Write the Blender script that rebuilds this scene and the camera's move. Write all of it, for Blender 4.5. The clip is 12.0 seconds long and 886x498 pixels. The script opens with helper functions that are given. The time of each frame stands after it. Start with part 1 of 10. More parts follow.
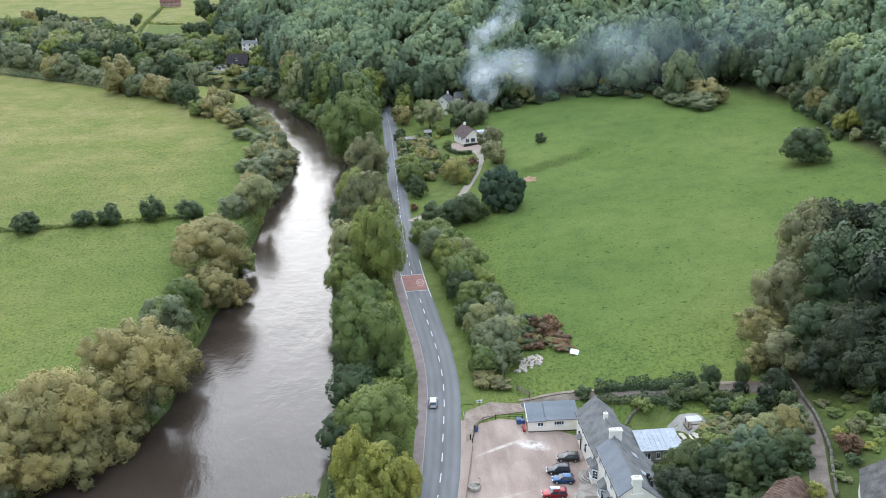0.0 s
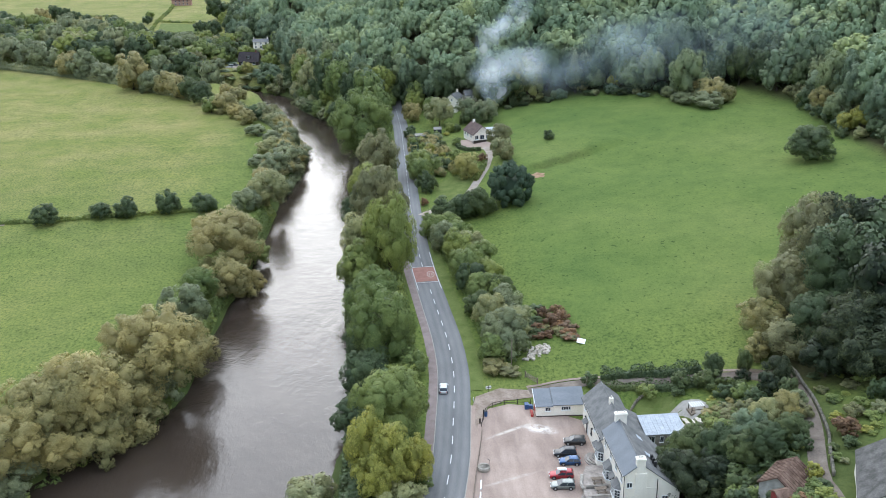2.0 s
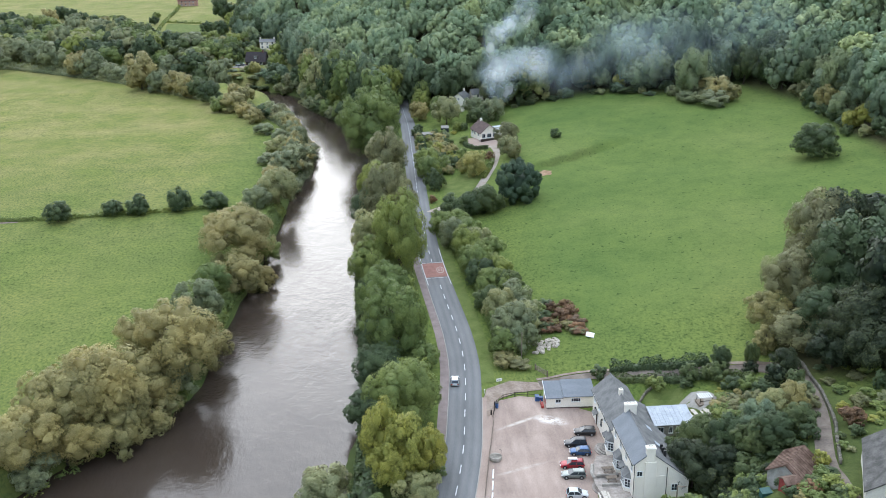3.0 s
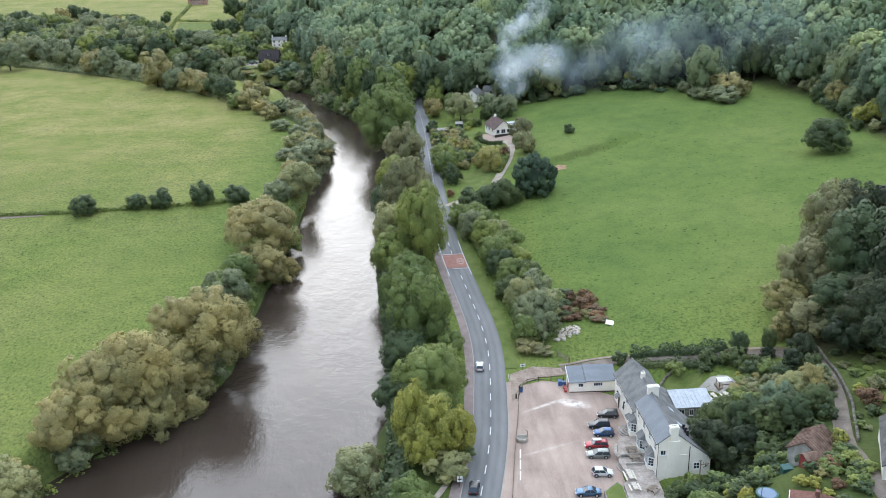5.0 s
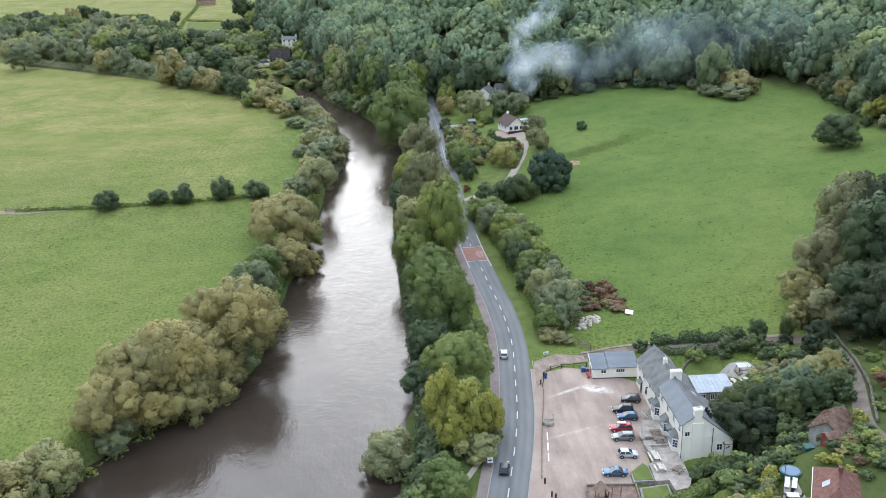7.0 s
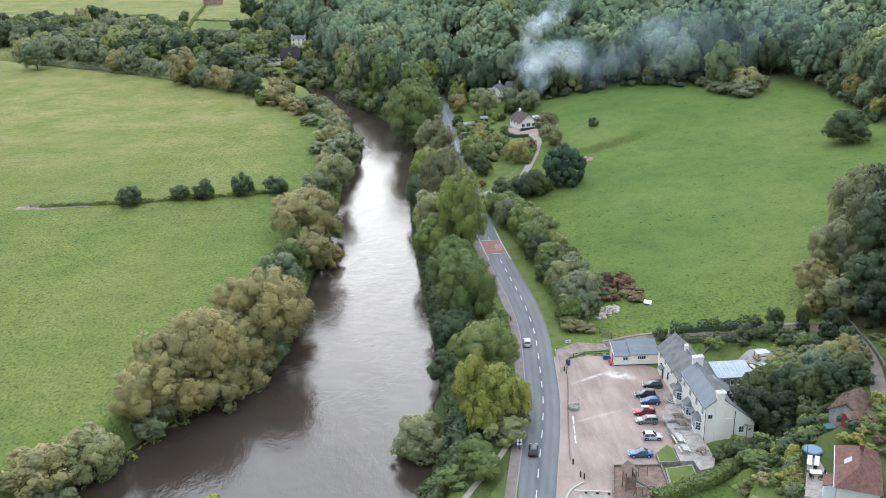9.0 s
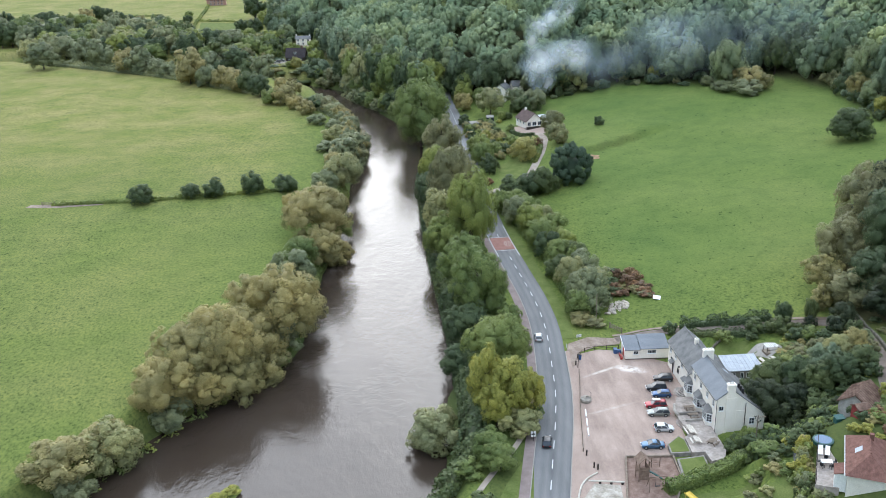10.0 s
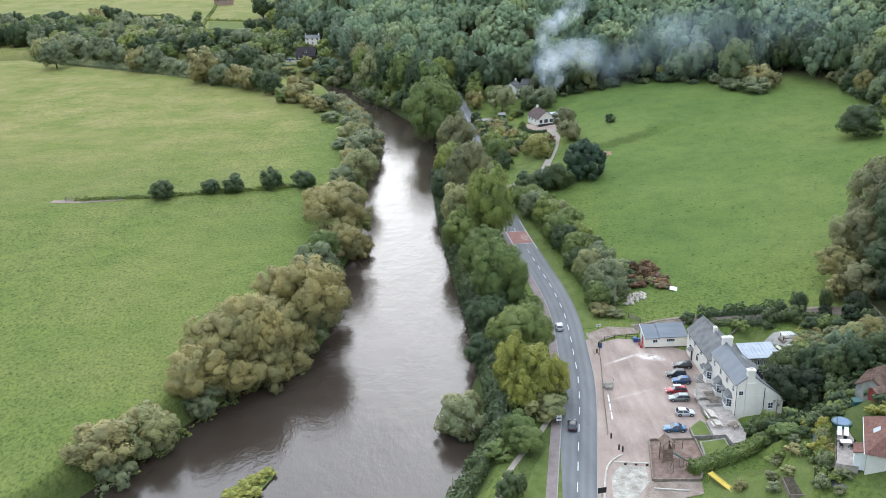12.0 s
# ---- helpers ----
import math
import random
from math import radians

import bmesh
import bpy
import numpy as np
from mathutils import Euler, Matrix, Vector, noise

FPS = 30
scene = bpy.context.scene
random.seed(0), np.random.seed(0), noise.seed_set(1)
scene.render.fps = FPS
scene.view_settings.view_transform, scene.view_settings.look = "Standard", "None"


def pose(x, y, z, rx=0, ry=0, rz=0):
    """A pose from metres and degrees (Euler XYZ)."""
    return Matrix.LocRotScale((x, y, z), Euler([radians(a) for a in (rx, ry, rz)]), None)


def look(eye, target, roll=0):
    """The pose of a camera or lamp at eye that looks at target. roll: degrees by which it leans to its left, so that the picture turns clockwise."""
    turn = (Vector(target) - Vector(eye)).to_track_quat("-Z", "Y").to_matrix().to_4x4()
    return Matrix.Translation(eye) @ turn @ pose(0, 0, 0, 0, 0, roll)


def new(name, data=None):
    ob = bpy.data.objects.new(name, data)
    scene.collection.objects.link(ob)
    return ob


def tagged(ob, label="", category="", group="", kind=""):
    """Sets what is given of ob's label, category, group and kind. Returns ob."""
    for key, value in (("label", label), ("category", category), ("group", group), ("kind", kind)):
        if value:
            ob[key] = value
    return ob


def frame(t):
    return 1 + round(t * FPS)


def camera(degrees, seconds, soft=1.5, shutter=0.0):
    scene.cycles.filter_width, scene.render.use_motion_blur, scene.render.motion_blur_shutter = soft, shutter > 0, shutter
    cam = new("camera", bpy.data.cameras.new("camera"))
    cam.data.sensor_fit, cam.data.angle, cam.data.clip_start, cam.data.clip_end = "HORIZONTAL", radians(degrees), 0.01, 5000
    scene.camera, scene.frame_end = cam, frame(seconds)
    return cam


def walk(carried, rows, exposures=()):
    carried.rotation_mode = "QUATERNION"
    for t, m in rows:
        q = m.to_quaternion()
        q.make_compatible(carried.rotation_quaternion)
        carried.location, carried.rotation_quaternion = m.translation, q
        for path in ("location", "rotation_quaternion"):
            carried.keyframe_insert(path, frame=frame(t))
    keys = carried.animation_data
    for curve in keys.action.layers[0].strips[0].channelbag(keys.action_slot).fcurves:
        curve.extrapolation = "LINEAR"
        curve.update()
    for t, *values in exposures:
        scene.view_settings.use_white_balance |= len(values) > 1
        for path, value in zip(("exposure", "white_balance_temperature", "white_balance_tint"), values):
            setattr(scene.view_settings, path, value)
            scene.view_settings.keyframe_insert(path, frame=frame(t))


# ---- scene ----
cam = camera(50.0, 12.0, soft=0.8)
PATH = [
    (0, (0.739, 1.341, 87.804), (0.868, 3.212, 87.108), -1.1),
    (0.5, (0.686, -0.012, 87.789), (0.81, 1.859, 87.094), -1.1),
    (1, (0.554, -1.364, 87.827), (0.675, 0.507, 87.132), -1.0),
    (1.5, (0.163, -2.727, 87.836), (0.281, -0.856, 87.141), -1.0),
    (2, (-0.503, -4.107, 87.815), (-0.388, -2.235, 87.12), -0.9),
    (2.5, (-1.291, -5.594, 87.762), (-1.181, -3.721, 87.068), -1.0),
    (3, (-2.227, -6.991, 87.68), (-2.119, -5.119, 86.987), -1.0),
    (5, (-6.771, -12.452, 87.805), (-6.671, -10.579, 87.11), -1.1),
    (5.5, (-8.03, -13.744, 87.808), (-7.93, -11.871, 87.113), -1.1),
    (6, (-9.306, -15.062, 87.782), (-9.208, -13.189, 87.088), -1.2),
    (6.5, (-10.566, -16.281, 87.784), (-10.469, -14.407, 87.091), -1.2),
    (7, (-11.87, -17.524, 87.796), (-11.773, -15.651, 87.102), -1.2),
    (9, (-17.256, -22.791, 88.008), (-17.16, -20.918, 87.314), -1.3),
    (9.5, (-18.553, -24.068, 88.045), (-18.457, -22.195, 87.352), -1.4),
    (10, (-19.887, -25.42, 88.104), (-19.792, -23.547, 87.411), -1.4),
    (10.5, (-21.197, -26.722, 88.218), (-21.101, -24.848, 87.525), -1.4),
    (11, (-22.551, -28.05, 88.292), (-22.455, -26.176, 87.599), -1.4),
    (11.5, (-23.86, -29.372, 88.376), (-23.764, -27.499, 87.682), -1.4),
    (12, (-25.17, -30.754, 88.352), (-25.076, -28.88, 87.659), -1.4),
]
walk(cam, [(t, look(e, g, r)) for t, e, g, r in PATH])


# ---- world, sun ----
SUN_ELEV, SUN_AZ = radians(23), radians(-4)      # sun behind thin cloud, low ahead over the river
world = bpy.data.worlds.new("world")
scene.world = world
world.use_nodes = True
wn, wl = world.node_tree.nodes, world.node_tree.links
sky = wn.new("ShaderNodeTexSky")
sky.sky_type, sky.sun_disc = "NISHITA", False
sky.sun_elevation, sky.sun_rotation = SUN_ELEV, SUN_AZ
sky.air_density, sky.dust_density = 1.0, 1.0
# broken high cloud over the whole sky
wtc = wn.new("ShaderNodeTexCoord")
cloud = wn.new("ShaderNodeTexNoise")
cloud.inputs["Scale"].default_value, cloud.inputs["Detail"].default_value = 3.4, 7.0
wmap = wn.new("ShaderNodeMapping")
wmap.inputs["Scale"].default_value = (1, 1, 2.4)
wl.new(wtc.outputs["Generated"], wmap.inputs["Vector"])
wl.new(wmap.outputs["Vector"], cloud.inputs["Vector"])
cr = wn.new("ShaderNodeValToRGB")
cr.color_ramp.elements[0].position, cr.color_ramp.elements[1].position = 0.42, 0.58
cr.color_ramp.elements[0].color, cr.color_ramp.elements[1].color = (0, 0, 0, 1), (1, 1, 1, 1)
wl.new(cloud.outputs["Fac"], cr.inputs["Fac"])
cl = wn.new("ShaderNodeMix")
cl.data_type = "RGBA"
cl.inputs[6].default_value = (1.9, 3.1, 5.0, 1)
cl.inputs[7].default_value = (9.2, 10.2, 11.5, 1)
wl.new(cr.outputs["Color"], cl.inputs[0])
mixs = wn.new("ShaderNodeMix")
mixs.data_type = "RGBA"
mixs.inputs[0].default_value = 0.86
wl.new(sky.outputs["Color"], mixs.inputs[6])
wl.new(cl.outputs[2], mixs.inputs[7])
# an overcast dome is about three times as bright overhead as at the horizon
wsep = wn.new("ShaderNodeSeparateXYZ")
wl.new(wtc.outputs["Generated"], wsep.inputs["Vector"])
wgr = wn.new("ShaderNodeMapRange")
wgr.inputs["From Min"].default_value, wgr.inputs["From Max"].default_value = 0.0, 1.0
wgr.inputs["To Min"].default_value, wgr.inputs["To Max"].default_value = 0.62, 1.9
wl.new(wsep.outputs["Z"], wgr.inputs["Value"])
dome = wn.new("ShaderNodeMix")
dome.data_type, dome.blend_type = "RGBA", "MULTIPLY"
dome.inputs[0].default_value = 1.0
wl.new(mixs.outputs[2], dome.inputs[6])
wl.new(wgr.outputs["Result"], dome.inputs[7])
bg = wn["Background"]
bg.inputs["Strength"].default_value = 0.11
wl.new(dome.outputs[2], bg.inputs["Color"])
sun = new("sun", bpy.data.lights.new("sun", "SUN"))
sun.data.energy, sun.data.angle, sun.data.color = 1.3, radians(55), (0.97, 0.97, 0.97)
sun.matrix_world = look((0, 0, 0), (-math.sin(SUN_AZ) * math.cos(SUN_ELEV), -math.cos(SUN_AZ) * math.cos(SUN_ELEV), -math.sin(SUN_ELEV)))
scene.view_settings.exposure = 0.8


# ---- materials ----
def principled(name, rough=0.8, spec=0.3, metal=0.0):
    m = bpy.data.materials.new(name)
    m.use_nodes = True
    b = m.node_tree.nodes["Principled BSDF"]
    b.inputs["Roughness"].default_value = rough
    b.inputs["Specular IOR Level"].default_value = spec
    b.inputs["Metallic"].default_value = metal
    return m, m.node_tree.nodes, m.node_tree.links, b


def ramp(n, stops):
    r = n.new("ShaderNodeValToRGB")
    e = r.color_ramp.elements
    while len(e) < len(stops):
        e.new(0.5)
    for k, (p, c) in enumerate(stops):
        e[k].position, e[k].color = p, (*c, 1)
    return r


def noise_tex(n, l, scale, detail=4, rough=0.55, coord="Object", stretch=None):
    tc = n.new("ShaderNodeTexCoord")
    t = n.new("ShaderNodeTexNoise")
    t.inputs["Scale"].default_value, t.inputs["Detail"].default_value, t.inputs["Roughness"].default_value = scale, detail, rough
    src = tc.outputs[coord]
    if stretch:
        mp = n.new("ShaderNodeMapping")
        mp.inputs["Scale"].default_value = stretch
        l.new(src, mp.inputs["Vector"])
        src = mp.outputs["Vector"]
    l.new(src, t.inputs["Vector"])
    return t


def mixed(n, l, fac, a, b, mode="MIX"):
    x = n.new("ShaderNodeMix")
    x.data_type, x.blend_type = "RGBA", mode
    for k, v in ((0, fac), (6, a), (7, b)):
        if isinstance(v, (int, float)):
            x.inputs[k].default_value = v
        elif isinstance(v, tuple):
            x.inputs[k].default_value = (*v, 1)
        else:
            l.new(v, x.inputs[k])
    return x.outputs[2]


def bumped(n, l, b, height, strength=0.3, dist=0.05):
    bp = n.new("ShaderNodeBump")
    bp.inputs["Strength"].default_value, bp.inputs["Distance"].default_value = strength, dist
    l.new(height, bp.inputs["Height"])
    l.new(bp.outputs["Normal"], b.inputs["Normal"])


def plain(name, c1, c2, scale=2.0, rough=0.8, spec=0.3, metal=0.0, bump=0.15, fine=18.0, stretch=None, vary=0.0):
    """A surface of two tones, mottled at a coarse and a fine scale; vary: how far one piece differs from the next."""
    m, n, l, b = principled(name, rough, spec, metal)
    big = noise_tex(n, l, scale, 4, stretch=stretch)
    small = noise_tex(n, l, fine, 3, stretch=stretch)
    r = ramp(n, [(0.32, c1), (0.68, c2)])
    l.new(big.outputs["Fac"], r.inputs["Fac"])
    r2 = ramp(n, [(0.3, (0.78, 0.78, 0.78)), (0.7, (1.15, 1.15, 1.15))])
    l.new(small.outputs["Fac"], r2.inputs["Fac"])
    col = mixed(n, l, 1.0, r.outputs["Color"], r2.outputs["Color"], "MULTIPLY")
    if vary:
        oi = n.new("ShaderNodeObjectInfo")
        r3 = ramp(n, [(0.0, (1 - vary,) * 3), (1.0, (1 + vary,) * 3)])
        l.new(oi.outputs["Random"], r3.inputs["Fac"])
        col = mixed(n, l, 1.0, col, r3.outputs["Color"], "MULTIPLY")
    l.new(col, b.inputs["Base Color"])
    if bump:
        bumped(n, l, b, small.outputs["Fac"], bump, 0.03)
    return m


def leaf_mat(name, dark, mid, light, spread=0.25, tone=False, spec=0.3, grain=1.1):
    m, n, l, b = principled(name, 0.58, spec)
    geo, oi = n.new("ShaderNodeNewGeometry"), n.new("ShaderNodeObjectInfo")
    r = ramp(n, [(0.0, tuple(0.95 * c for c in dark)), (0.5, mid), (1.0, tuple(1.05 * c for c in light))])
    l.new(geo.outputs["Random Per Island"], r.inputs["Fac"])
    patch = noise_tex(n, l, grain, 2)
    r1 = ramp(n, [(0.3, (0.72, 0.78, 0.75)), (0.7, (1.2, 1.16, 1.0))])
    l.new(patch.outputs["Fac"], r1.inputs["Fac"])
    col = mixed(n, l, 1.0, r.outputs["Color"], r1.outputs["Color"], "MULTIPLY")
    r2 = ramp(n, [(0.0, (1 - spread, 1 - spread * 0.8, 1 - spread)), (0.5, (1, 1, 1)), (1.0, (1 + spread * 1.2, 1 + spread * 0.7, 1 - spread * 0.3))])
    l.new(oi.outputs["Random"], r2.inputs["Fac"])
    col = mixed(n, l, 1.0, col, r2.outputs["Color"], "MULTIPLY")
    if tone:                                   # one tree differs from the next
        at = n.new("ShaderNodeAttribute")
        at.attribute_name = "tone"
        r3 = ramp(n, [(0.0, (0.68, 0.76, 0.74)), (0.35, (0.88, 0.93, 0.91)), (0.7, (1.08, 1.06, 1.0)), (1.0, (1.34, 1.24, 0.95))])
        l.new(at.outputs["Fac"], r3.inputs["Fac"])
        col = mixed(n, l, 1.0, col, r3.outputs["Color"], "MULTIPLY")
    l.new(col, b.inputs["Base Color"])
    tl, ms = n.new("ShaderNodeBsdfTranslucent"), n.new("ShaderNodeMixShader")
    l.new(col, tl.inputs["Color"])
    ms.inputs[0].default_value = 0.22
    l.new(b.outputs["BSDF"], ms.inputs[1])
    l.new(tl.outputs["BSDF"], ms.inputs[2])
    l.new(ms.outputs["Shader"], n["Material Output"].inputs["Surface"])
    return m


LEAF = {
    "green": leaf_mat("leaf_green", (0.160, 0.205, 0.066), (0.200, 0.245, 0.080), (0.240, 0.282, 0.098)),
    "dark": leaf_mat("leaf_dark", (0.070, 0.100, 0.047), (0.090, 0.124, 0.058), (0.114, 0.150, 0.073)),
    "olive": leaf_mat("leaf_olive", (0.304, 0.258, 0.115), (0.357, 0.303, 0.137), (0.411, 0.352, 0.164), 0.10),
    "sage": leaf_mat("leaf_sage", (0.208, 0.226, 0.126), (0.258, 0.274, 0.157), (0.308, 0.322, 0.194)),
    "lime": leaf_mat("leaf_lime", (0.250, 0.244, 0.056), (0.332, 0.318, 0.075), (0.415, 0.388, 0.098), 0.08),
    "brown": leaf_mat("leaf_brown", (0.194, 0.186, 0.095), (0.240, 0.226, 0.117), (0.286, 0.268, 0.140)),
    "rust": leaf_mat("leaf_rust", (0.125, 0.066, 0.040), (0.200, 0.110, 0.066), (0.270, 0.155, 0.092)),
    # woodland leaf, made paler and bluer by aerial haze mixed into the colour
    "wood": leaf_mat("leaf_woodland", (0.168, 0.216, 0.146), (0.196, 0.248, 0.166), (0.226, 0.280, 0.188), 0.22, spec=0.2),
    "cedar": leaf_mat("leaf_conifer", (0.058, 0.092, 0.058), (0.066, 0.102, 0.064), (0.078, 0.116, 0.073), 0.0, spec=0.2),
    "golden": leaf_mat("leaf_golden", (0.290, 0.265, 0.095), (0.355, 0.322, 0.116), (0.410, 0.372, 0.140), 0.05),
    # dark evergreen leaf, with the dense shade under the canopy put into its colour
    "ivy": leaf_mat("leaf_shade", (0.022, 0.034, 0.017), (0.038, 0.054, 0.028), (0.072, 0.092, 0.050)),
}
# far hillside leaf: lifted and blued, the colour stands in for distance haze
LEAF["hill"] = leaf_mat("leaf_hill", (0.266, 0.326, 0.210), (0.290, 0.352, 0.228), (0.314, 0.378, 0.246), 0.0, True, 0.14, 0.16)
BARK = plain("bark", (0.05, 0.04, 0.03), (0.11, 0.09, 0.07), 3.0, 0.9, 0.1, bump=0.5)
ASPHALT = plain("asphalt", (0.140, 0.140, 0.137), (0.180, 0.179, 0.175), 0.35, 0.85, 0.3, stretch=(1, 0.25, 1))
TARMAC_PINK = plain("car_park_tarmac", (0.305, 0.226, 0.184), (0.42, 0.322, 0.265), 0.10, 0.9, 0.2, fine=7)


def car_park_material():
    """Pinkish tarmac with wheel-worn streaks, a scuffed pale stain and a patched trench."""
    m, n, l, b = principled("car_park_surface", 0.9, 0.2)
    big, small, streak = noise_tex(n, l, 0.10, 4), noise_tex(n, l, 7, 3), noise_tex(n, l, 0.35, 4, 0.6, stretch=(1.0, 0.22, 1))
    r = ramp(n, [(0.32, (0.30, 0.222, 0.182)), (0.68, (0.41, 0.315, 0.26))])
    l.new(big.outputs["Fac"], r.inputs["Fac"])
    r2 = ramp(n, [(0.3, (0.82, 0.82, 0.82)), (0.7, (1.12, 1.12, 1.12))])
    l.new(small.outputs["Fac"], r2.inputs["Fac"])
    col = mixed(n, l, 1.0, r.outputs["Color"], r2.outputs["Color"], "MULTIPLY")
    r3 = ramp(n, [(0.36, (0.80, 0.79, 0.79)), (0.64, (1.13, 1.13, 1.13))])
    l.new(streak.outputs["Fac"], r3.inputs["Fac"])
    col = mixed(n, l, 1.0, col, r3.outputs["Color"], "MULTIPLY")
    tc, scuff = n.new("ShaderNodeTexCoord"), noise_tex(n, l, 0.75, 5, 0.7)
    for cx, cy, angle, sx, sy, tone, lo, hi in ((24.9, 139.8, -24, 3.6, 1.7, (0.74, 0.68, 0.61), 0.40, 0.58), (19.5, 139.7, 28, 6.2, 0.55, (0.52, 0.45, 0.385), 0.30, 0.50), (17.5, 125.0, 20, 6.5, 0.5, (0.46, 0.385, 0.325), 0.36, 0.56)):
        mp = n.new("ShaderNodeMapping")
        mp.vector_type = "TEXTURE"
        mp.inputs["Location"].default_value, mp.inputs["Rotation"].default_value, mp.inputs["Scale"].default_value = (cx, cy, 0), (0, 0, radians(angle)), (sx, sy, 100)
        l.new(tc.outputs["Object"], mp.inputs["Vector"])
        ln = n.new("ShaderNodeVectorMath")
        ln.operation = "LENGTH"
        l.new(mp.outputs["Vector"], ln.inputs[0])
        fade = ramp(n, [(0.25, (1, 1, 1)), (1.0, (0, 0, 0))])
        l.new(ln.outputs["Value"], fade.inputs["Fac"])
        grit = ramp(n, [(lo, (0, 0, 0)), (hi, (1, 1, 1))])
        l.new(scuff.outputs["Fac"], grit.inputs["Fac"])
        col = mixed(n, l, mixed(n, l, 1.0, fade.outputs["Color"], grit.outputs["Color"], "MULTIPLY"), col, tone)
    l.new(col, b.inputs["Base Color"])
    bumped(n, l, b, small.outputs["Fac"], 0.15, 0.03)
    return m


PATH_MAT = plain("footway_tarmac", (0.20, 0.155, 0.14), (0.27, 0.215, 0.195), 0.5, 0.9, 0.2)
GRAVEL = plain("gravel_track", (0.29, 0.235, 0.19), (0.43, 0.365, 0.305), 0.5, 0.95, 0.1, fine=6)
PAINT = plain("road_paint", (0.46, 0.46, 0.45), (0.66, 0.66, 0.64), 1.0, 0.7, 0.3)
RENDERED = plain("white_render", (0.81, 0.745, 0.64), (0.87, 0.81, 0.71), 0.5, 0.85, 0.2)
STONE = plain("stone", (0.22, 0.195, 0.16), (0.38, 0.345, 0.295), 1.5, 0.9, 0.2, vary=0.25, bump=0.4)


def ground_material():
    m, n, l, b = principled("grassland", 0.95, 0.07)
    big, mid, fine = noise_tex(n, l, 0.018, 4), noise_tex(n, l, 0.16, 5, 0.65), noise_tex(n, l, 1.3, 5, 0.75, stretch=(1.2, 0.8, 1))
    tuft = noise_tex(n, l, 0.8, 5, 0.65, stretch=(1.0, 0.8, 1))
    r = ramp(n, [(0.32, (0.092, 0.130, 0.034)), (0.52, (0.117, 0.151, 0.040)), (0.72, (0.150, 0.172, 0.051))])
    l.new(big.outputs["Fac"], r.inputs["Fac"])
    at = n.new("ShaderNodeAttribute")
    at.attribute_name = "zone"
    sp = n.new("ShaderNodeSeparateColor")
    l.new(at.outputs["Color"], sp.inputs["Color"])
    dry = noise_tex(n, l, 0.045, 5, 0.6)
    r5 = ramp(n, [(0.36, (0.155, 0.174, 0.046)), (0.64, (0.245, 0.218, 0.086))])
    l.new(dry.outputs["Fac"], r5.inputs["Fac"])
    start = mixed(n, l, sp.outputs["Blue"], r.outputs["Color"], r5.outputs["Color"])
    r2 = ramp(n, [(0.32, (0.84, 0.88, 0.86)), (0.5, (1, 1, 1)), (0.68, (1.12, 1.08, 1.06))])
    l.new(mid.outputs["Fac"], r2.inputs["Fac"])
    col = mixed(n, l, 1.0, start, r2.outputs["Color"], "MULTIPLY")
    r3 = ramp(n, [(0.38, (0.58, 0.66, 0.60)), (0.48, (0.98, 0.99, 0.97)), (0.62, (1.30, 1.24, 1.15))])
    l.new(fine.outputs["Fac"], r3.inputs["Fac"])
    grain = mixed(n, l, at.outputs["Alpha"], r3.outputs["Color"], (0.88, 1.0, 0.99))
    col = mixed(n, l, 1.0, col, grain, "MULTIPLY")
    r4 = ramp(n, [(0.61, (1, 1, 1)), (0.66, (0.46, 0.55, 0.50))])
    l.new(tuft.outputs["Fac"], r4.inputs["Fac"])
    col = mixed(n, l, 1.0, col, r4.outputs["Color"], "MULTIPLY")
    col = mixed(n, l, sp.outputs["Green"], col, mixed(n, l, mid.outputs["Fac"], (0.035, 0.052, 0.018), (0.085, 0.100, 0.035)))
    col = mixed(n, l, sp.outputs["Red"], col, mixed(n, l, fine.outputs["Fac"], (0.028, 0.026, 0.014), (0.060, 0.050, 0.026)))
    l.new(col, b.inputs["Base Color"])
    bumped(n, l, b, fine.outputs["Fac"], 0.5, 0.25)
    return m


def water_material():
    m, n, l, b = principled("river_water", 0.09, 0.78)
    b.inputs["IOR"].default_value = 1.33
    t = noise_tex(n, l, 0.05, 3)
    r = ramp(n, [(0.3, (0.040, 0.028, 0.020)), (0.7, (0.058, 0.043, 0.033))])
    l.new(t.outputs["Fac"], r.inputs["Fac"])
    l.new(r.outputs["Color"], b.inputs["Base Color"])
    rip = noise_tex(n, l, 0.55, 5, 0.6, stretch=(1.0, 0.55, 1))
    fine = noise_tex(n, l, 1.9, 3, 0.6, stretch=(1.0, 0.6, 1))
    h = n.new("ShaderNodeMath")
    h.operation, h.inputs[1].default_value = "MULTIPLY_ADD", 0.35
    l.new(fine.outputs["Fac"], h.inputs[0])
    l.new(rip.outputs["Fac"], h.inputs[2])
    swell = noise_tex(n, l, 0.13, 3, 0.5, stretch=(1.0, 0.5, 1))
    h2 = n.new("ShaderNodeMath")
    h2.operation, h2.inputs[1].default_value = "MULTIPLY_ADD", 2.2
    l.new(swell.outputs["Fac"], h2.inputs[0])
    l.new(h.outputs["Value"], h2.inputs[2])
    bumped(n, l, b, h2.outputs["Value"], 0.34, 0.28)
    r3 = ramp(n, [(0.35, (0.06, 0.06, 0.06)), (0.65, (0.17, 0.17, 0.17))])     # wind-ruffled and slick patches
    l.new(t.outputs["Fac"], r3.inputs["Fac"])
    l.new(r3.outputs["Color"], b.inputs["Roughness"])
    return m


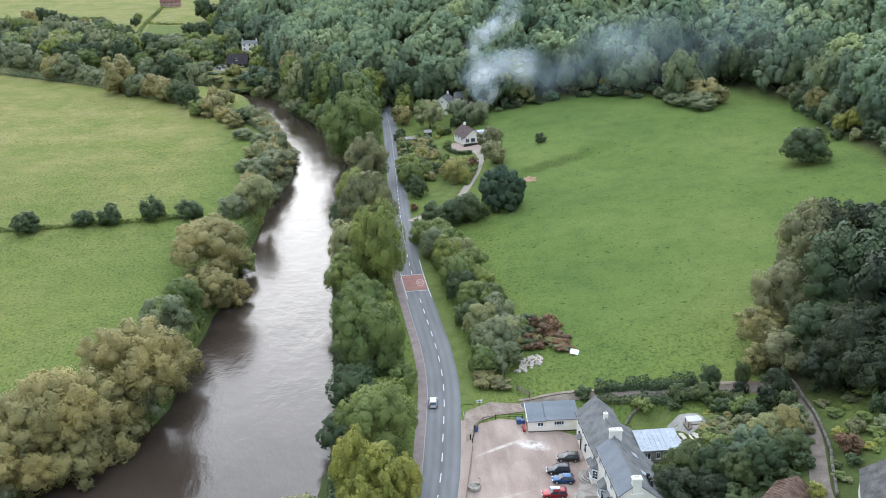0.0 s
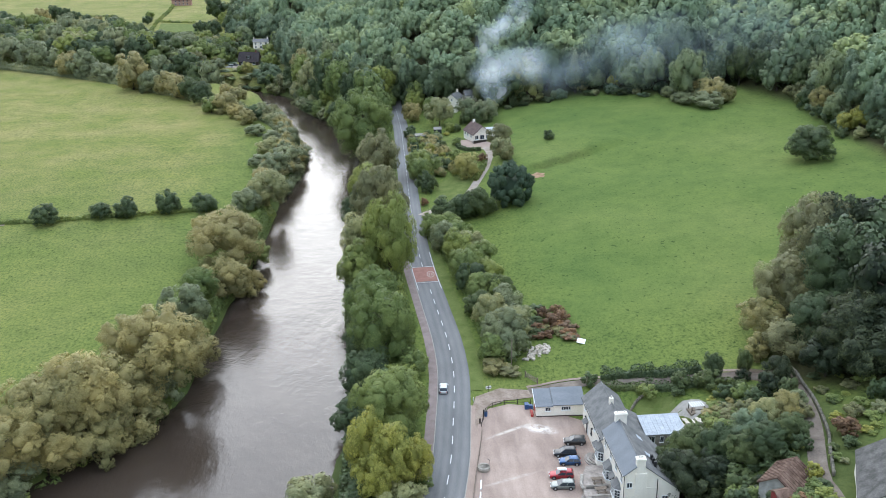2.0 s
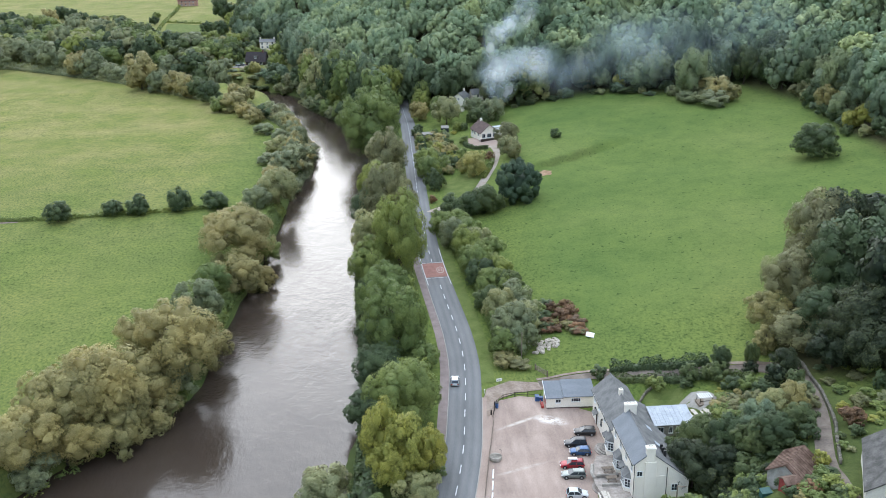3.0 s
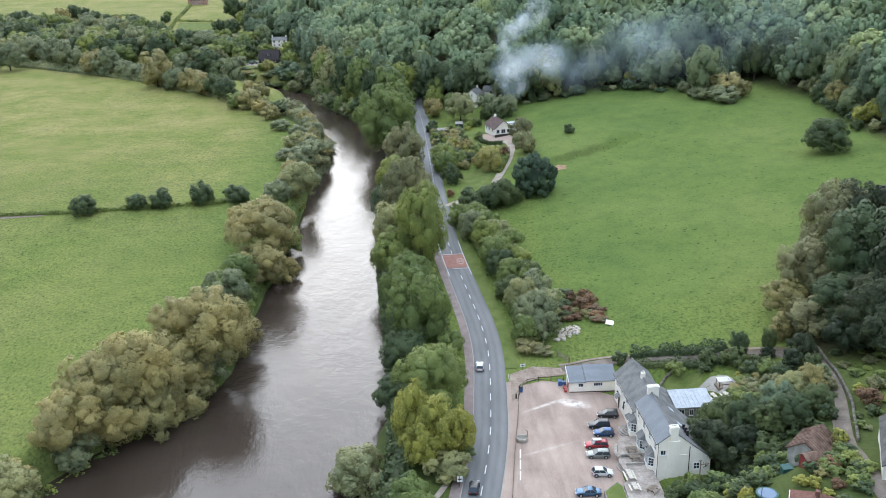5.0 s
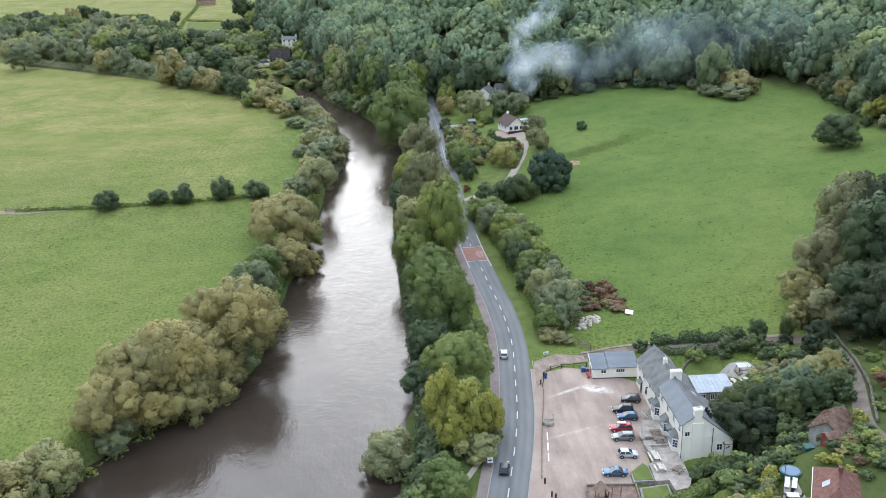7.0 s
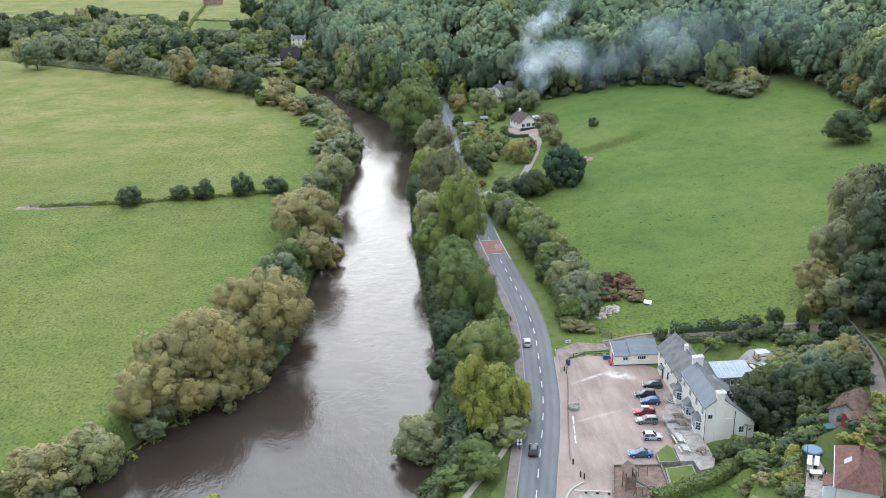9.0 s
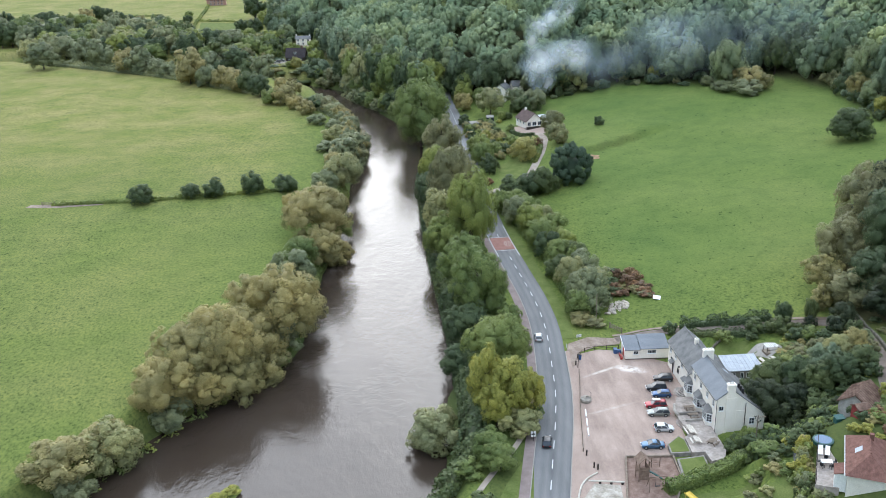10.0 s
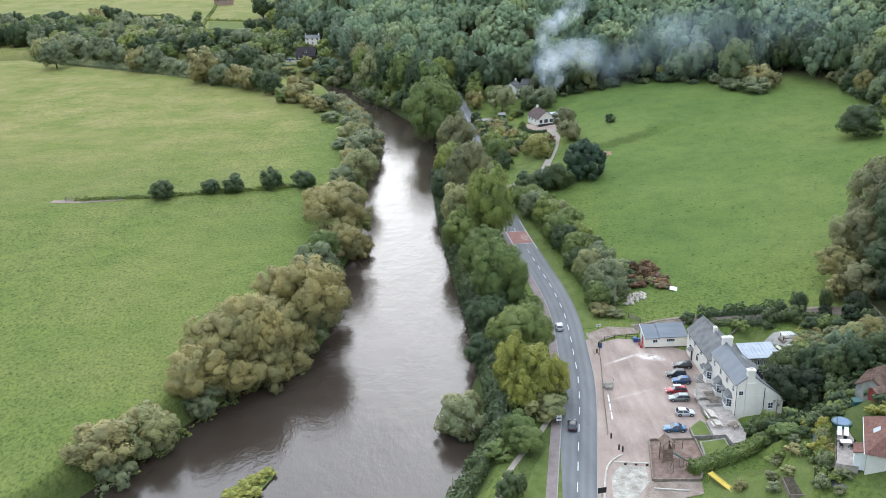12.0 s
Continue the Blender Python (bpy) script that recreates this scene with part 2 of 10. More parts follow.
# ---- the lie of the land ----
WATER_Z = -6.0
RIVER = [(-130, -120, 34), (-90, 35, 31), (-62, 84, 30), (-49, 106, 29), (-40.2, 125, 27.5), (-33, 145, 22.3), (-26.8, 161, 17), (-26.2, 196, 15.2), (-25, 250, 12), (-24, 303, 11),
         (-19.8, 333, 11), (-21.5, 365, 10.5), (-33.5, 405, 10), (-44.5, 440, 9), (-56, 472, 8.5), (-92, 508, 8.5), (-190, 564, 8), (-420, 650, 8), (-900, 760, 8)]
ROAD = [(-14.5, 20), (-3.8, 70), (4.5, 110), (7.0, 122), (8.75, 132.5), (9.9, 143.5), (11.0, 155), (11.5, 165), (11.2, 178), (10.2, 191), (9.1, 205), (8.3, 215), (7.5, 230), (6.95, 250),
        (6.65, 275), (6.65, 309), (6.6, 346), (6.4, 376), (5.3, 405), (4.4, 424)]
WOOD = [(-150, 2600), (-122, 850), (-100, 640), (-60, 610), (-64, 560), (-53, 512), (-41, 480), (-27, 440), (-9, 414), (3, 418), (20, 398), (45, 392), (92, 398), (112, 379), (143, 384), (152, 335),
        (145, 285), (143, 250), (150, 215), (100, 190), (80, 176), (67, 152), (66, 138), (80, 122), (150, 100), (2600, 60), (2600, 2600)]


def smooth(a, b, v):
    t = np.clip((v - a) / (b - a), 0, 1)
    return t * t * (3 - 2 * t)


def curved(points, step=4.0):
    """A Catmull-Rom line through the points, in even short steps."""
    p = np.array(points, float)
    p = np.vstack([2 * p[0] - p[1], p, 2 * p[-1] - p[-2]])
    out = []
    for k in range(1, len(p) - 2):
        n = max(2, int(np.linalg.norm(p[k + 1, :2] - p[k, :2]) / step))
        for t in np.linspace(0, 1, n, endpoint=False):
            a, b, c, d = p[k - 1], p[k], p[k + 1], p[k + 2]
            out.append(0.5 * (2 * b + (c - a) * t + (2 * a - 5 * b + 4 * c - d) * t * t + (3 * b - a - 3 * c + d) * t ** 3))
    return np.array(out + [p[-2]])


def line_distance(x, y, line):
    """Distance to a line of points, and the third column (or 0) at the nearest place."""
    best, val = np.full(np.shape(x), 1e9), np.zeros(np.shape(x))
    for a, b in zip(line[:-1], line[1:]):
        dx, dy = b[0] - a[0], b[1] - a[1]
        t = np.clip(((x - a[0]) * dx + (y - a[1]) * dy) / (dx * dx + dy * dy + 1e-9), 0, 1)
        d = np.hypot(x - a[0] - t * dx, y - a[1] - t * dy)
        near = d < best
        best = np.where(near, d, best)
        if len(a) > 2:
            val = np.where(near, a[2] + t * (b[2] - a[2]), val)
    return best, val


def inside(x, y, poly):
    hit = np.zeros(np.shape(x), bool)
    for (ax, ay), (bx, by) in zip(poly, poly[1:] + poly[:1]):
        if ay != by:
            hit ^= ((ay > y) != (by > y)) & (x < (bx - ax) * (y - ay) / (by - ay) + ax)
    return hit


RIVER_LINE, ROAD_LINE = curved(RIVER, 8), curved(ROAD, 5)
WOOD_EDGE = [np.array(p, float) for p in WOOD]


def river_gap(x, y):
    d, w = line_distance(x, y, RIVER_LINE)
    return d - w


def wood_depth(x, y):
    d, _ = line_distance(x, y, WOOD_EDGE)
    return np.where(inside(x, y, WOOD), d, -d)


def ground_z(x, y):
    x, y = np.asarray(x, float), np.asarray(y, float)
    k = np.interp(y, [60, 92, 108, 145, 180, 280, 400], [0.50, 0.50, 0.48, 0.20, 0.135, 0.105, 0.09])
    start = np.interp(y, [60, 94, 100, 104, 143, 150, 200, 250, 320, 400], [22, 24, 26, 34, 34, 27, 26, 22, 12, 12])
    s = np.maximum(0, x - start)
    east = k * np.where(s < 24, s, 24 + (s - 24) * np.interp(y, [100, 180], [0.35, 1.0]))
    east = np.minimum(east, 22)
    roll = 0.5 * np.sin(x * 0.045 + 1) * np.sin(y * 0.03) * smooth(30, 60, x)
    roll += (0.45 * np.sin(x * 0.10 + y * 0.045) * np.sin(y * 0.085 - x * 0.02) + 0.5 * np.sin(y * 0.055 + 0.8)) * smooth(40, 62, x) * smooth(170, 210, y)
    u, v = (x - 50.0) * 0.855 + (y - 296.0) * 0.519, (y - 296.0) * 0.855 - (x - 50.0) * 0.519
    roll += 1.7 * smooth(-1.2, 1.2, v) * smooth(34, 10, v) * smooth(-9, -1, u) * smooth(50, 26, u)     # an old scarp
    w = wood_depth(x, y)
    hill = np.where(w > 0, 0.40 * np.minimum(w, 60) + 0.28 * np.clip(w - 60, 0, 260), 0) * np.interp(y, [120, 200, 300], [0.5, 0.7, 1.0])
    z = east + roll + hill
    yard = smooth(5, 0, np.maximum(np.abs(x - 39.5) - 6.5, np.abs(y - 127) - 15)) * smooth(33.0, 34.5, x)
    z = z * (1 - yard) + 0.9 * yard
    park = smooth(3, 0, np.maximum(np.abs(x - 20) - 12.5, np.abs(y - 122) - 26))
    z = z * (1 - park)
    d = river_gap(x, y)
    left = x < np.interp(y, [-120, 125, 300, 450], [-100, -42, -24, -54])
    bank = np.where(left, 2.6, 9.0)
    dip = np.where(d > 0, -6.3 * (1 - smooth(0, 1, d / bank)) , -6.3 - np.minimum(2.5, -d * 0.5))
    field = np.where(left & (y < 470), 0.35 * np.sin(x * 0.03) * np.sin(y * 0.025) - 0.2, 0)
    return np.where(d < bank, dip + z * smooth(0, 1, np.clip(d, 0, 99) / bank), z + field)


def spaced(parts):
    out = [parts[0][0]]
    for a, b, s in parts:
        out += list(np.linspace(a, b, max(1, int(round((b - a) / s))) + 1)[1:])
    return np.array(out)


GX = spaced([(-3000, -600, 200), (-600, -200, 25), (-200, -90, 5), (-90, 72, 1.6), (72, 180, 4), (180, 500, 20), (500, 3000, 200)])
GY = spaced([(-1500, -100, 200), (-100, 60, 10), (60, 240, 1.8), (240, 330, 1.5), (330, 480, 3), (480, 760, 8), (760, 1200, 30), (1200, 4000, 300)])
GRID_X, GRID_Y = np.meshgrid(GX, GY)
GRID_Z = ground_z(GRID_X.ravel(), GRID_Y.ravel()).reshape(GRID_X.shape)


def sheet_z(x, y):
    """The height of the ground sheet itself at places."""
    x, y = np.asarray(x, float), np.asarray(y, float)
    i, j = np.clip(np.searchsorted(GX, x) - 1, 0, len(GX) - 2), np.clip(np.searchsorted(GY, y) - 1, 0, len(GY) - 2)
    u, v = (x - GX[i]) / (GX[i + 1] - GX[i]), (y - GY[j]) / (GY[j + 1] - GY[j])
    return (GRID_Z[j, i] * (1 - u) + GRID_Z[j, i + 1] * u) * (1 - v) + (GRID_Z[j + 1, i] * (1 - u) + GRID_Z[j + 1, i + 1] * u) * v


def gz(x, y):
    return float(sheet_z(x, y))


# ---- mesh helpers ----
def shade(me, smooth_faces=False):
    for p in me.polygons:
        p.use_smooth = smooth_faces
    return me


def mesh_from(name, verts, faces, mats, smooth_faces=False):
    me = bpy.data.meshes.new(name)
    me.from_pydata([tuple(v) for v in verts], [], [tuple(f) for f in faces])
    for m in (mats if isinstance(mats, (list, tuple)) else [mats]):
        me.materials.append(m)
    if smooth_faces:
        me.polygons.foreach_set("use_smooth", [True] * len(me.polygons))
    me.update()
    return me


def part(name, bm, material, parent=None, label=""):
    me = bpy.data.meshes.new(name)
    bm.to_mesh(me)
    bm.free()
    me.materials.append(material)
    ob = new(name, me)
    if parent is not None:
        ob.parent = parent
    if label:
        ob["label"] = label
    return ob


def mpart(name, me, parent=None, at=None, label=""):
    """An object on an existing mesh, under a thing, at a pose."""
    ob = new(name, me)
    if parent is not None:
        ob.parent = parent
    if at is not None:
        ob.matrix_basis = at
    if label:
        ob["label"] = label
    return ob


def thing(name, at, label, category, group="", kind=""):
    ob = new(name)
    ob.empty_display_size = 0.2
    ob.matrix_basis = at
    return tagged(ob, label, category, group, kind)


def box(bm, x0, x1, y0, y1, z0, z1, bevel=0.0):
    r = bmesh.ops.create_cube(bm, size=1, matrix=Matrix.Translation(((x0 + x1) / 2, (y0 + y1) / 2, (z0 + z1) / 2)) @ Matrix.Diagonal((x1 - x0, y1 - y0, z1 - z0, 1)))
    if bevel:
        edges = list({e for v in r["verts"] for e in v.link_edges})
        bmesh.ops.bevel(bm, geom=edges, offset=bevel, segments=2, affect="EDGES", profile=0.5)
    return bm


def boxed(*a, bevel=0.0):
    return box(bmesh.new(), *a, bevel=bevel)


def prism(points, z0, z1):
    """An upright block over an outline."""
    bm = bmesh.new()
    lo = [bm.verts.new((x, y, z0)) for x, y in points]
    hi = [bm.verts.new((x, y, z1)) for x, y in points]
    n = len(points)
    bm.faces.new(lo[::-1])
    bm.faces.new(hi)
    for k in range(n):
        bm.faces.new((lo[k], lo[(k + 1) % n], hi[(k + 1) % n], hi[k]))
    bmesh.ops.recalc_face_normals(bm, faces=bm.faces)
    return bm


def solid(verts, faces):
    bm = bmesh.new()
    v = [bm.verts.new(p) for p in verts]
    for f in faces:
        bm.faces.new([v[k] for k in f])
    bmesh.ops.recalc_face_normals(bm, faces=bm.faces)
    return bm


def slab(a, b, c, d, thick):
    """A plate of even thickness over four corners in order, the thickness below them."""
    a, b, c, d = (Vector(p) for p in (a, b, c, d))
    n = (b - a).cross(d - a).normalized() * thick
    if n.z < 0:
        n = -n
    return solid([a, b, c, d, a - n, b - n, c - n, d - n], [(0, 1, 2, 3), (7, 6, 5, 4), (0, 4, 5, 1), (1, 5, 6, 2), (2, 6, 7, 3), (3, 7, 4, 0)])


def tube(points, radii, sides=7):
    """A tapered round bar along points."""
    bm = bmesh.new()
    rings = []
    for k, p in enumerate(points):
        p = Vector(p)
        a = Vector(points[min(k + 1, len(points) - 1)]) - Vector(points[max(k - 1, 0)])
        q = a.to_track_quat("Z", "Y")
        rings.append([bm.verts.new(p + q @ Vector((radii[k] * math.cos(t * 2 * math.pi / sides), radii[k] * math.sin(t * 2 * math.pi / sides), 0))) for t in range(sides)])
    for a, b in zip(rings[:-1], rings[1:]):
        for t in range(sides):
            bm.faces.new((a[t], a[(t + 1) % sides], b[(t + 1) % sides], b[t]))
    bm.faces.new(rings[0][::-1])
    bm.faces.new(rings[-1])
    return bm


def ribbon(line, left, right, lift, profile=None):
    """Vertices and faces of a strip along a line of points, over the ground; left and right are offsets in metres."""
    p = np.asarray(line)[:, :2]
    d = np.gradient(p, axis=0)
    d /= np.linalg.norm(d, axis=1)[:, None]
    nrm = np.stack([d[:, 1], -d[:, 0]], 1)
    offs = profile or [(left, 0), (right, 0)]
    verts, faces = [], []
    for o, h in offs:
        q = p + nrm * o
        verts.append(np.column_stack([q, sheet_z(p[:, 0] + nrm[:, 0] * o, p[:, 1] + nrm[:, 1] * o) + lift + h]))
    m, n = len(p), len(offs)
    v = np.concatenate(verts)
    for j in range(n - 1):
        for i in range(m - 1):
            faces.append((j * m + i, (j + 1) * m + i, (j + 1) * m + i + 1, j * m + i + 1))
    return v, faces


# ---- ground, river ----
def build_ground():
    x, y, Z = GRID_X.ravel(), GRID_Y.ravel(), GRID_Z.ravel()
    nx, ny = len(GX), len(GY)
    faces = [(j * nx + i, j * nx + i + 1, (j + 1) * nx + i + 1, (j + 1) * nx + i) for j in range(ny - 1) for i in range(nx - 1)]
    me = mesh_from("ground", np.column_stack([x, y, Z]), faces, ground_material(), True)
    d, w = river_gap(x, y), wood_depth(x, y)
    zone = np.zeros((len(x), 4))
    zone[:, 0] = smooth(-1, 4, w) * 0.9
    strip = (x > -8) & (x < 4) & (y > 95) & (y < 420)
    meadow = x < np.interp(y, [-120, 125, 300, 450], [-100, -42, -24, -54])
    zone[:, 1] = np.maximum(np.where(meadow, smooth(3, 1, d) * 0.6, smooth(9, 5, d) * 0.9), np.where(strip, 0.6, 0))
    zone[:, 1] = np.maximum(zone[:, 1], smooth(36, 44, x) * smooth(140, 130, y) * smooth(76, 66, x) * 0.8)
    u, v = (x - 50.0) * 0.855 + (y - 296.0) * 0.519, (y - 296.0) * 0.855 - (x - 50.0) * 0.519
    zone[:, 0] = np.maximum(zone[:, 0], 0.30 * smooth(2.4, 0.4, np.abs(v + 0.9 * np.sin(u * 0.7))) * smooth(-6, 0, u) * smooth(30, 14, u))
    zone[:, 2] = (0.22 + 0.72 * smooth(220, 420, y)) * smooth(-45, -75, x)
    zone[:, 3] = 0.62 * smooth(25, 45, x) * smooth(160, 190, y)      # the close-grazed hill pasture
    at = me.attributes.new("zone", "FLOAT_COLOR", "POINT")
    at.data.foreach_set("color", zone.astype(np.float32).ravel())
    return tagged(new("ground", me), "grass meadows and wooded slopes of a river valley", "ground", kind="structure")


build_ground()
wv, wf = ribbon(RIVER_LINE, 0, 0, 0, [(o, 0) for o in np.linspace(-34, 34, 9)])
wv[:, 2] = WATER_Z
tagged(new("water", mesh_from("water", wv, wf, water_material(), True)), "brown slow river with a faintly rippled surface", "river", kind="structure")

# ---- road ----
def asphalt_material():
    """Grey asphalt with paler wheel tracks, a darker seam between the lanes and patched lengths."""
    m, n, l, b = principled("asphalt_road", 0.85, 0.3)
    big, small = noise_tex(n, l, 0.30, 4, stretch=(1, 0.2, 1)), noise_tex(n, l, 9, 3)
    r = ramp(n, [(0.32, (0.128, 0.128, 0.127)), (0.68, (0.176, 0.175, 0.172))])
    l.new(big.outputs["Fac"], r.inputs["Fac"])
    r2 = ramp(n, [(0.3, (0.84, 0.84, 0.84)), (0.7, (1.12, 1.12, 1.12))])
    l.new(small.outputs["Fac"], r2.inputs["Fac"])
    at = n.new("ShaderNodeAttribute")
    at.attribute_name = "wear"
    r3 = ramp(n, [(0.0, (0.80, 0.80, 0.81)), (0.5, (1, 1, 1)), (1.0, (1.24, 1.22, 1.19))])
    l.new(at.outputs["Fac"], r3.inputs["Fac"])
    col = mixed(n, l, 1.0, mixed(n, l, 1.0, r.outputs["Color"], r2.outputs["Color"], "MULTIPLY"), r3.outputs["Color"], "MULTIPLY")
    l.new(col, b.inputs["Base Color"])
    bumped(n, l, b, small.outputs["Fac"], 0.15, 0.03)
    return m


ROAD_SIDES = [(-3.05, 0.35), (-2.75, 0.55), (-2.2, 0.9), (-1.5, 0.45), (-0.8, 0.85), (-0.3, 0.4), (0, 0.15), (0.3, 0.4), (0.8, 0.85), (1.5, 0.45), (2.2, 0.9), (2.75, 0.5), (3.05, 0.2)]
rv, rf = ribbon(ROAD_LINE, 0, 0, 0.06, [(o, 0.05 - 0.026 * abs(o)) for o, _ in ROAD_SIDES])
road_me = mesh_from("road", rv, rf, asphalt_material(), True)
road_me.attributes.new("wear", "FLOAT", "POINT").data.foreach_set("value", np.repeat([w for _, w in ROAD_SIDES], len(ROAD_LINE)).astype(np.float32))
tagged(new("road", road_me), "grey two-lane asphalt country road", "road", kind="structure")

# ---- trees ----
def unit_crown(seed, lobes, leaves, leaf, kind="round", size=(0.27, 0.44), heart=0.56):
    """A crown of radius 1: main lobes, each a heap of leafy clumps with their blades on the outside, round solid hearts. Returns verts and quads."""
    rng = np.random.default_rng(seed)
    n = lobes
    i = np.arange(n) + 0.5
    ph, th = np.arccos(1 - 1.72 * i / n), np.pi * (1 + 5 ** 0.5) * i + rng.normal(0, 0.35, n)
    c = np.stack([np.cos(th) * np.sin(ph), np.sin(th) * np.sin(ph), np.cos(ph)], 1)
    rad = rng.uniform(*size, n)
    lean = rng.normal(size=3)
    bulge = 1 + 0.10 * (c @ (lean / np.linalg.norm(lean))) + 0.07 * np.sin(3 * th + rng.uniform(0, 6))
    c *= ((rng.uniform(0.90, 1.10, n) * bulge) - rad)[:, None]
    if kind == "cone":
        h = (c[:, 2] + 1) / 2
        c[:, :2] *= (1.05 - h)[:, None] * 1.25
        rad *= 1.15 - 0.85 * h
    c, rad = np.vstack([c, [[0, 0, -0.08]]]), np.append(rad, 0.66)
    # clumps over the outer side of each lobe
    k = 10
    out = c / (np.linalg.norm(c, axis=1)[:, None] + 0.05) * 0.9 + [0, 0, 0.35]
    td = rng.normal(size=(len(c), k, 3)) * 0.8 + out[:, None] * 1.2
    td /= np.linalg.norm(td, axis=2)[:, :, None]
    tc = (c[:, None] + td * (rad * 0.80)[:, None, None]).reshape(-1, 3)
    tr = (rad[:, None] * rng.uniform(0.28, 0.46, (len(c), k))).ravel()
    tr[-k:] *= 0.6
    share = rng.choice(len(tc), leaves, p=tr ** 2 / (tr ** 2).sum())
    nd = rng.normal(size=(leaves, 3)) * 0.75 + td.reshape(-1, 3)[share] * 0.75 + [0, 0, 0.25]
    nd /= np.linalg.norm(nd, axis=1)[:, None]
    pos = tc[share] + nd * (tr[share] * rng.uniform(0.70, 1.18, leaves))[:, None]
    own = share // k
    spare = rng.random(leaves) < 0.30                      # the rest clothes the lobes themselves
    ld = rng.normal(size=(leaves, 3))
    ld /= np.linalg.norm(ld, axis=1)[:, None]
    pos = np.where(spare[:, None], c[own] + ld * (rad[own] * rng.uniform(0.70, 1.0, leaves))[:, None], pos)
    nd = np.where(spare[:, None], ld, nd)
    face = nd * 1.15 + rng.normal(0, 0.34, (leaves, 3)) + [0, 0, 0.30]
    face /= np.linalg.norm(face, axis=1)[:, None]
    a = np.cross(face, rng.normal(size=(leaves, 3)))
    a /= np.linalg.norm(a, axis=1)[:, None] + 1e-9
    b = np.cross(face, a)
    s = leaf * rng.uniform(0.6, 1.3, leaves)[:, None]
    a, b = a * s, b * s * 0.72
    v = np.stack([pos - a, pos - b * 0.9 + a * 0.1, pos + a, pos + b * 0.9 - a * 0.1], 1).reshape(-1, 3)
    f = np.arange(leaves * 4).reshape(-1, 4)
    # hearts of the lobes
    g = (1 + 5 ** 0.5) / 2
    ico = np.array([(-1, g, 0), (1, g, 0), (-1, -g, 0), (1, -g, 0), (0, -1, g), (0, 1, g), (0, -1, -g), (0, 1, -g), (g, 0, -1), (g, 0, 1), (-g, 0, -1), (-g, 0, 1)]) / math.hypot(1, g)
    tri = np.array([(0, 11, 5), (0, 5, 1), (0, 1, 7), (0, 7, 10), (0, 10, 11), (1, 5, 9), (5, 11, 4), (11, 10, 2), (10, 7, 6), (7, 1, 8), (3, 9, 4), (3, 4, 2), (3, 2, 6), (3, 6, 8), (3, 8, 9), (4, 9, 5), (2, 4, 11), (6, 2, 10), (8, 6, 7), (9, 8, 1)])
    hv = (c[:, None] + ico[None] * (rad * heart)[:, None, None]).reshape(-1, 3)
    hf = (tri[None] + (np.arange(len(c)) * 12)[:, None, None]).reshape(-1, 3)
    # the blades of a lobe lie like shingles, so they shade with its round form
    ln = pos - c[own]
    ln /= np.linalg.norm(ln, axis=1)[:, None] + 1e-9
    whole = pos / (np.linalg.norm(pos, axis=1)[:, None] + 1e-9)
    vn = np.repeat(ln * 0.75 + nd * 0.5 + whole * 0.45 + face * 0.35, 4, axis=0)
    hn = np.repeat(ico[None], len(c), 0).reshape(-1, 3) + hv * 0.5
    return v, f, hv, hf, np.vstack([vn, hn])


def quads_mesh(name, v, f, hv, hf, normals, material):
    """A mesh of leaf quads and heart triangles, filled without loops."""
    me = bpy.data.meshes.new(name)
    nv = len(v)
    me.vertices.add(nv + len(hv))
    me.vertices.foreach_set("co", np.vstack([v, hv]).astype(np.float32).ravel())
    loops = np.concatenate([f.ravel(), (hf + nv).ravel()])
    me.loops.add(len(loops))
    me.loops.foreach_set("vertex_index", loops.astype(np.int32))
    starts = np.concatenate([np.arange(len(f)) * 4, len(f) * 4 + np.arange(len(hf)) * 3])
    me.polygons.add(len(starts))
    me.polygons.foreach_set("loop_start", starts.astype(np.int32))
    me.materials.append(material)
    me.update(calc_edges=True)
    me.validate()
    if normals is not None:
        nn = normals / (np.linalg.norm(normals, axis=1)[:, None] + 1e-9)
        me.polygons.foreach_set("use_smooth", [True] * len(me.polygons))
        me.normals_split_custom_set_from_vertices(nn.astype(np.float32))
    return me


CROWN_KINDS = {  # lobes, leaf blades, blade size, form, spread of lobe sizes, solid heart
    "big": (28, 19000, 0.0245, "round", (0.24, 0.40), 0.60),
    "tree": (20, 9000, 0.037, "round", (0.27, 0.44), 0.60),
    "shrub": (18, 7500, 0.040, "round", (0.28, 0.44), 0.60),
    "bush": (13, 2600, 0.068, "round", (0.30, 0.46), 0.66),
    "cone": (22, 2600, 0.062, "cone", (0.27, 0.42)),
    "dome": (120, 11000, 0.030, "round", (0.13, 0.18), 0.95),
    "low": (9, 850, 0.110, "round", (0.32, 0.48)),
    "far": (15, 2000, 0.074, "round", (0.28, 0.44), 0.76),
}
CROWN_CACHE, TRUNK_CACHE = {}, {}
TREE_COUNT = [0]


def crown_mesh(kind, tint, variant):
    key = (kind, tint, variant)
    if key not in CROWN_CACHE:
        CROWN_CACHE[key] = quads_mesh("crown", *unit_crown(100 + 7 * variant + len(kind), *CROWN_KINDS[kind]), LEAF[tint])
    return CROWN_CACHE[key]


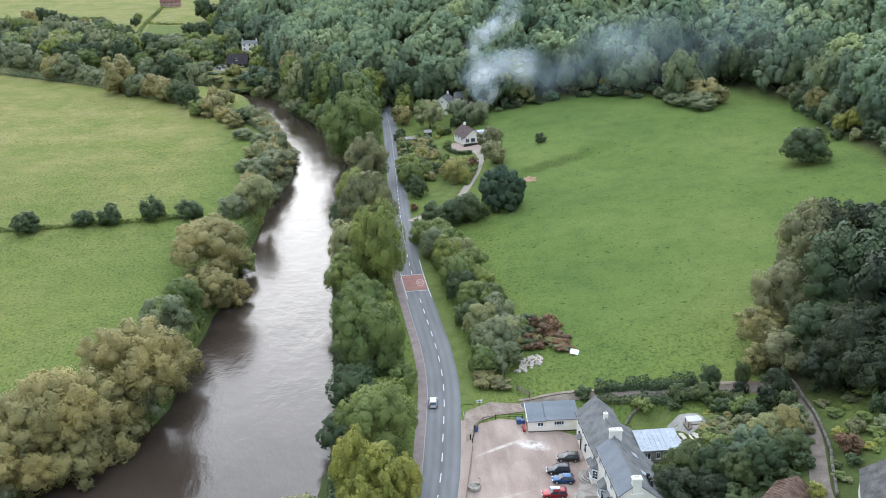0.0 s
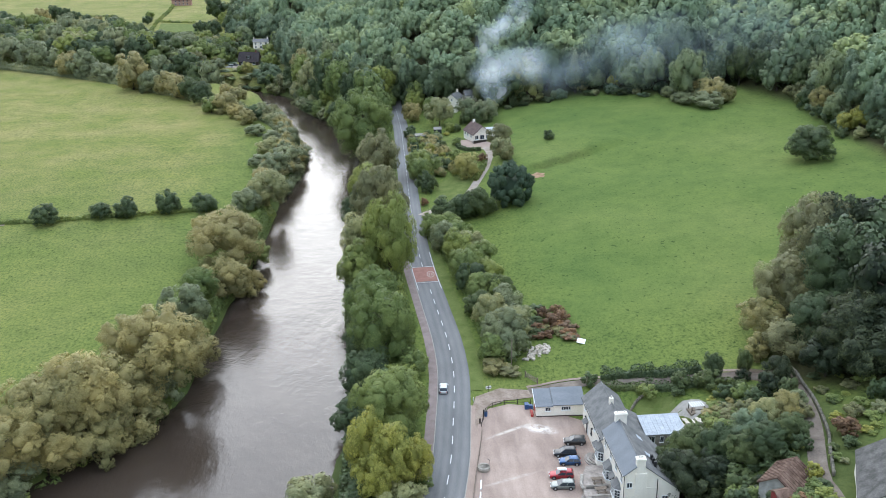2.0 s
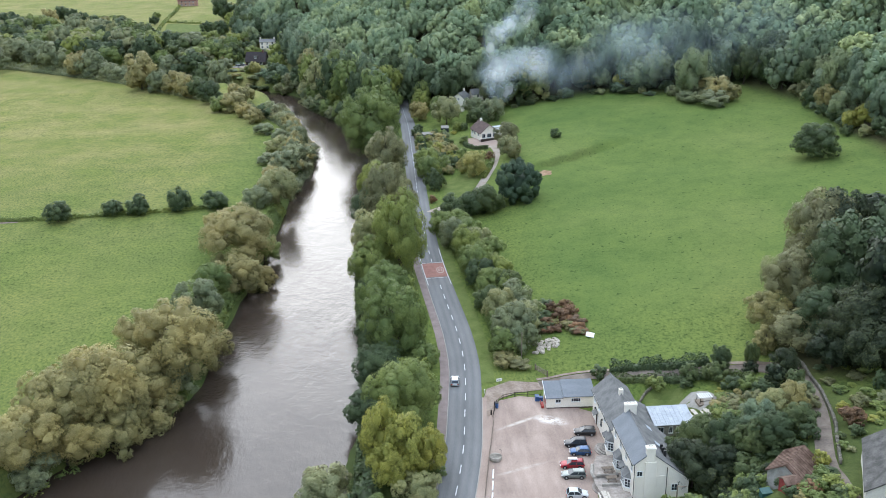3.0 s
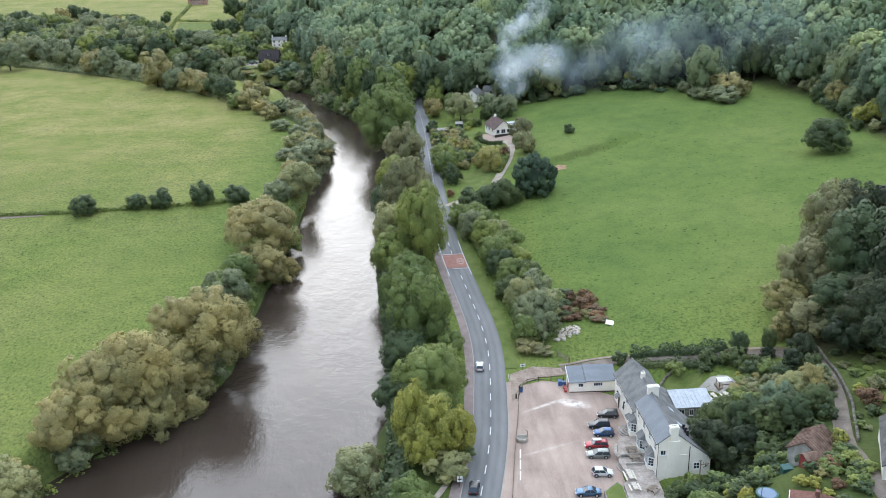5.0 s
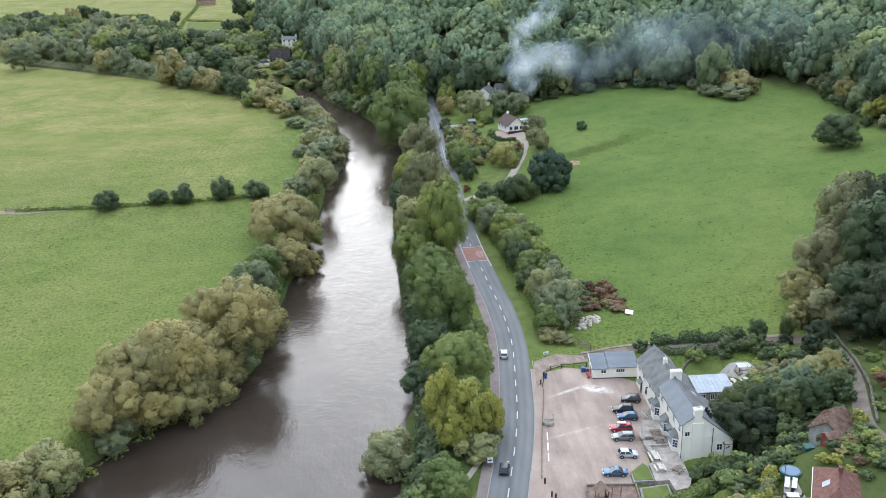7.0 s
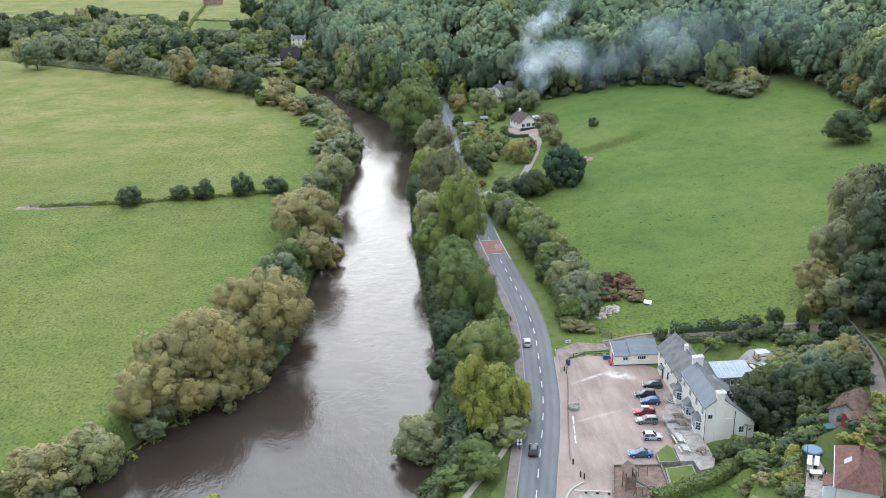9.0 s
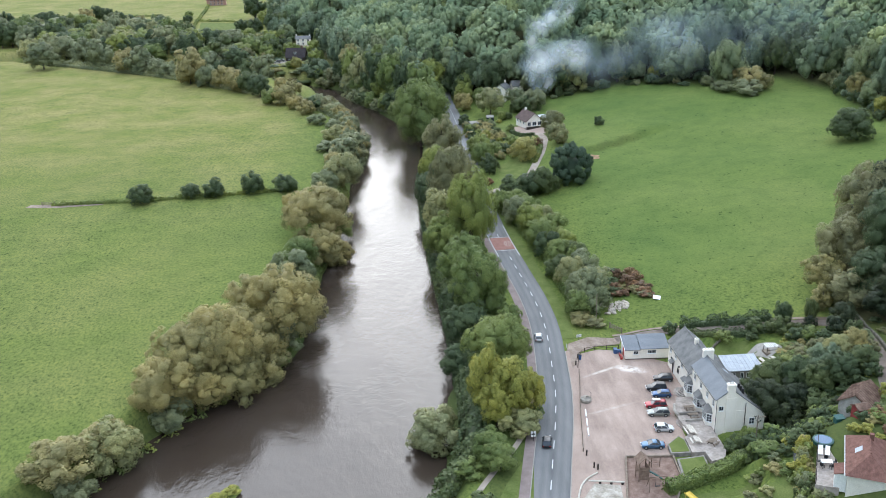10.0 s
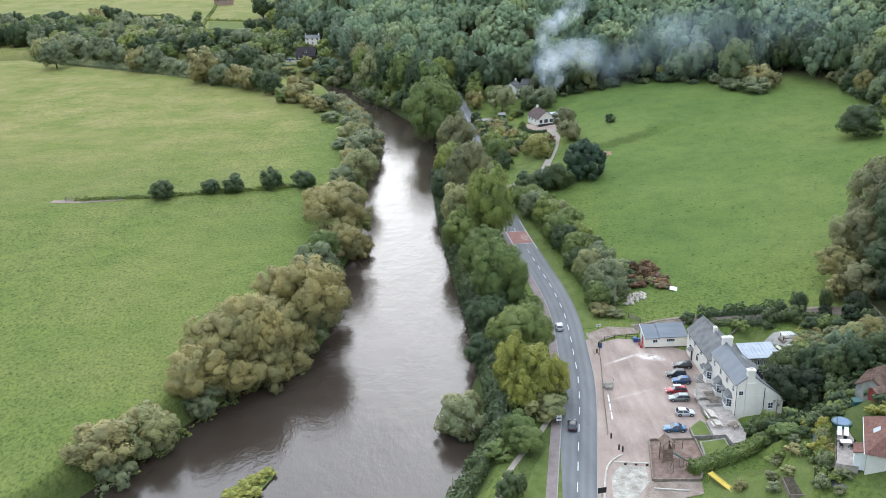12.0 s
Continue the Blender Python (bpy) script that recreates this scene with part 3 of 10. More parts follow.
def trunk_mesh(variant):
    if variant not in TRUNK_CACHE:
        rng = random.Random(variant)
        bm = tube([(0, 0, -0.25), (0.01, 0, 0.05), (0.02, 0.02, 0.35), (0.0, 0.03, 0.7), (0.02, 0.0, 0.95)], [0.055, 0.035, 0.028, 0.018, 0.006])
        for k in range(6):
            a = k * 1.05 + rng.random()
            z = 0.3 + 0.08 * k
            limb = tube([(0.015, 0.02, z), (0.1 * math.cos(a), 0.1 * math.sin(a), z + 0.09), (0.24 * math.cos(a), 0.24 * math.sin(a), z + 0.17)], [0.018, 0.012, 0.004], 5)
            tmp = bpy.data.meshes.new("limb")
            limb.to_mesh(tmp)
            limb.free()
            bm.from_mesh(tmp)
            bpy.data.meshes.remove(tmp)
        me = bpy.data.meshes.new("trunk")
        bm.to_mesh(me)
        bm.free()
        me.materials.append(BARK)
        TRUNK_CACHE[variant] = me
    return TRUNK_CACHE[variant]


def tree(kind, tint, x, y, h, r, label, category="tree", group="", name="tree", sink=0.0):
    """One tree or bush: h metres high, crown radius r, standing on the ground."""
    TREE_COUNT[0] += 1
    k = TREE_COUNT[0]
    rng = random.Random(k)
    z = gz(x, y) - sink
    if kind == "bush":                          # small bushes carry fewer blades, broad near ones more
        kind = "low" if r < 2.3 else "shrub" if r >= 3.8 and y < 300 else "bush"
    t = thing(name, pose(x, y, z, 0, 0, rng.uniform(0, 360)), label, category, group)
    rz = h * {"bush": 0.55, "shrub": 0.55, "low": 0.55, "cone": 0.5, "dome": 0.60, "far": 0.52}.get(kind, 0.5)
    mpart("trunk", trunk_mesh(k % 3), t, Matrix.Diagonal((h * 0.8, h * 0.8, h * 0.8, 1)))
    mpart("crown", crown_mesh(kind, tint, k % 3), t, Matrix.LocRotScale((0, 0, h - rz), None, (r, r, rz)))
    return t


# between the river and the road
tree("bush", "sage", -14.3, 125.5, 8.4, 5.6, "grey-green leafy bush on the river bank", "bush", "trees on the road-side river bank", "bush")
tree("tree", "green", -5.6, 109.8, 5.8, 3.3, "broad green tree in full leaf on the river bank", "tree", "trees on the road-side river bank", "tree")
for x, y, h, r in ((-5.0, 125.4, 13.4, 3.7), (-0.9, 123.6, 11.6, 4.3), (2.0, 124.2, 9.2, 3.3), (-3.6, 121.0, 8.4, 3.3)):
    tree("tree", "lime", x, y, h, r, "yellow-green maple turning early on the river bank", "tree", "trees on the road-side river bank", "tree")
tree("bush", "sage", 0.2, 118.6, 4.6, 3.9, "grey-green leafy bush on the river bank", "bush", "trees on the road-side river bank", "bush")
tree("big", "green", -0.5, 140.7, 12.7, 6.4, "broad green tree in full leaf on the river bank", "tree", "trees on the road-side river bank", "tree")
tree("bush", "dark", -5.0, 161.4, 9.3, 5.2, "dark green rounded bush on the river bank", "bush", "trees on the road-side river bank", "bush")
tree("big", "green", -1.6, 168.7, 16.0, 6.7, "broad green tree in full leaf on the river bank", "tree", "trees on the road-side river bank", "tree")
tree("big", "green", -3.9, 188.0, 13.9, 6.5, "broad green tree in full leaf on the river bank", "tree", "trees on the road-side river bank", "tree")
tree("tree", "green", -7.0, 211.8, 12.9, 6.0, "broad green tree in full leaf on the river bank", "tree", "trees on the road-side river bank", "tree")
tree("big", "green", -0.0, 211.6, 21.8, 6.8, "broad green tree in full leaf on the river bank", "tree", "trees on the road-side river bank", "tree")
tree("tree", "sage", -6.0, 224.3, 15.1, 6.3, "pale grey-green willow on the river bank", "tree", "trees on the road-side river bank", "tree")
tree("big", "brown", -2.4, 246.6, 20.6, 7.5, "brownish broadleaf tree on the river bank", "tree", "trees on the road-side river bank", "tree")
tree("tree", "green", -6.5, 276.0, 12.8, 5.4, "broad green tree in full leaf on the river bank", "tree", "trees on the road-side river bank", "tree")
tree("bush", "dark", -9.0, 261.3, 11.4, 5.2, "dark green rounded bush on the river bank", "bush", "trees on the road-side river bank", "bush")
tree("tree", "brown", -2.9, 299.5, 16.5, 6.9, "brownish broadleaf tree on the river bank", "tree", "trees on the road-side river bank", "tree")
tree("big", "green", -8.4, 349.0, 27.0, 11.8, "broad green tree in full leaf on the river bank", "tree", "trees on the road-side river bank", "tree")
tree("bush", "dark", -4.6, 172.6, 8.4, 4.9, "dark green rounded bush on the river bank", "bush", "trees on the road-side river bank", "bush")
tree("bush", "green", 3.8, 161.9, 5.0, 2.9, "leafy green bush on the river bank", "bush", "trees on the road-side river bank", "bush")
tree("bush", "dark", -9.1, 94.6, 4.5, 2.5, "dark green rounded bush on the river bank", "bush", "trees on the road-side river bank", "bush")
tree("tree", "green", -4.7, 107.1, 5.2, 3.1, "broad green tree in full leaf on the river bank", "tree", "trees on the road-side river bank", "tree")
tree("bush", "green", -9.9, 107.0, 3.2, 2.7, "leafy green bush on the river bank", "bush", "trees on the road-side river bank", "bush")
tree("bush", "green", 3.7, 124.5, 2.0, 1.6, "leafy green bush on the river bank", "bush", "trees on the road-side river bank", "bush")
tree("bush", "dark", -8.3, 149.5, 6.5, 3.9, "dark green rounded bush on the river bank", "bush", "trees on the road-side river bank", "bush")

# left bank willows
tree("bush", "sage", -72.0, 124.0, 9.3, 5.5, "grey-green leafy bush on the meadow's river bank", "bush", "trees along the meadow bank", "bush")
tree("big", "olive", -65.9, 137.4, 10.3, 6.3, "olive-tan many-lobed willow on the meadow's river bank", "tree", "trees along the meadow bank", "tree")
tree("bush", "sage", -65.0, 136.1, 5.8, 4.3, "grey-green leafy bush on the meadow's river bank", "bush", "trees along the meadow bank", "bush")
tree("big", "olive", -62.2, 145.6, 12.3, 6.7, "olive-tan many-lobed willow on the meadow's river bank", "tree", "trees along the meadow bank", "tree")
tree("big", "olive", -61.2, 142.4, 10.1, 5.9, "olive-tan many-lobed willow on the meadow's river bank", "tree", "trees along the meadow bank", "tree")
tree("big", "olive", -57.1, 150.5, 16.1, 8.2, "olive-tan many-lobed willow on the meadow's river bank", "tree", "trees along the meadow bank", "tree")
tree("big", "olive", -54.7, 147.5, 11.6, 6.5, "olive-tan many-lobed willow on the meadow's river bank", "tree", "trees along the meadow bank", "tree")
tree("big", "olive", -51.7, 156.5, 14.6, 7.8, "olive-tan many-lobed willow on the meadow's river bank", "tree", "trees along the meadow bank", "tree")
tree("bush", "olive", -48.7, 154.7, 8.5, 5.2, "olive-tan willow bush on the meadow's river bank", "bush", "trees along the meadow bank", "bush")
tree("bush", "sage", -45.9, 163.4, 6.6, 4.7, "grey-green leafy bush on the meadow's river bank", "bush", "trees along the meadow bank", "bush")
tree("big", "olive", -52.6, 172.1, 10.6, 6.0, "olive-tan many-lobed willow on the meadow's river bank", "tree", "trees along the meadow bank", "tree")
tree("big", "olive", -45.5, 166.0, 16.1, 8.4, "olive-tan many-lobed willow on the meadow's river bank", "tree", "trees along the meadow bank", "tree")
tree("bush", "olive", -42.6, 178.1, 9.7, 5.7, "olive-tan willow bush on the meadow's river bank", "bush", "trees along the meadow bank", "bush")
tree("bush", "sage", -45.4, 188.7, 10.1, 5.7, "grey-green leafy bush on the meadow's river bank", "bush", "trees along the meadow bank", "bush")
tree("tree", "green", -44.8, 203.9, 8.4, 4.7, "broad green tree in full leaf on the meadow's river bank", "tree", "trees along the meadow bank", "tree")
tree("bush", "olive", -40.9, 215.6, 10.4, 6.4, "olive-tan willow bush on the meadow's river bank", "bush", "trees along the meadow bank", "bush")
tree("bush", "olive", -36.8, 222.8, 7.3, 4.8, "olive-tan willow bush on the meadow's river bank", "bush", "trees along the meadow bank", "bush")
tree("big", "olive", -41.0, 228.4, 15.9, 9.1, "olive-tan many-lobed willow on the meadow's river bank", "tree", "trees along the meadow bank", "tree")
tree("bush", "olive", -48.2, 242.4, 9.4, 5.4, "olive-tan willow bush on the meadow's river bank", "bush", "trees along the meadow bank", "bush")
tree("bush", "green", -37.5, 241.0, 7.4, 4.8, "leafy green bush on the meadow's river bank", "bush", "trees along the meadow bank", "bush")
tree("bush", "sage", -37.8, 281.8, 11.8, 6.9, "grey-green leafy bush on the meadow's river bank", "bush", "trees along the meadow bank", "bush")
tree("bush", "sage", -42.5, 273.9, 7.1, 4.6, "grey-green leafy bush on the meadow's river bank", "bush", "trees along the meadow bank", "bush")
tree("bush", "sage", -37.7, 312.3, 8.1, 5.8, "grey-green leafy bush on the meadow's river bank", "bush", "trees along the meadow bank", "bush")
tree("bush", "sage", -35.6, 328.4, 6.6, 4.6, "grey-green leafy bush on the meadow's river bank", "bush", "trees along the meadow bank", "bush")
tree("bush", "sage", -42.5, 339.2, 6.6, 5.4, "grey-green leafy bush on the meadow's river bank", "bush", "trees along the meadow bank", "bush")
tree("bush", "sage", -44.7, 325.2, 4.2, 4.2, "grey-green leafy bush on the meadow's river bank", "bush", "trees along the meadow bank", "bush")
tree("bush", "sage", -51.6, 371.8, 4.4, 4.1, "grey-green leafy bush on the meadow's river bank", "bush", "trees along the meadow bank", "bush")
tree("bush", "sage", -44.0, 361.2, 4.3, 4.0, "grey-green leafy bush on the meadow's river bank", "bush", "trees along the meadow bank", "bush")
tree("tree", "olive", -78.6, 115.7, 7.5, 6.1, "olive-tan many-lobed willow on the meadow's river bank", "tree", "trees along the meadow bank", "tree")
tree("bush", "olive", -72.3, 125.7, 5.8, 5.0, "olive-tan willow bush on the meadow's river bank", "bush", "trees along the meadow bank", "bush")
tree("bush", "sage", -76.4, 114.1, 5.8, 3.9, "grey-green leafy bush on the meadow's river bank", "bush", "trees along the meadow bank", "bush")

# hedge across the meadow
tree("bush", "dark", -100.0, 265.6, 6.3, 4.1, "dark green rounded bush in a gappy meadow hedge", "bush", "bushes in the meadow hedge", "bush")
tree("bush", "dark", -85.1, 269.8, 5.1, 3.0, "dark green rounded bush in a gappy meadow hedge", "bush", "bushes in the meadow hedge", "bush")
tree("bush", "dark", -77.7, 270.2, 6.2, 3.7, "dark green rounded bush in a gappy meadow hedge", "bush", "bushes in the meadow hedge", "bush")
tree("bush", "dark", -65.9, 272.9, 7.2, 3.7, "dark green rounded bush in a gappy meadow hedge", "bush", "bushes in the meadow hedge", "bush")
tree("bush", "dark", -54.8, 273.1, 5.8, 3.9, "dark green rounded bush in a gappy meadow hedge", "bush", "bushes in the meadow hedge", "bush")

# bank round the far meadow
tree("bush", "olive", -57.3, 392.1, 6.2, 4.2, "olive-tan willow bush on the far river bend", "bush", "trees round the far meadow", "bush")
tree("bush", "olive", -63.4, 404.2, 6.3, 4.4, "olive-tan willow bush on the far river bend", "bush", "trees round the far meadow", "bush")
tree("bush", "olive", -69.4, 415.2, 9.3, 5.7, "olive-tan willow bush on the far river bend", "bush", "trees round the far meadow", "bush")
tree("bush", "green", -76.2, 416.0, 7.1, 4.9, "leafy green bush on the far river bend", "bush", "trees round the far meadow", "bush")
tree("tree", "dark", -83.1, 435.0, 10.4, 5.8, "dark green dense-leaved tree on the far river bend", "tree", "trees round the far meadow", "tree")
tree("tree", "dark", -90.8, 447.1, 10.9, 5.4, "dark green dense-leaved tree on the far river bend", "tree", "trees round the far meadow", "tree")
tree("bush", "olive", -97.6, 452.0, 10.7, 6.0, "olive-tan willow bush on the far river bend", "bush", "trees round the far meadow", "bush")
tree("bush", "olive", -104.2, 461.6, 11.7, 6.7, "olive-tan willow bush on the far river bend", "bush", "trees round the far meadow", "bush")
tree("bush", "sage", -113.5, 469.5, 11.0, 6.2, "grey-green leafy bush on the far river bend", "bush", "trees round the far meadow", "bush")
tree("bush", "olive", -124.1, 476.5, 18.2, 9.2, "olive-tan willow bush on the far river bend", "bush", "trees round the far meadow", "bush")
tree("bush", "sage", -139.5, 500.1, 8.4, 5.4, "grey-green leafy bush on the far river bend", "bush", "trees round the far meadow", "bush")
tree("bush", "sage", -148.7, 509.9, 9.3, 6.1, "grey-green leafy bush on the far river bend", "bush", "trees round the far meadow", "bush")
tree("bush", "sage", -158.4, 517.0, 14.2, 8.0, "grey-green leafy bush on the far river bend", "bush", "trees round the far meadow", "bush")
tree("bush", "olive", -167.2, 521.2, 13.2, 7.5, "olive-tan willow bush on the far river bend", "bush", "trees round the far meadow", "bush")
tree("bush", "sage", -189.8, 570.5, 10.0, 6.8, "grey-green leafy bush on the far river bend", "bush", "trees round the far meadow", "bush")
tree("bush", "sage", -188.3, 541.3, 15.9, 9.0, "grey-green leafy bush on the far river bend", "bush", "trees round the far meadow", "bush")
tree("bush", "sage", -212.0, 584.6, 15.7, 9.0, "grey-green leafy bush on the far river bend", "bush", "trees round the far meadow", "bush")
tree("bush", "sage", -223.2, 590.5, 14.7, 8.4, "grey-green leafy bush on the far river bend", "bush", "trees round the far meadow", "bush")
tree("bush", "sage", -235.1, 598.6, 14.7, 8.5, "grey-green leafy bush on the far river bend", "bush", "trees round the far meadow", "bush")
tree("tree", "sage", -220.3, 540.4, 15.2, 9.6, "pale grey-green willow on the far river bend", "tree", "trees round the far meadow", "tree")
tree("bush", "sage", -247.0, 597.8, 16.8, 8.4, "grey-green leafy bush on the far river bend", "bush", "trees round the far meadow", "bush")

# hedge east of the road
tree("bush", "green", 12.0, 241.0, 7.5, 3.9, "leafy green bush in the tall roadside hedge", "bush", "bushes of the roadside hedge", "bush")
tree("bush", "sage", 14.3, 230.9, 8.4, 4.3, "grey-green leafy bush in the tall roadside hedge", "bush", "bushes of the roadside hedge", "bush")
tree("bush", "green", 17.4, 222.6, 8.4, 4.2, "leafy green bush in the tall roadside hedge", "bush", "bushes of the roadside hedge", "bush")
tree("bush", "green", 18.2, 210.2, 8.5, 4.3, "leafy green bush in the tall roadside hedge", "bush", "bushes of the roadside hedge", "bush")
tree("bush", "dark", 18.9, 202.4, 7.5, 3.9, "dark green rounded bush in the tall roadside hedge", "bush", "bushes of the roadside hedge", "bush")
tree("bush", "green", 20.8, 195.7, 7.8, 4.1, "leafy green bush in the tall roadside hedge", "bush", "bushes of the roadside hedge", "bush")
tree("bush", "dark", 18.9, 188.6, 5.8, 3.4, "dark green rounded bush in the tall roadside hedge", "bush", "bushes of the roadside hedge", "bush")
tree("bush", "sage", 21.1, 182.6, 7.9, 4.1, "grey-green leafy bush in the tall roadside hedge", "bush", "bushes of the roadside hedge", "bush")
tree("bush", "sage", 21.8, 172.2, 8.7, 4.4, "grey-green leafy bush in the tall roadside hedge", "bush", "bushes of the roadside hedge", "bush")
tree("bush", "green", 19.7, 166.4, 5.9, 3.3, "leafy green bush in the tall roadside hedge", "bush", "bushes of the roadside hedge", "bush")
tree("bush", "sage", 26.6, 181.7, 5.0, 3.3, "grey-green leafy bush in the tall roadside hedge", "bush", "bushes of the roadside hedge", "bush")
tree("bush", "dark", 16.3, 255.3, 7.0, 4.1, "dark green rounded bush in the tall roadside hedge", "bush", "bushes of the roadside hedge", "bush")
tree("bush", "dark", 21.7, 257.5, 7.6, 4.4, "dark green rounded bush in the tall roadside hedge", "bush", "bushes of the roadside hedge", "bush")
tree("bush", "dark", 26.0, 258.3, 8.4, 4.8, "dark green rounded bush in the tall roadside hedge", "bush", "bushes of the roadside hedge", "bush")

# bungalow garden
tree("dome", "cedar", 36.2, 265.4, 12.0, 6.6, "dense dark green domed conifer in the bungalow garden", "tree", "garden trees and shrubs", "conifer")
tree("shrub", "golden", 26.1, 295.6, 9.0, 4.8, "golden-leaved weeping willow in the bungalow garden", "tree", "garden trees and shrubs", "willow")
tree("cone", "dark", 12.2, 286.7, 7.4, 3.7, "dark green conical evergreen in the bungalow garden", "tree", "garden trees and shrubs", "tree")
tree("bush", "green", 11.0, 307.1, 8.6, 4.3, "leafy green bush in the bungalow garden", "bush", "garden trees and shrubs", "bush")
tree("bush", "green", 16.2, 304.8, 5.4, 2.8, "leafy green bush in the bungalow garden", "bush", "garden trees and shrubs", "bush")
tree("tree", "brown", 40.6, 324.0, 9.1, 4.6, "brownish broadleaf tree in the bungalow garden", "tree", "garden trees and shrubs", "tree")
tree("bush", "sage", 39.3, 307.7, 7.9, 4.0, "grey-green leafy bush in the bungalow garden", "bush", "garden trees and shrubs", "bush")
tree("bush", "rust", 32.8, 311.1, 3.4, 2.0, "rust-red garden shrub in the bungalow garden", "bush", "garden trees and shrubs", "bush")
tree("tree", "sage", 22.1, 373.3, 11.2, 6.3, "pale grey-green willow in the bungalow garden", "tree", "garden trees and shrubs", "tree")
tree("tree", "sage", 34.6, 381.8, 8.6, 4.8, "pale grey-green willow in the bungalow garden", "tree", "garden trees and shrubs", "tree")
tree("tree", "sage", 40.4, 371.0, 9.1, 5.1, "pale grey-green willow in the bungalow garden", "tree", "garden trees and shrubs", "tree")
tree("bush", "dark", 35.5, 369.1, 7.0, 4.6, "dark green rounded bush in the bungalow garden", "bush", "garden trees and shrubs", "bush")
tree("bush", "olive", 11.5, 385.7, 8.5, 4.3, "olive-tan willow bush in the bungalow garden", "bush", "garden trees and shrubs", "bush")
tree("bush", "green", 26.0, 338.1, 3.2, 1.9, "leafy green bush in the bungalow garden", "bush", "garden trees and shrubs", "bush")
tree("bush", "olive", 20.8, 323.7, 4.4, 2.5, "olive-tan willow bush in the bungalow garden", "bush", "garden trees and shrubs", "bush")
tree("bush", "green", 23.4, 318.2, 3.4, 2.0, "leafy green bush in the bungalow garden", "bush", "garden trees and shrubs", "bush")
tree("bush", "green", 19.0, 314.8, 3.0, 1.8, "leafy green bush in the bungalow garden", "bush", "garden trees and shrubs", "bush")
tree("bush", "olive", 17.3, 344.9, 3.7, 2.2, "olive-tan willow bush in the bungalow garden", "bush", "garden trees and shrubs", "bush")
tree("bush", "green", 25.3, 359.9, 3.9, 2.3, "leafy green bush in the bungalow garden", "bush", "garden trees and shrubs", "bush")
tree("bush", "dark", 9.2, 357.7, 3.9, 2.3, "dark green rounded bush in the bungalow garden", "bush", "garden trees and shrubs", "bush")
tree("bush", "green", 9.9, 343.2, 3.8, 2.2, "leafy green bush in the bungalow garden", "bush", "garden trees and shrubs", "bush")
tree("bush", "rust", 11.0, 270.9, 2.5, 1.4, "rust-red garden shrub in the bungalow garden", "bush", "garden trees and shrubs", "bush")
tree("bush", "dark", 28.2, 359.6, 3.2, 1.8, "dark green rounded bush in the bungalow garden", "bush", "garden trees and shrubs", "bush")

# bushes in the hill field
tree("bush", "dark", 57.9, 324.4, 3.7, 2.1, "dark green rounded bush in the hill pasture", "bush", "bushes in the hill pasture", "bush")
tree("bush", "olive", 126.5, 356.3, 10.3, 6.8, "olive-tan willow bush in the hill pasture", "bush", "bushes in the hill pasture", "bush")
tree("bush", "sage", 122.2, 358.5, 6.5, 5.0, "grey-green leafy bush in the hill pasture", "bush", "bushes in the hill pasture", "bush")
tree("bush", "brown", 130.2, 352.0, 7.1, 5.4, "brownish leafy bush in the hill pasture", "bush", "bushes in the hill pasture", "bush")
tree("bush", "sage", 116.1, 355.1, 5.2, 4.1, "grey-green leafy bush in the hill pasture", "bush", "bushes in the hill pasture", "bush")
tree("bush", "sage", 122.8, 346.9, 5.8, 6.6, "grey-green leafy bush in the hill pasture", "bush", "bushes in the hill pasture", "bush")
tree("bush", "dark", 127.4, 266.0, 10.5, 7.4, "dark green rounded bush in the hill pasture", "bush", "bushes in the hill pasture", "bush")

# wooded bank
tree("big", "brown", 87.7, 173.1, 20.3, 8.5, "brownish broadleaf tree on the wooded bank", "tree", "trees of the wooded bank", "tree")
tree("big", "brown", 77.1, 161.3, 13.7, 6.9, "brownish broadleaf tree on the wooded bank", "tree", "trees of the wooded bank", "tree")
# near-black crowns: the deep shade under these trees is in the leaf colour
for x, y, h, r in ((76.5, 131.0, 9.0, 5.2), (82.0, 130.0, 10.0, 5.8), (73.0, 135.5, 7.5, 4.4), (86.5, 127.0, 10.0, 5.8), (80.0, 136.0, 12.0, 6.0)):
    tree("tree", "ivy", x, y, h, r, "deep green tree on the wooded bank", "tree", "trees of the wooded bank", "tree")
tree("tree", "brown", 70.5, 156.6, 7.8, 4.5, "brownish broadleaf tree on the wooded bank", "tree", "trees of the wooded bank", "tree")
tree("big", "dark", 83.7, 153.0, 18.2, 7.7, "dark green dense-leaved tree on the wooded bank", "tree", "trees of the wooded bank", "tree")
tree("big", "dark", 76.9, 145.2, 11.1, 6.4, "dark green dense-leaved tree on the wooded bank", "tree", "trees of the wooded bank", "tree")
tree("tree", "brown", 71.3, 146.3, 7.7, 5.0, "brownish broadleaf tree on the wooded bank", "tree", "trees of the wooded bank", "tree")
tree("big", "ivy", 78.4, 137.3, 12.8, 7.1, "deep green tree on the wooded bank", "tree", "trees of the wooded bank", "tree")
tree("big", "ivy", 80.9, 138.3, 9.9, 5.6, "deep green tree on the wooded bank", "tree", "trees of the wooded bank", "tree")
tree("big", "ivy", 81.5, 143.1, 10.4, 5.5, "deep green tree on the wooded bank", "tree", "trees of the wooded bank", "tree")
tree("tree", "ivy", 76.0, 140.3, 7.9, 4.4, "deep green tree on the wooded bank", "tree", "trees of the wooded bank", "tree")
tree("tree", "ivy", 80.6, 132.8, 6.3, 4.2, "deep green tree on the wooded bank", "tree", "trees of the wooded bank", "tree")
tree("bush", "brown", 66.7, 148.9, 4.9, 2.6, "brownish leafy bush on the wooded bank", "bush", "trees of the wooded bank", "bush")

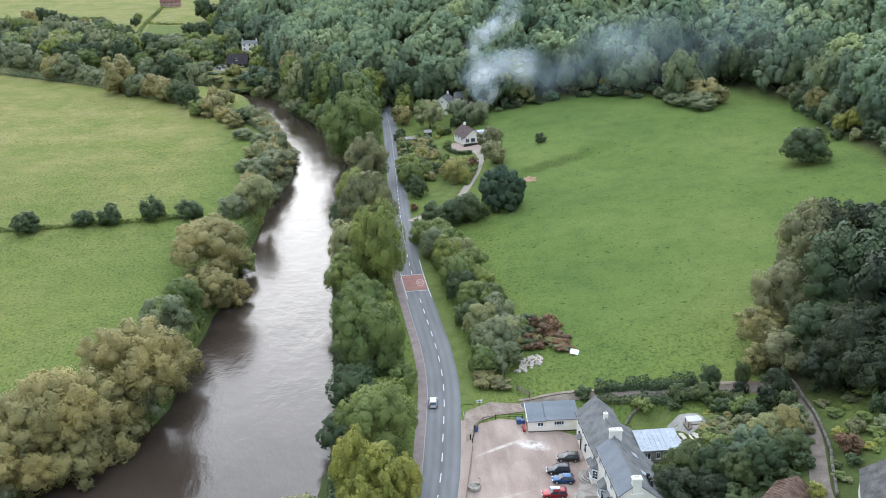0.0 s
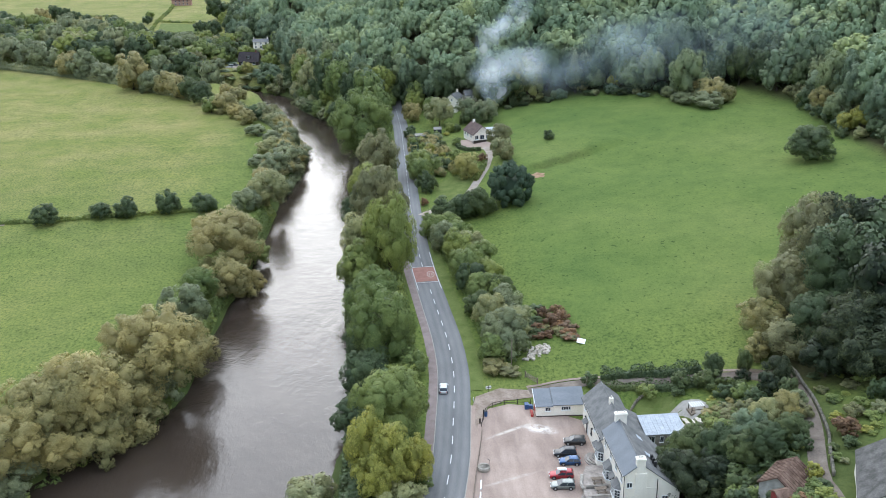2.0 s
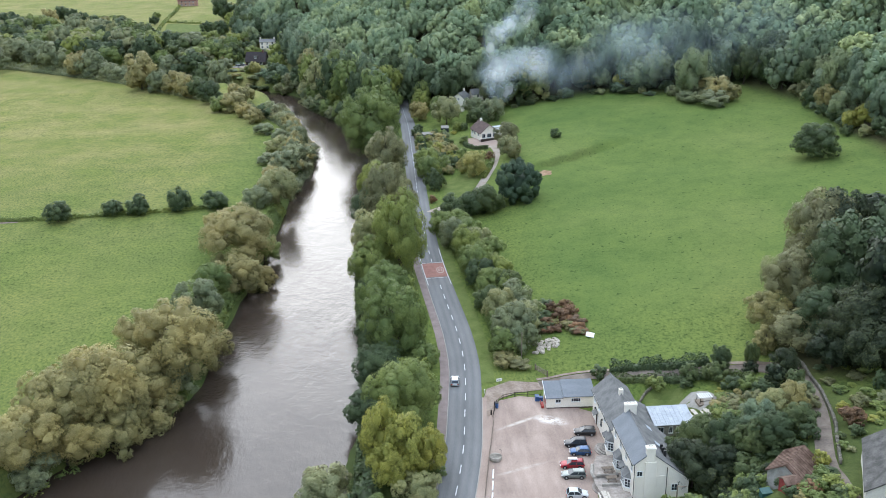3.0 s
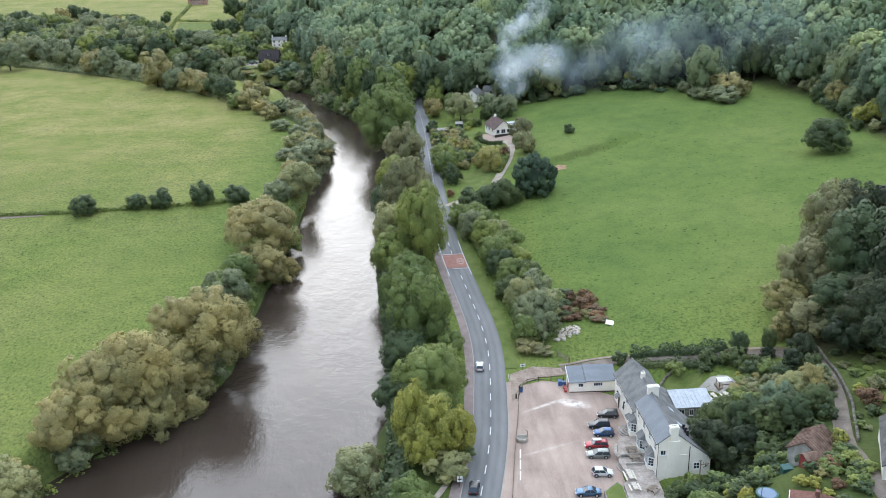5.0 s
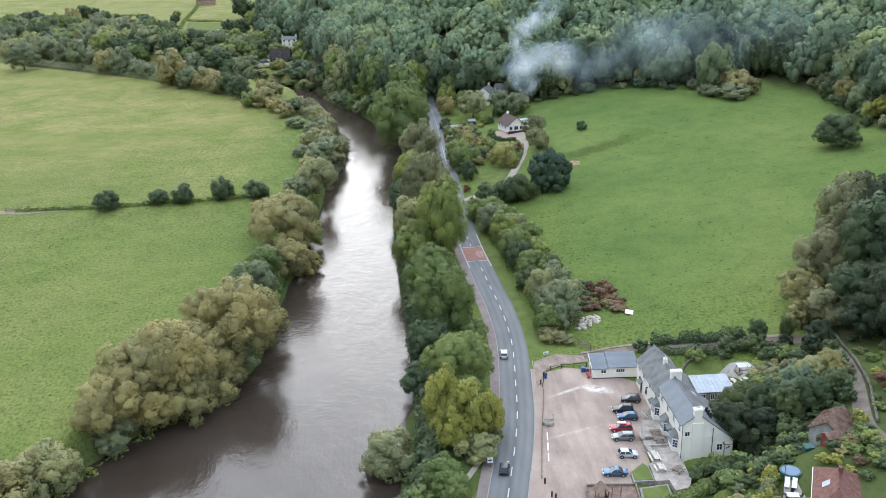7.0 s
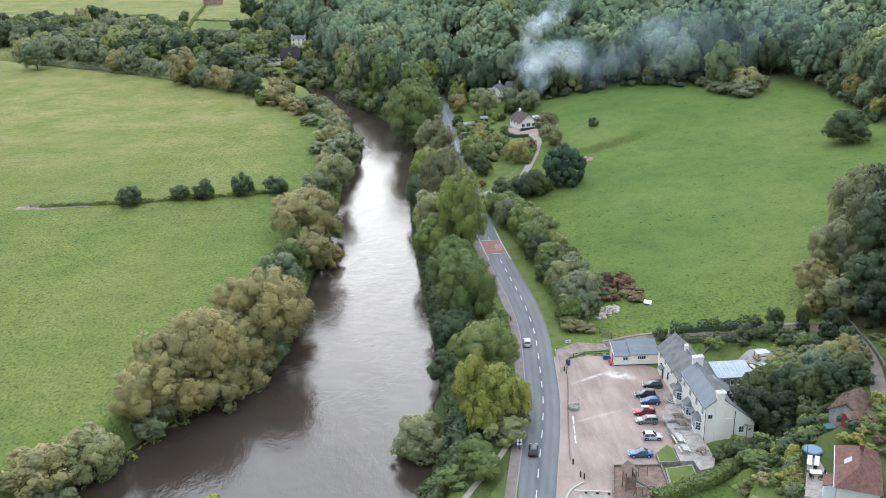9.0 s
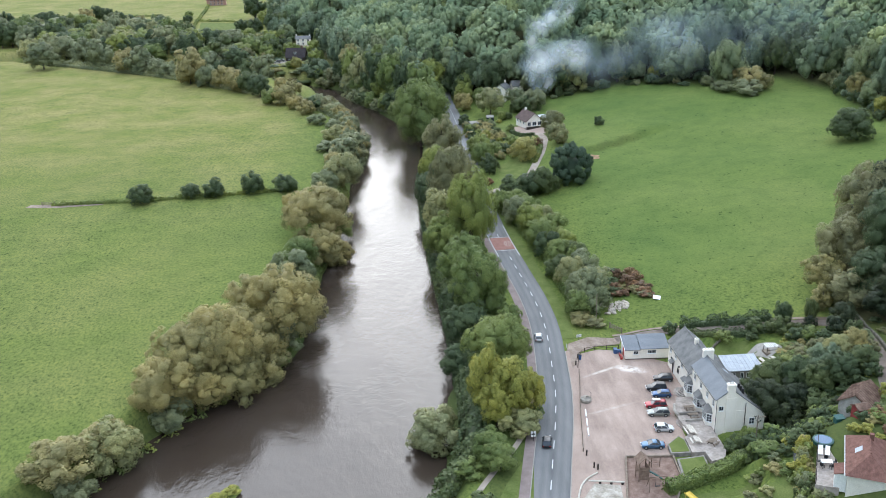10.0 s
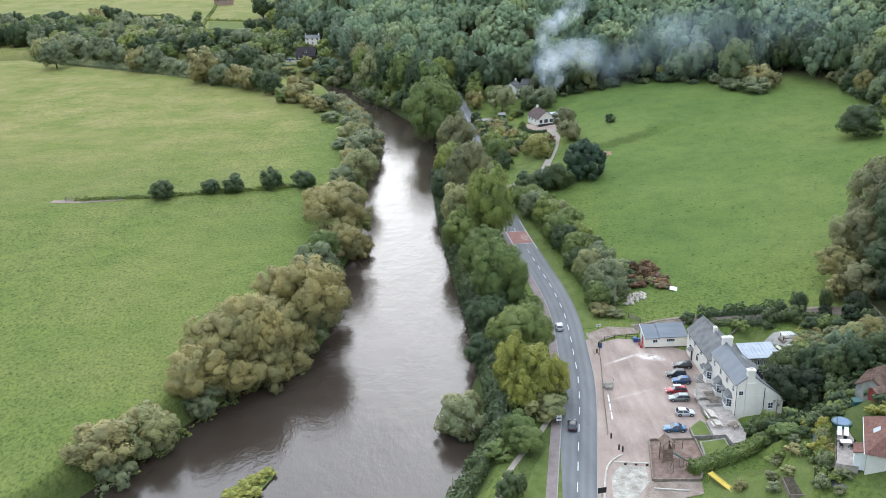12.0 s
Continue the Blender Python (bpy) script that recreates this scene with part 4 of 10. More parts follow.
# lane hedge and pub garden
tree("bush", "dark", 36.1, 151.6, 2.7, 1.6, "dark green rounded bush beside the lane behind the inn", "bush", "trees and bushes behind the inn", "bush")
tree("tree", "dark", 57.0, 144.8, 6.0, 1.8, "dark green dense-leaved tree beside the lane behind the inn", "tree", "trees and bushes behind the inn", "tree")
tree("bush", "dark", 55.7, 142.2, 3.8, 2.3, "dark green rounded bush beside the lane behind the inn", "bush", "trees and bushes behind the inn", "bush")
tree("bush", "dark", 54.7, 144.5, 2.5, 1.7, "dark green rounded bush beside the lane behind the inn", "bush", "trees and bushes behind the inn", "bush")
tree("tree", "dark", 62.7, 145.0, 5.2, 1.4, "dark green dense-leaved tree beside the lane behind the inn", "tree", "trees and bushes behind the inn", "tree")
tree("bush", "ivy", 61.6, 142.9, 2.6, 1.5, "deep green shady bush beside the lane behind the inn", "bush", "trees and bushes behind the inn", "bush")
tree("tree", "ivy", 65.3, 136.9, 5.8, 2.6, "deep green tree beside the lane behind the inn", "tree", "trees and bushes behind the inn", "tree")
tree("bush", "ivy", 62.8, 134.6, 4.3, 2.2, "deep green shady bush beside the lane behind the inn", "bush", "trees and bushes behind the inn", "bush")
tree("bush", "dark", 65.2, 131.9, 3.7, 2.0, "dark green rounded bush beside the lane behind the inn", "bush", "trees and bushes behind the inn", "bush")
tree("bush", "green", 45.5, 145.5, 2.3, 2.0, "leafy green bush beside the lane behind the inn", "bush", "trees and bushes behind the inn", "bush")
tree("bush", "dark", 51.2, 145.1, 3.3, 1.9, "dark green rounded bush beside the lane behind the inn", "bush", "trees and bushes behind the inn", "bush")
tree("bush", "dark", 50.3, 143.6, 1.7, 1.5, "dark green rounded bush beside the lane behind the inn", "bush", "trees and bushes behind the inn", "bush")
tree("bush", "dark", 56.2, 136.9, 2.8, 1.9, "dark green rounded bush beside the lane behind the inn", "bush", "trees and bushes behind the inn", "bush")
tree("bush", "green", 58.3, 134.6, 3.0, 2.0, "leafy green bush beside the lane behind the inn", "bush", "trees and bushes behind the inn", "bush")
tree("bush", "dark", 59.7, 131.9, 2.9, 2.0, "dark green rounded bush beside the lane behind the inn", "bush", "trees and bushes behind the inn", "bush")
tree("bush", "green", 51.2, 127.7, 2.0, 1.8, "leafy green bush beside the lane behind the inn", "bush", "trees and bushes behind the inn", "bush")
tree("bush", "green", 52.0, 124.8, 2.7, 2.1, "leafy green bush beside the lane behind the inn", "bush", "trees and bushes behind the inn", "bush")
tree("bush", "brown", 56.6, 127.9, 3.3, 2.2, "brownish leafy bush beside the lane behind the inn", "bush", "trees and bushes behind the inn", "bush")
tree("tree", "brown", 60.2, 122.3, 5.6, 2.8, "brownish broadleaf tree beside the lane behind the inn", "tree", "trees and bushes behind the inn", "tree")
tree("bush", "sage", 64.2, 126.6, 3.6, 1.9, "grey-green leafy bush beside the lane behind the inn", "bush", "trees and bushes behind the inn", "bush")
tree("tree", "wood", 54.0, 119.6, 6.0, 3.2, "blue-green leafy tree beside the lane behind the inn", "tree", "trees and bushes behind the inn", "tree")
tree("tree", "sage", 57.1, 121.6, 5.5, 2.8, "pale grey-green willow beside the lane behind the inn", "tree", "trees and bushes behind the inn", "tree")
tree("tree", "dark", 54.5, 114.4, 6.1, 3.2, "dark green dense-leaved tree beside the lane behind the inn", "tree", "trees and bushes behind the inn", "tree")
tree("tree", "dark", 51.4, 115.2, 4.9, 2.9, "dark green tree in full leaf beside the lane behind the inn", "tree", "trees and bushes behind the inn", "tree")
tree("tree", "dark", 58.9, 116.2, 4.5, 2.7, "dark green dense-leaved tree beside the lane behind the inn", "tree", "trees and bushes behind the inn", "tree")
tree("bush", "brown", 63.4, 122.7, 2.9, 1.7, "brownish leafy bush beside the lane behind the inn", "bush", "trees and bushes behind the inn", "bush")
tree("bush", "dark", 58.8, 112.9, 2.9, 1.8, "dark green rounded bush beside the lane behind the inn", "bush", "trees and bushes behind the inn", "bush")
tree("bush", "dark", 55.2, 112.6, 2.6, 2.0, "dark green rounded bush beside the lane behind the inn", "bush", "trees and bushes behind the inn", "bush")
tree("big", "dark", 46.6, 122.8, 8.6, 4.0, "dark green dense-leaved tree beside the lane behind the inn", "tree", "trees and bushes behind the inn", "tree")
tree("big", "ivy", 43.0, 116.5, 8.4, 4.4, "deep green tree beside the lane behind the inn", "tree", "trees and bushes behind the inn", "tree")
tree("tree", "dark", 49.2, 119.4, 6.8, 3.5, "dark green dense-leaved tree beside the lane behind the inn", "tree", "trees and bushes behind the inn", "tree")
tree("tree", "ivy", 48.0, 115.0, 6.6, 3.6, "deep green tree beside the lane behind the inn", "tree", "trees and bushes behind the inn", "tree")
tree("tree", "dark", 41.9, 122.7, 4.9, 2.5, "dark green dense-leaved tree beside the lane behind the inn", "tree", "trees and bushes behind the inn", "tree")
tree("tree", "dark", 42.1, 118.8, 6.1, 3.1, "dark green dense-leaved tree beside the lane behind the inn", "tree", "trees and bushes behind the inn", "tree")
tree("tree", "dark", 46.2, 123.6, 7.4, 3.4, "dark green dense-leaved tree beside the lane behind the inn", "tree", "trees and bushes behind the inn", "tree")
tree("bush", "ivy", 45.7, 113.2, 5.9, 3.6, "deep green shady bush beside the lane behind the inn", "bush", "trees and bushes behind the inn", "bush")
tree("bush", "dark", 49.2, 111.4, 4.3, 2.7, "dark green rounded bush beside the lane behind the inn", "bush", "trees and bushes behind the inn", "bush")
tree("bush", "dark", 47.7, 112.5, 3.3, 2.7, "dark green rounded bush beside the lane behind the inn", "bush", "trees and bushes behind the inn", "bush")
tree("bush", "dark", 48.3, 106.0, 2.5, 2.1, "dark green leafy bush beside the lane behind the inn", "bush", "trees and bushes behind the inn", "bush")
tree("bush", "dark", 50.0, 106.0, 1.5, 1.5, "dark green leafy bush beside the lane behind the inn", "bush", "trees and bushes behind the inn", "bush")
tree("bush", "lime", 57.3, 104.9, 2.6, 1.4, "yellow-green leafy bush beside the lane behind the inn", "bush", "trees and bushes behind the inn", "bush")
tree("bush", "green", 55.4, 101.1, 1.9, 1.1, "leafy green bush beside the lane behind the inn", "bush", "trees and bushes behind the inn", "bush")
tree("bush", "dark", 55.4, 98.6, 1.0, 1.0, "dark green rounded bush beside the lane behind the inn", "bush", "trees and bushes behind the inn", "bush")
tree("bush", "rust", 52.5, 97.5, 1.7, 1.4, "rust-red garden shrub beside the lane behind the inn", "bush", "trees and bushes behind the inn", "bush")
tree("bush", "rust", 51.2, 97.9, 1.4, 1.1, "rust-red garden shrub beside the lane behind the inn", "bush", "trees and bushes behind the inn", "bush")
tree("bush", "rust", 51.3, 92.8, 1.2, 1.1, "rust-red garden shrub beside the lane behind the inn", "bush", "trees and bushes behind the inn", "bush")
tree("bush", "brown", 50.7, 96.2, 1.1, 1.3, "brownish leafy bush beside the lane behind the inn", "bush", "trees and bushes behind the inn", "bush")
tree("bush", "lime", 47.6, 95.4, 1.3, 1.3, "yellow-green leafy bush beside the lane behind the inn", "bush", "trees and bushes behind the inn", "bush")
tree("bush", "lime", 48.6, 94.0, 1.5, 1.2, "yellow-green leafy bush beside the lane behind the inn", "bush", "trees and bushes behind the inn", "bush")
tree("bush", "lime", 49.4, 91.5, 0.9, 0.9, "yellow-green leafy bush beside the lane behind the inn", "bush", "trees and bushes behind the inn", "bush")
tree("bush", "dark", 50.8, 89.6, 1.0, 1.1, "dark green rounded bush beside the lane behind the inn", "bush", "trees and bushes behind the inn", "bush")
tree("bush", "dark", 40.9, 106.2, 2.3, 2.2, "dark green leafy bush beside the lane behind the inn", "bush", "trees and bushes behind the inn", "bush")
tree("bush", "dark", 37.8, 107.1, 2.5, 2.3, "dark green leafy bush beside the lane behind the inn", "bush", "trees and bushes behind the inn", "bush")
tree("bush", "dark", 36.0, 109.6, 2.2, 1.8, "dark green leafy bush beside the lane behind the inn", "bush", "trees and bushes behind the inn", "bush")
tree("bush", "dark", 41.0, 99.3, 2.1, 2.0, "dark green rounded bush beside the lane behind the inn", "bush", "trees and bushes behind the inn", "bush")
tree("bush", "green", 36.5, 99.1, 2.5, 2.3, "leafy green bush beside the lane behind the inn", "bush", "trees and bushes behind the inn", "bush")
tree("bush", "dark", 43.5, 99.6, 2.0, 1.8, "dark green rounded bush beside the lane behind the inn", "bush", "trees and bushes behind the inn", "bush")
tree("bush", "dark", 44.5, 113.3, 2.5, 2.2, "dark green rounded bush beside the lane behind the inn", "bush", "trees and bushes behind the inn", "bush")
tree("bush", "rust", 66.2, 114.4, 3.0, 2.2, "rust-red garden shrub beside the lane behind the inn", "bush", "trees and bushes behind the inn", "bush")
tree("bush", "lime", 67.1, 119.1, 1.8, 1.2, "yellow-green leafy bush beside the lane behind the inn", "bush", "trees and bushes behind the inn", "bush")
tree("bush", "brown", 69.8, 119.3, 2.3, 1.7, "brownish leafy bush beside the lane behind the inn", "bush", "trees and bushes behind the inn", "bush")
tree("bush", "green", 72.4, 122.2, 1.8, 1.4, "leafy green bush beside the lane behind the inn", "bush", "trees and bushes behind the inn", "bush")
tree("bush", "dark", 64.9, 110.5, 1.9, 1.3, "dark green rounded bush beside the lane behind the inn", "bush", "trees and bushes behind the inn", "bush")
tree("bush", "dark", 76.1, 123.4, 3.6, 2.1, "dark green rounded bush beside the lane behind the inn", "bush", "trees and bushes behind the inn", "bush")
tree("bush", "green", 71.8, 117.6, 1.1, 1.4, "leafy green bush beside the lane behind the inn", "bush", "trees and bushes behind the inn", "bush")
tree("bush", "dark", 62.8, 111.0, 0.9, 1.0, "dark green rounded bush beside the lane behind the inn", "bush", "trees and bushes behind the inn", "bush")
tree("bush", "green", 61.7, 107.9, 1.1, 1.0, "leafy green bush beside the lane behind the inn", "bush", "trees and bushes behind the inn", "bush")
tree("bush", "green", 77.0, 130.5, 1.9, 1.9, "leafy green bush beside the lane behind the inn", "bush", "trees and bushes behind the inn", "bush")
tree("bush", "brown", 74.5, 130.0, 1.0, 1.7, "brownish leafy bush beside the lane behind the inn", "bush", "trees and bushes behind the inn", "bush")
tree("bush", "brown", 70.3, 130.9, 1.0, 1.3, "brownish leafy bush beside the lane behind the inn", "bush", "trees and bushes behind the inn", "bush")
tree("bush", "green", 70.1, 126.5, 1.2, 1.5, "leafy green bush beside the lane behind the inn", "bush", "trees and bushes behind the inn", "bush")
tree("bush", "sage", 73.9, 119.2, 1.8, 1.7, "grey-green leafy bush beside the lane behind the inn", "bush", "trees and bushes behind the inn", "bush")
tree("bush", "dark", 71.4, 136.4, 0.8, 1.2, "dark green rounded bush beside the lane behind the inn", "bush", "trees and bushes behind the inn", "bush")
tree("bush", "lime", 69.1, 113.9, 0.8, 1.2, "yellow-green leafy bush beside the lane behind the inn", "bush", "trees and bushes behind the inn", "bush")
tree("bush", "sage", 62.4, 106.8, 0.7, 0.8, "grey-green leafy bush beside the lane behind the inn", "bush", "trees and bushes behind the inn", "bush")

# edge of the hill wood
tree("bush", "brown", 153.9, 337.0, 7.0, 3.4, "brownish leafy bush at the edge of the hill pasture", "bush", "trees of the wood's edge", "bush")
tree("bush", "dark", 152.1, 325.6, 7.8, 3.7, "dark green rounded bush at the edge of the hill pasture", "bush", "trees of the wood's edge", "bush")
tree("tree", "brown", 151.5, 313.3, 9.3, 4.3, "brownish broadleaf tree at the edge of the hill pasture", "tree", "trees of the wood's edge", "tree")
tree("tree", "wood", 150.3, 299.3, 9.7, 4.5, "green woodland tree at the edge of the hill pasture", "tree", "trees of the wood's edge", "tree")
tree("bush", "lime", 148.6, 287.7, 6.4, 3.3, "yellow-green leafy bush at the edge of the hill pasture", "bush", "trees of the wood's edge", "bush")
tree("tree", "lime", 151.9, 283.2, 7.5, 3.9, "yellow-green maple turning early at the edge of the hill pasture", "tree", "trees of the wood's edge", "tree")
tree("bush", "dark", 144.9, 283.2, 3.6, 2.2, "dark green rounded bush at the edge of the hill pasture", "bush", "trees of the wood's edge", "bush")
tree("bush", "dark", 150.2, 272.1, 5.7, 3.5, "dark green rounded bush at the edge of the hill pasture", "bush", "trees of the wood's edge", "bush")
tree("tree", "wood", 154.0, 277.9, 14.4, 5.6, "green woodland tree at the edge of the hill pasture", "tree", "trees of the wood's edge", "tree")
tree("tree", "wood", 155.5, 298.5, 16.6, 6.0, "green woodland tree at the edge of the hill pasture", "tree", "trees of the wood's edge", "tree")
tree("tree", "wood", 157.4, 319.3, 18.9, 6.3, "green woodland tree at the edge of the hill pasture", "tree", "trees of the wood's edge", "tree")
tree("tree", "wood", 162.1, 346.5, 18.9, 6.8, "green woodland tree at the edge of the hill pasture", "tree", "trees of the wood's edge", "tree")
tree("tree", "dark", 156.1, 340.9, 12.8, 4.6, "dark green dense-leaved tree at the edge of the hill pasture", "tree", "trees of the wood's edge", "tree")
tree("tree", "wood", 118.5, 361.2, 21.1, 7.1, "green woodland tree at the edge of the hill pasture", "tree", "trees of the wood's edge", "tree")
tree("big", "wood", 124.7, 390.1, 26.9, 10.4, "green woodland tree at the edge of the hill pasture", "tree", "trees of the wood's edge", "tree")
tree("tree", "dark", 105.1, 390.9, 13.4, 5.7, "dark green dense-leaved tree at the edge of the hill pasture", "tree", "trees of the wood's edge", "tree")
tree("bush", "lime", 99.0, 399.1, 5.5, 2.9, "yellow-green leafy bush at the edge of the hill pasture", "bush", "trees of the wood's edge", "bush")
tree("tree", "wood", 112.0, 385.8, 16.6, 6.1, "green woodland tree at the edge of the hill pasture", "tree", "trees of the wood's edge", "tree")
tree("bush", "sage", 114.7, 372.9, 4.7, 2.8, "grey-green leafy bush at the edge of the hill pasture", "bush", "trees of the wood's edge", "bush")
tree("bush", "sage", 115.6, 361.9, 3.5, 2.7, "grey-green leafy bush at the edge of the hill pasture", "bush", "trees of the wood's edge", "bush")
tree("tree", "wood", 136.9, 383.5, 14.2, 5.2, "green woodland tree at the edge of the hill pasture", "tree", "trees of the wood's edge", "tree")
tree("tree", "dark", 146.4, 378.7, 15.5, 5.6, "dark green dense-leaved tree at the edge of the hill pasture", "tree", "trees of the wood's edge", "tree")
tree("tree", "dark", 150.1, 369.4, 10.5, 4.5, "dark green dense-leaved tree at the edge of the hill pasture", "tree", "trees of the wood's edge", "tree")
tree("tree", "dark", 154.3, 357.7, 12.4, 4.8, "dark green dense-leaved tree at the edge of the hill pasture", "tree", "trees of the wood's edge", "tree")
tree("tree", "dark", 156.2, 377.9, 16.5, 6.0, "dark green dense-leaved tree at the edge of the hill pasture", "tree", "trees of the wood's edge", "tree")
tree("tree", "dark", 161.5, 371.1, 16.2, 5.9, "dark green dense-leaved tree at the edge of the hill pasture", "tree", "trees of the wood's edge", "tree")
tree("tree", "wood", 90.5, 400.6, 9.6, 4.9, "green woodland tree at the edge of the hill pasture", "tree", "trees of the wood's edge", "tree")
tree("tree", "dark", 83.1, 400.5, 8.3, 4.4, "dark green dense-leaved tree at the edge of the hill pasture", "tree", "trees of the wood's edge", "tree")

# round the far houses
tree("far", "dark", -126.7, 767.7, 17.6, 8.8, "dark green dense-leaved tree among the far riverside houses", "tree", "trees by the far houses", "broadleaf_tree")
tree("far", "green", -112.0, 710.2, 13.1, 6.6, "broad green tree in full leaf among the far riverside houses", "tree", "trees by the far houses", "broadleaf_tree")
tree("far", "dark", -114.1, 671.5, 10.9, 5.4, "dark green dense-leaved tree among the far riverside houses", "tree", "trees by the far houses", "broadleaf_tree")
tree("far", "green", -92.0, 620.7, 8.4, 4.7, "broad green tree in full leaf among the far riverside houses", "tree", "trees by the far houses", "broadleaf_tree")
tree("far", "dark", -83.0, 583.6, 6.0, 3.4, "dark green dense-leaved tree among the far riverside houses", "tree", "trees by the far houses", "broadleaf_tree")
tree("far", "green", -95.3, 583.1, 10.8, 5.5, "broad green tree in full leaf among the far riverside houses", "tree", "trees by the far houses", "broadleaf_tree")
tree("far", "dark", -87.1, 568.6, 4.7, 3.0, "dark green dense-leaved tree among the far riverside houses", "tree", "trees by the far houses", "broadleaf_tree")
tree("far", "green", -97.7, 556.0, 10.4, 5.2, "broad green tree in full leaf among the far riverside houses", "tree", "trees by the far houses", "broadleaf_tree")
tree("far", "brown", -102.8, 538.6, 9.1, 5.1, "brownish broadleaf tree among the far riverside houses", "tree", "trees by the far houses", "broadleaf_tree")
tree("far", "sage", -89.3, 523.4, 7.1, 4.0, "pale grey-green willow among the far riverside houses", "tree", "trees by the far houses", "broadleaf_tree")
tree("far", "dark", -95.6, 520.0, 4.8, 2.8, "dark green dense-leaved tree among the far riverside houses", "tree", "trees by the far houses", "broadleaf_tree")
tree("far", "dark", -112.3, 575.1, 12.0, 6.0, "dark green dense-leaved tree among the far riverside houses", "tree", "trees by the far houses", "broadleaf_tree")
tree("far", "dark", -126.9, 599.4, 11.8, 5.9, "dark green dense-leaved tree among the far riverside houses", "tree", "trees by the far houses", "broadleaf_tree")
tree("far", "dark", -130.5, 579.9, 10.8, 5.4, "dark green dense-leaved tree among the far riverside houses", "tree", "trees by the far houses", "broadleaf_tree")
tree("far", "sage", -112.6, 544.5, 10.2, 5.7, "pale grey-green willow among the far riverside houses", "tree", "trees by the far houses", "broadleaf_tree")
tree("far", "green", -127.4, 552.0, 8.6, 4.8, "broad green tree in full leaf among the far riverside houses", "tree", "trees by the far houses", "broadleaf_tree")
tree("far", "sage", -46.9, 481.4, 7.2, 4.2, "pale grey-green willow among the far riverside houses", "tree", "trees by the far houses", "broadleaf_tree")
tree("far", "sage", -43.5, 471.7, 7.0, 4.2, "pale grey-green willow among the far riverside houses", "tree", "trees by the far houses", "broadleaf_tree")
tree("far", "sage", -41.7, 465.3, 6.2, 3.6, "pale grey-green willow among the far riverside houses", "tree", "trees by the far houses", "broadleaf_tree")
tree("far", "sage", -37.5, 456.5, 5.6, 3.6, "pale grey-green willow among the far riverside houses", "tree", "trees by the far houses", "broadleaf_tree")
tree("far", "sage", -34.5, 448.1, 4.9, 3.5, "pale grey-green willow among the far riverside houses", "tree", "trees by the far houses", "broadleaf_tree")
tree("far", "dark", -62.5, 511.8, 5.9, 3.3, "dark green dense-leaved tree among the far riverside houses", "tree", "trees by the far houses", "broadleaf_tree")
tree("far", "green", -41.4, 475.6, 7.8, 3.9, "broad green tree in full leaf among the far riverside houses", "tree", "trees by the far houses", "broadleaf_tree")
tree("far", "green", -38.7, 468.8, 7.6, 3.9, "broad green tree in full leaf among the far riverside houses", "tree", "trees by the far houses", "broadleaf_tree")
tree("far", "brown", -50.8, 487.6, 6.5, 4.3, "brownish broadleaf tree among the far riverside houses", "tree", "trees by the far houses", "broadleaf_tree")
tree("far", "brown", -67.2, 436.0, 7.5, 4.7, "brownish broadleaf tree among the far riverside houses", "tree", "trees by the far houses", "broadleaf_tree")
tree("far", "olive", -74.8, 452.2, 6.0, 3.8, "olive-tan many-lobed willow among the far riverside houses", "tree", "trees by the far houses", "broadleaf_tree")
tree("far", "dark", -55.1, 399.0, 6.0, 3.8, "dark green dense-leaved tree among the far riverside houses", "tree", "trees by the far houses", "broadleaf_tree")
tree("far", "green", -61.8, 529.4, 8.6, 4.4, "broad green tree in full leaf among the far riverside houses", "tree", "trees by the far houses", "broadleaf_tree")
tree("far", "dark", -84.4, 616.7, 7.7, 4.3, "dark green dense-leaved tree among the far riverside houses", "tree", "trees by the far houses", "broadleaf_tree")
tree("far", "green", -64.0, 591.9, 11.5, 4.9, "broad green tree in full leaf among the far riverside houses", "tree", "trees by the far houses", "broadleaf_tree")
tree("far", "dark", -126.8, 689.0, 8.6, 4.8, "dark green dense-leaved tree among the far riverside houses", "tree", "trees by the far houses", "broadleaf_tree")
tree("far", "green", -113.7, 639.7, 7.9, 4.5, "broad green tree in full leaf among the far riverside houses", "tree", "trees by the far houses", "broadleaf_tree")

# clump in the far field
tree("far", "olive", -254.2, 746.6, 13.5, 6.8, "olive-tan many-lobed willow in a far field clump", "tree", "clump of trees in the far field", "broadleaf_tree")
tree("far", "green", -258.0, 738.1, 9.0, 5.1, "broad green tree in full leaf in a far field clump", "tree", "clump of trees in the far field", "broadleaf_tree")
tree("far", "dark", -256.9, 782.1, 12.4, 6.2, "dark green dense-leaved tree in a far field clump", "tree", "clump of trees in the far field", "broadleaf_tree")
tree("far", "dark", -244.3, 768.7, 11.4, 5.7, "dark green dense-leaved tree in a far field clump", "tree", "clump of trees in the far field", "broadleaf_tree")
tree("far", "dark", -232.1, 756.1, 10.3, 5.2, "dark green dense-leaved tree in a far field clump", "tree", "clump of trees in the far field", "broadleaf_tree")
tree("far", "dark", -221.4, 747.7, 8.4, 4.7, "dark green dense-leaved tree in a far field clump", "tree", "clump of trees in the far field", "broadleaf_tree")
tree("far", "brown", -212.1, 742.5, 7.6, 4.3, "brownish broadleaf tree in a far field clump", "tree", "clump of trees in the far field", "broadleaf_tree")
tree("far", "dark", -176.8, 745.8, 6.9, 3.9, "dark green dense-leaved tree in a far field clump", "tree", "clump of trees in the far field", "broadleaf_tree")
tree("far", "green", -182.4, 778.6, 6.4, 3.6, "broad green tree in full leaf in a far field clump", "tree", "clump of trees in the far field", "broadleaf_tree")

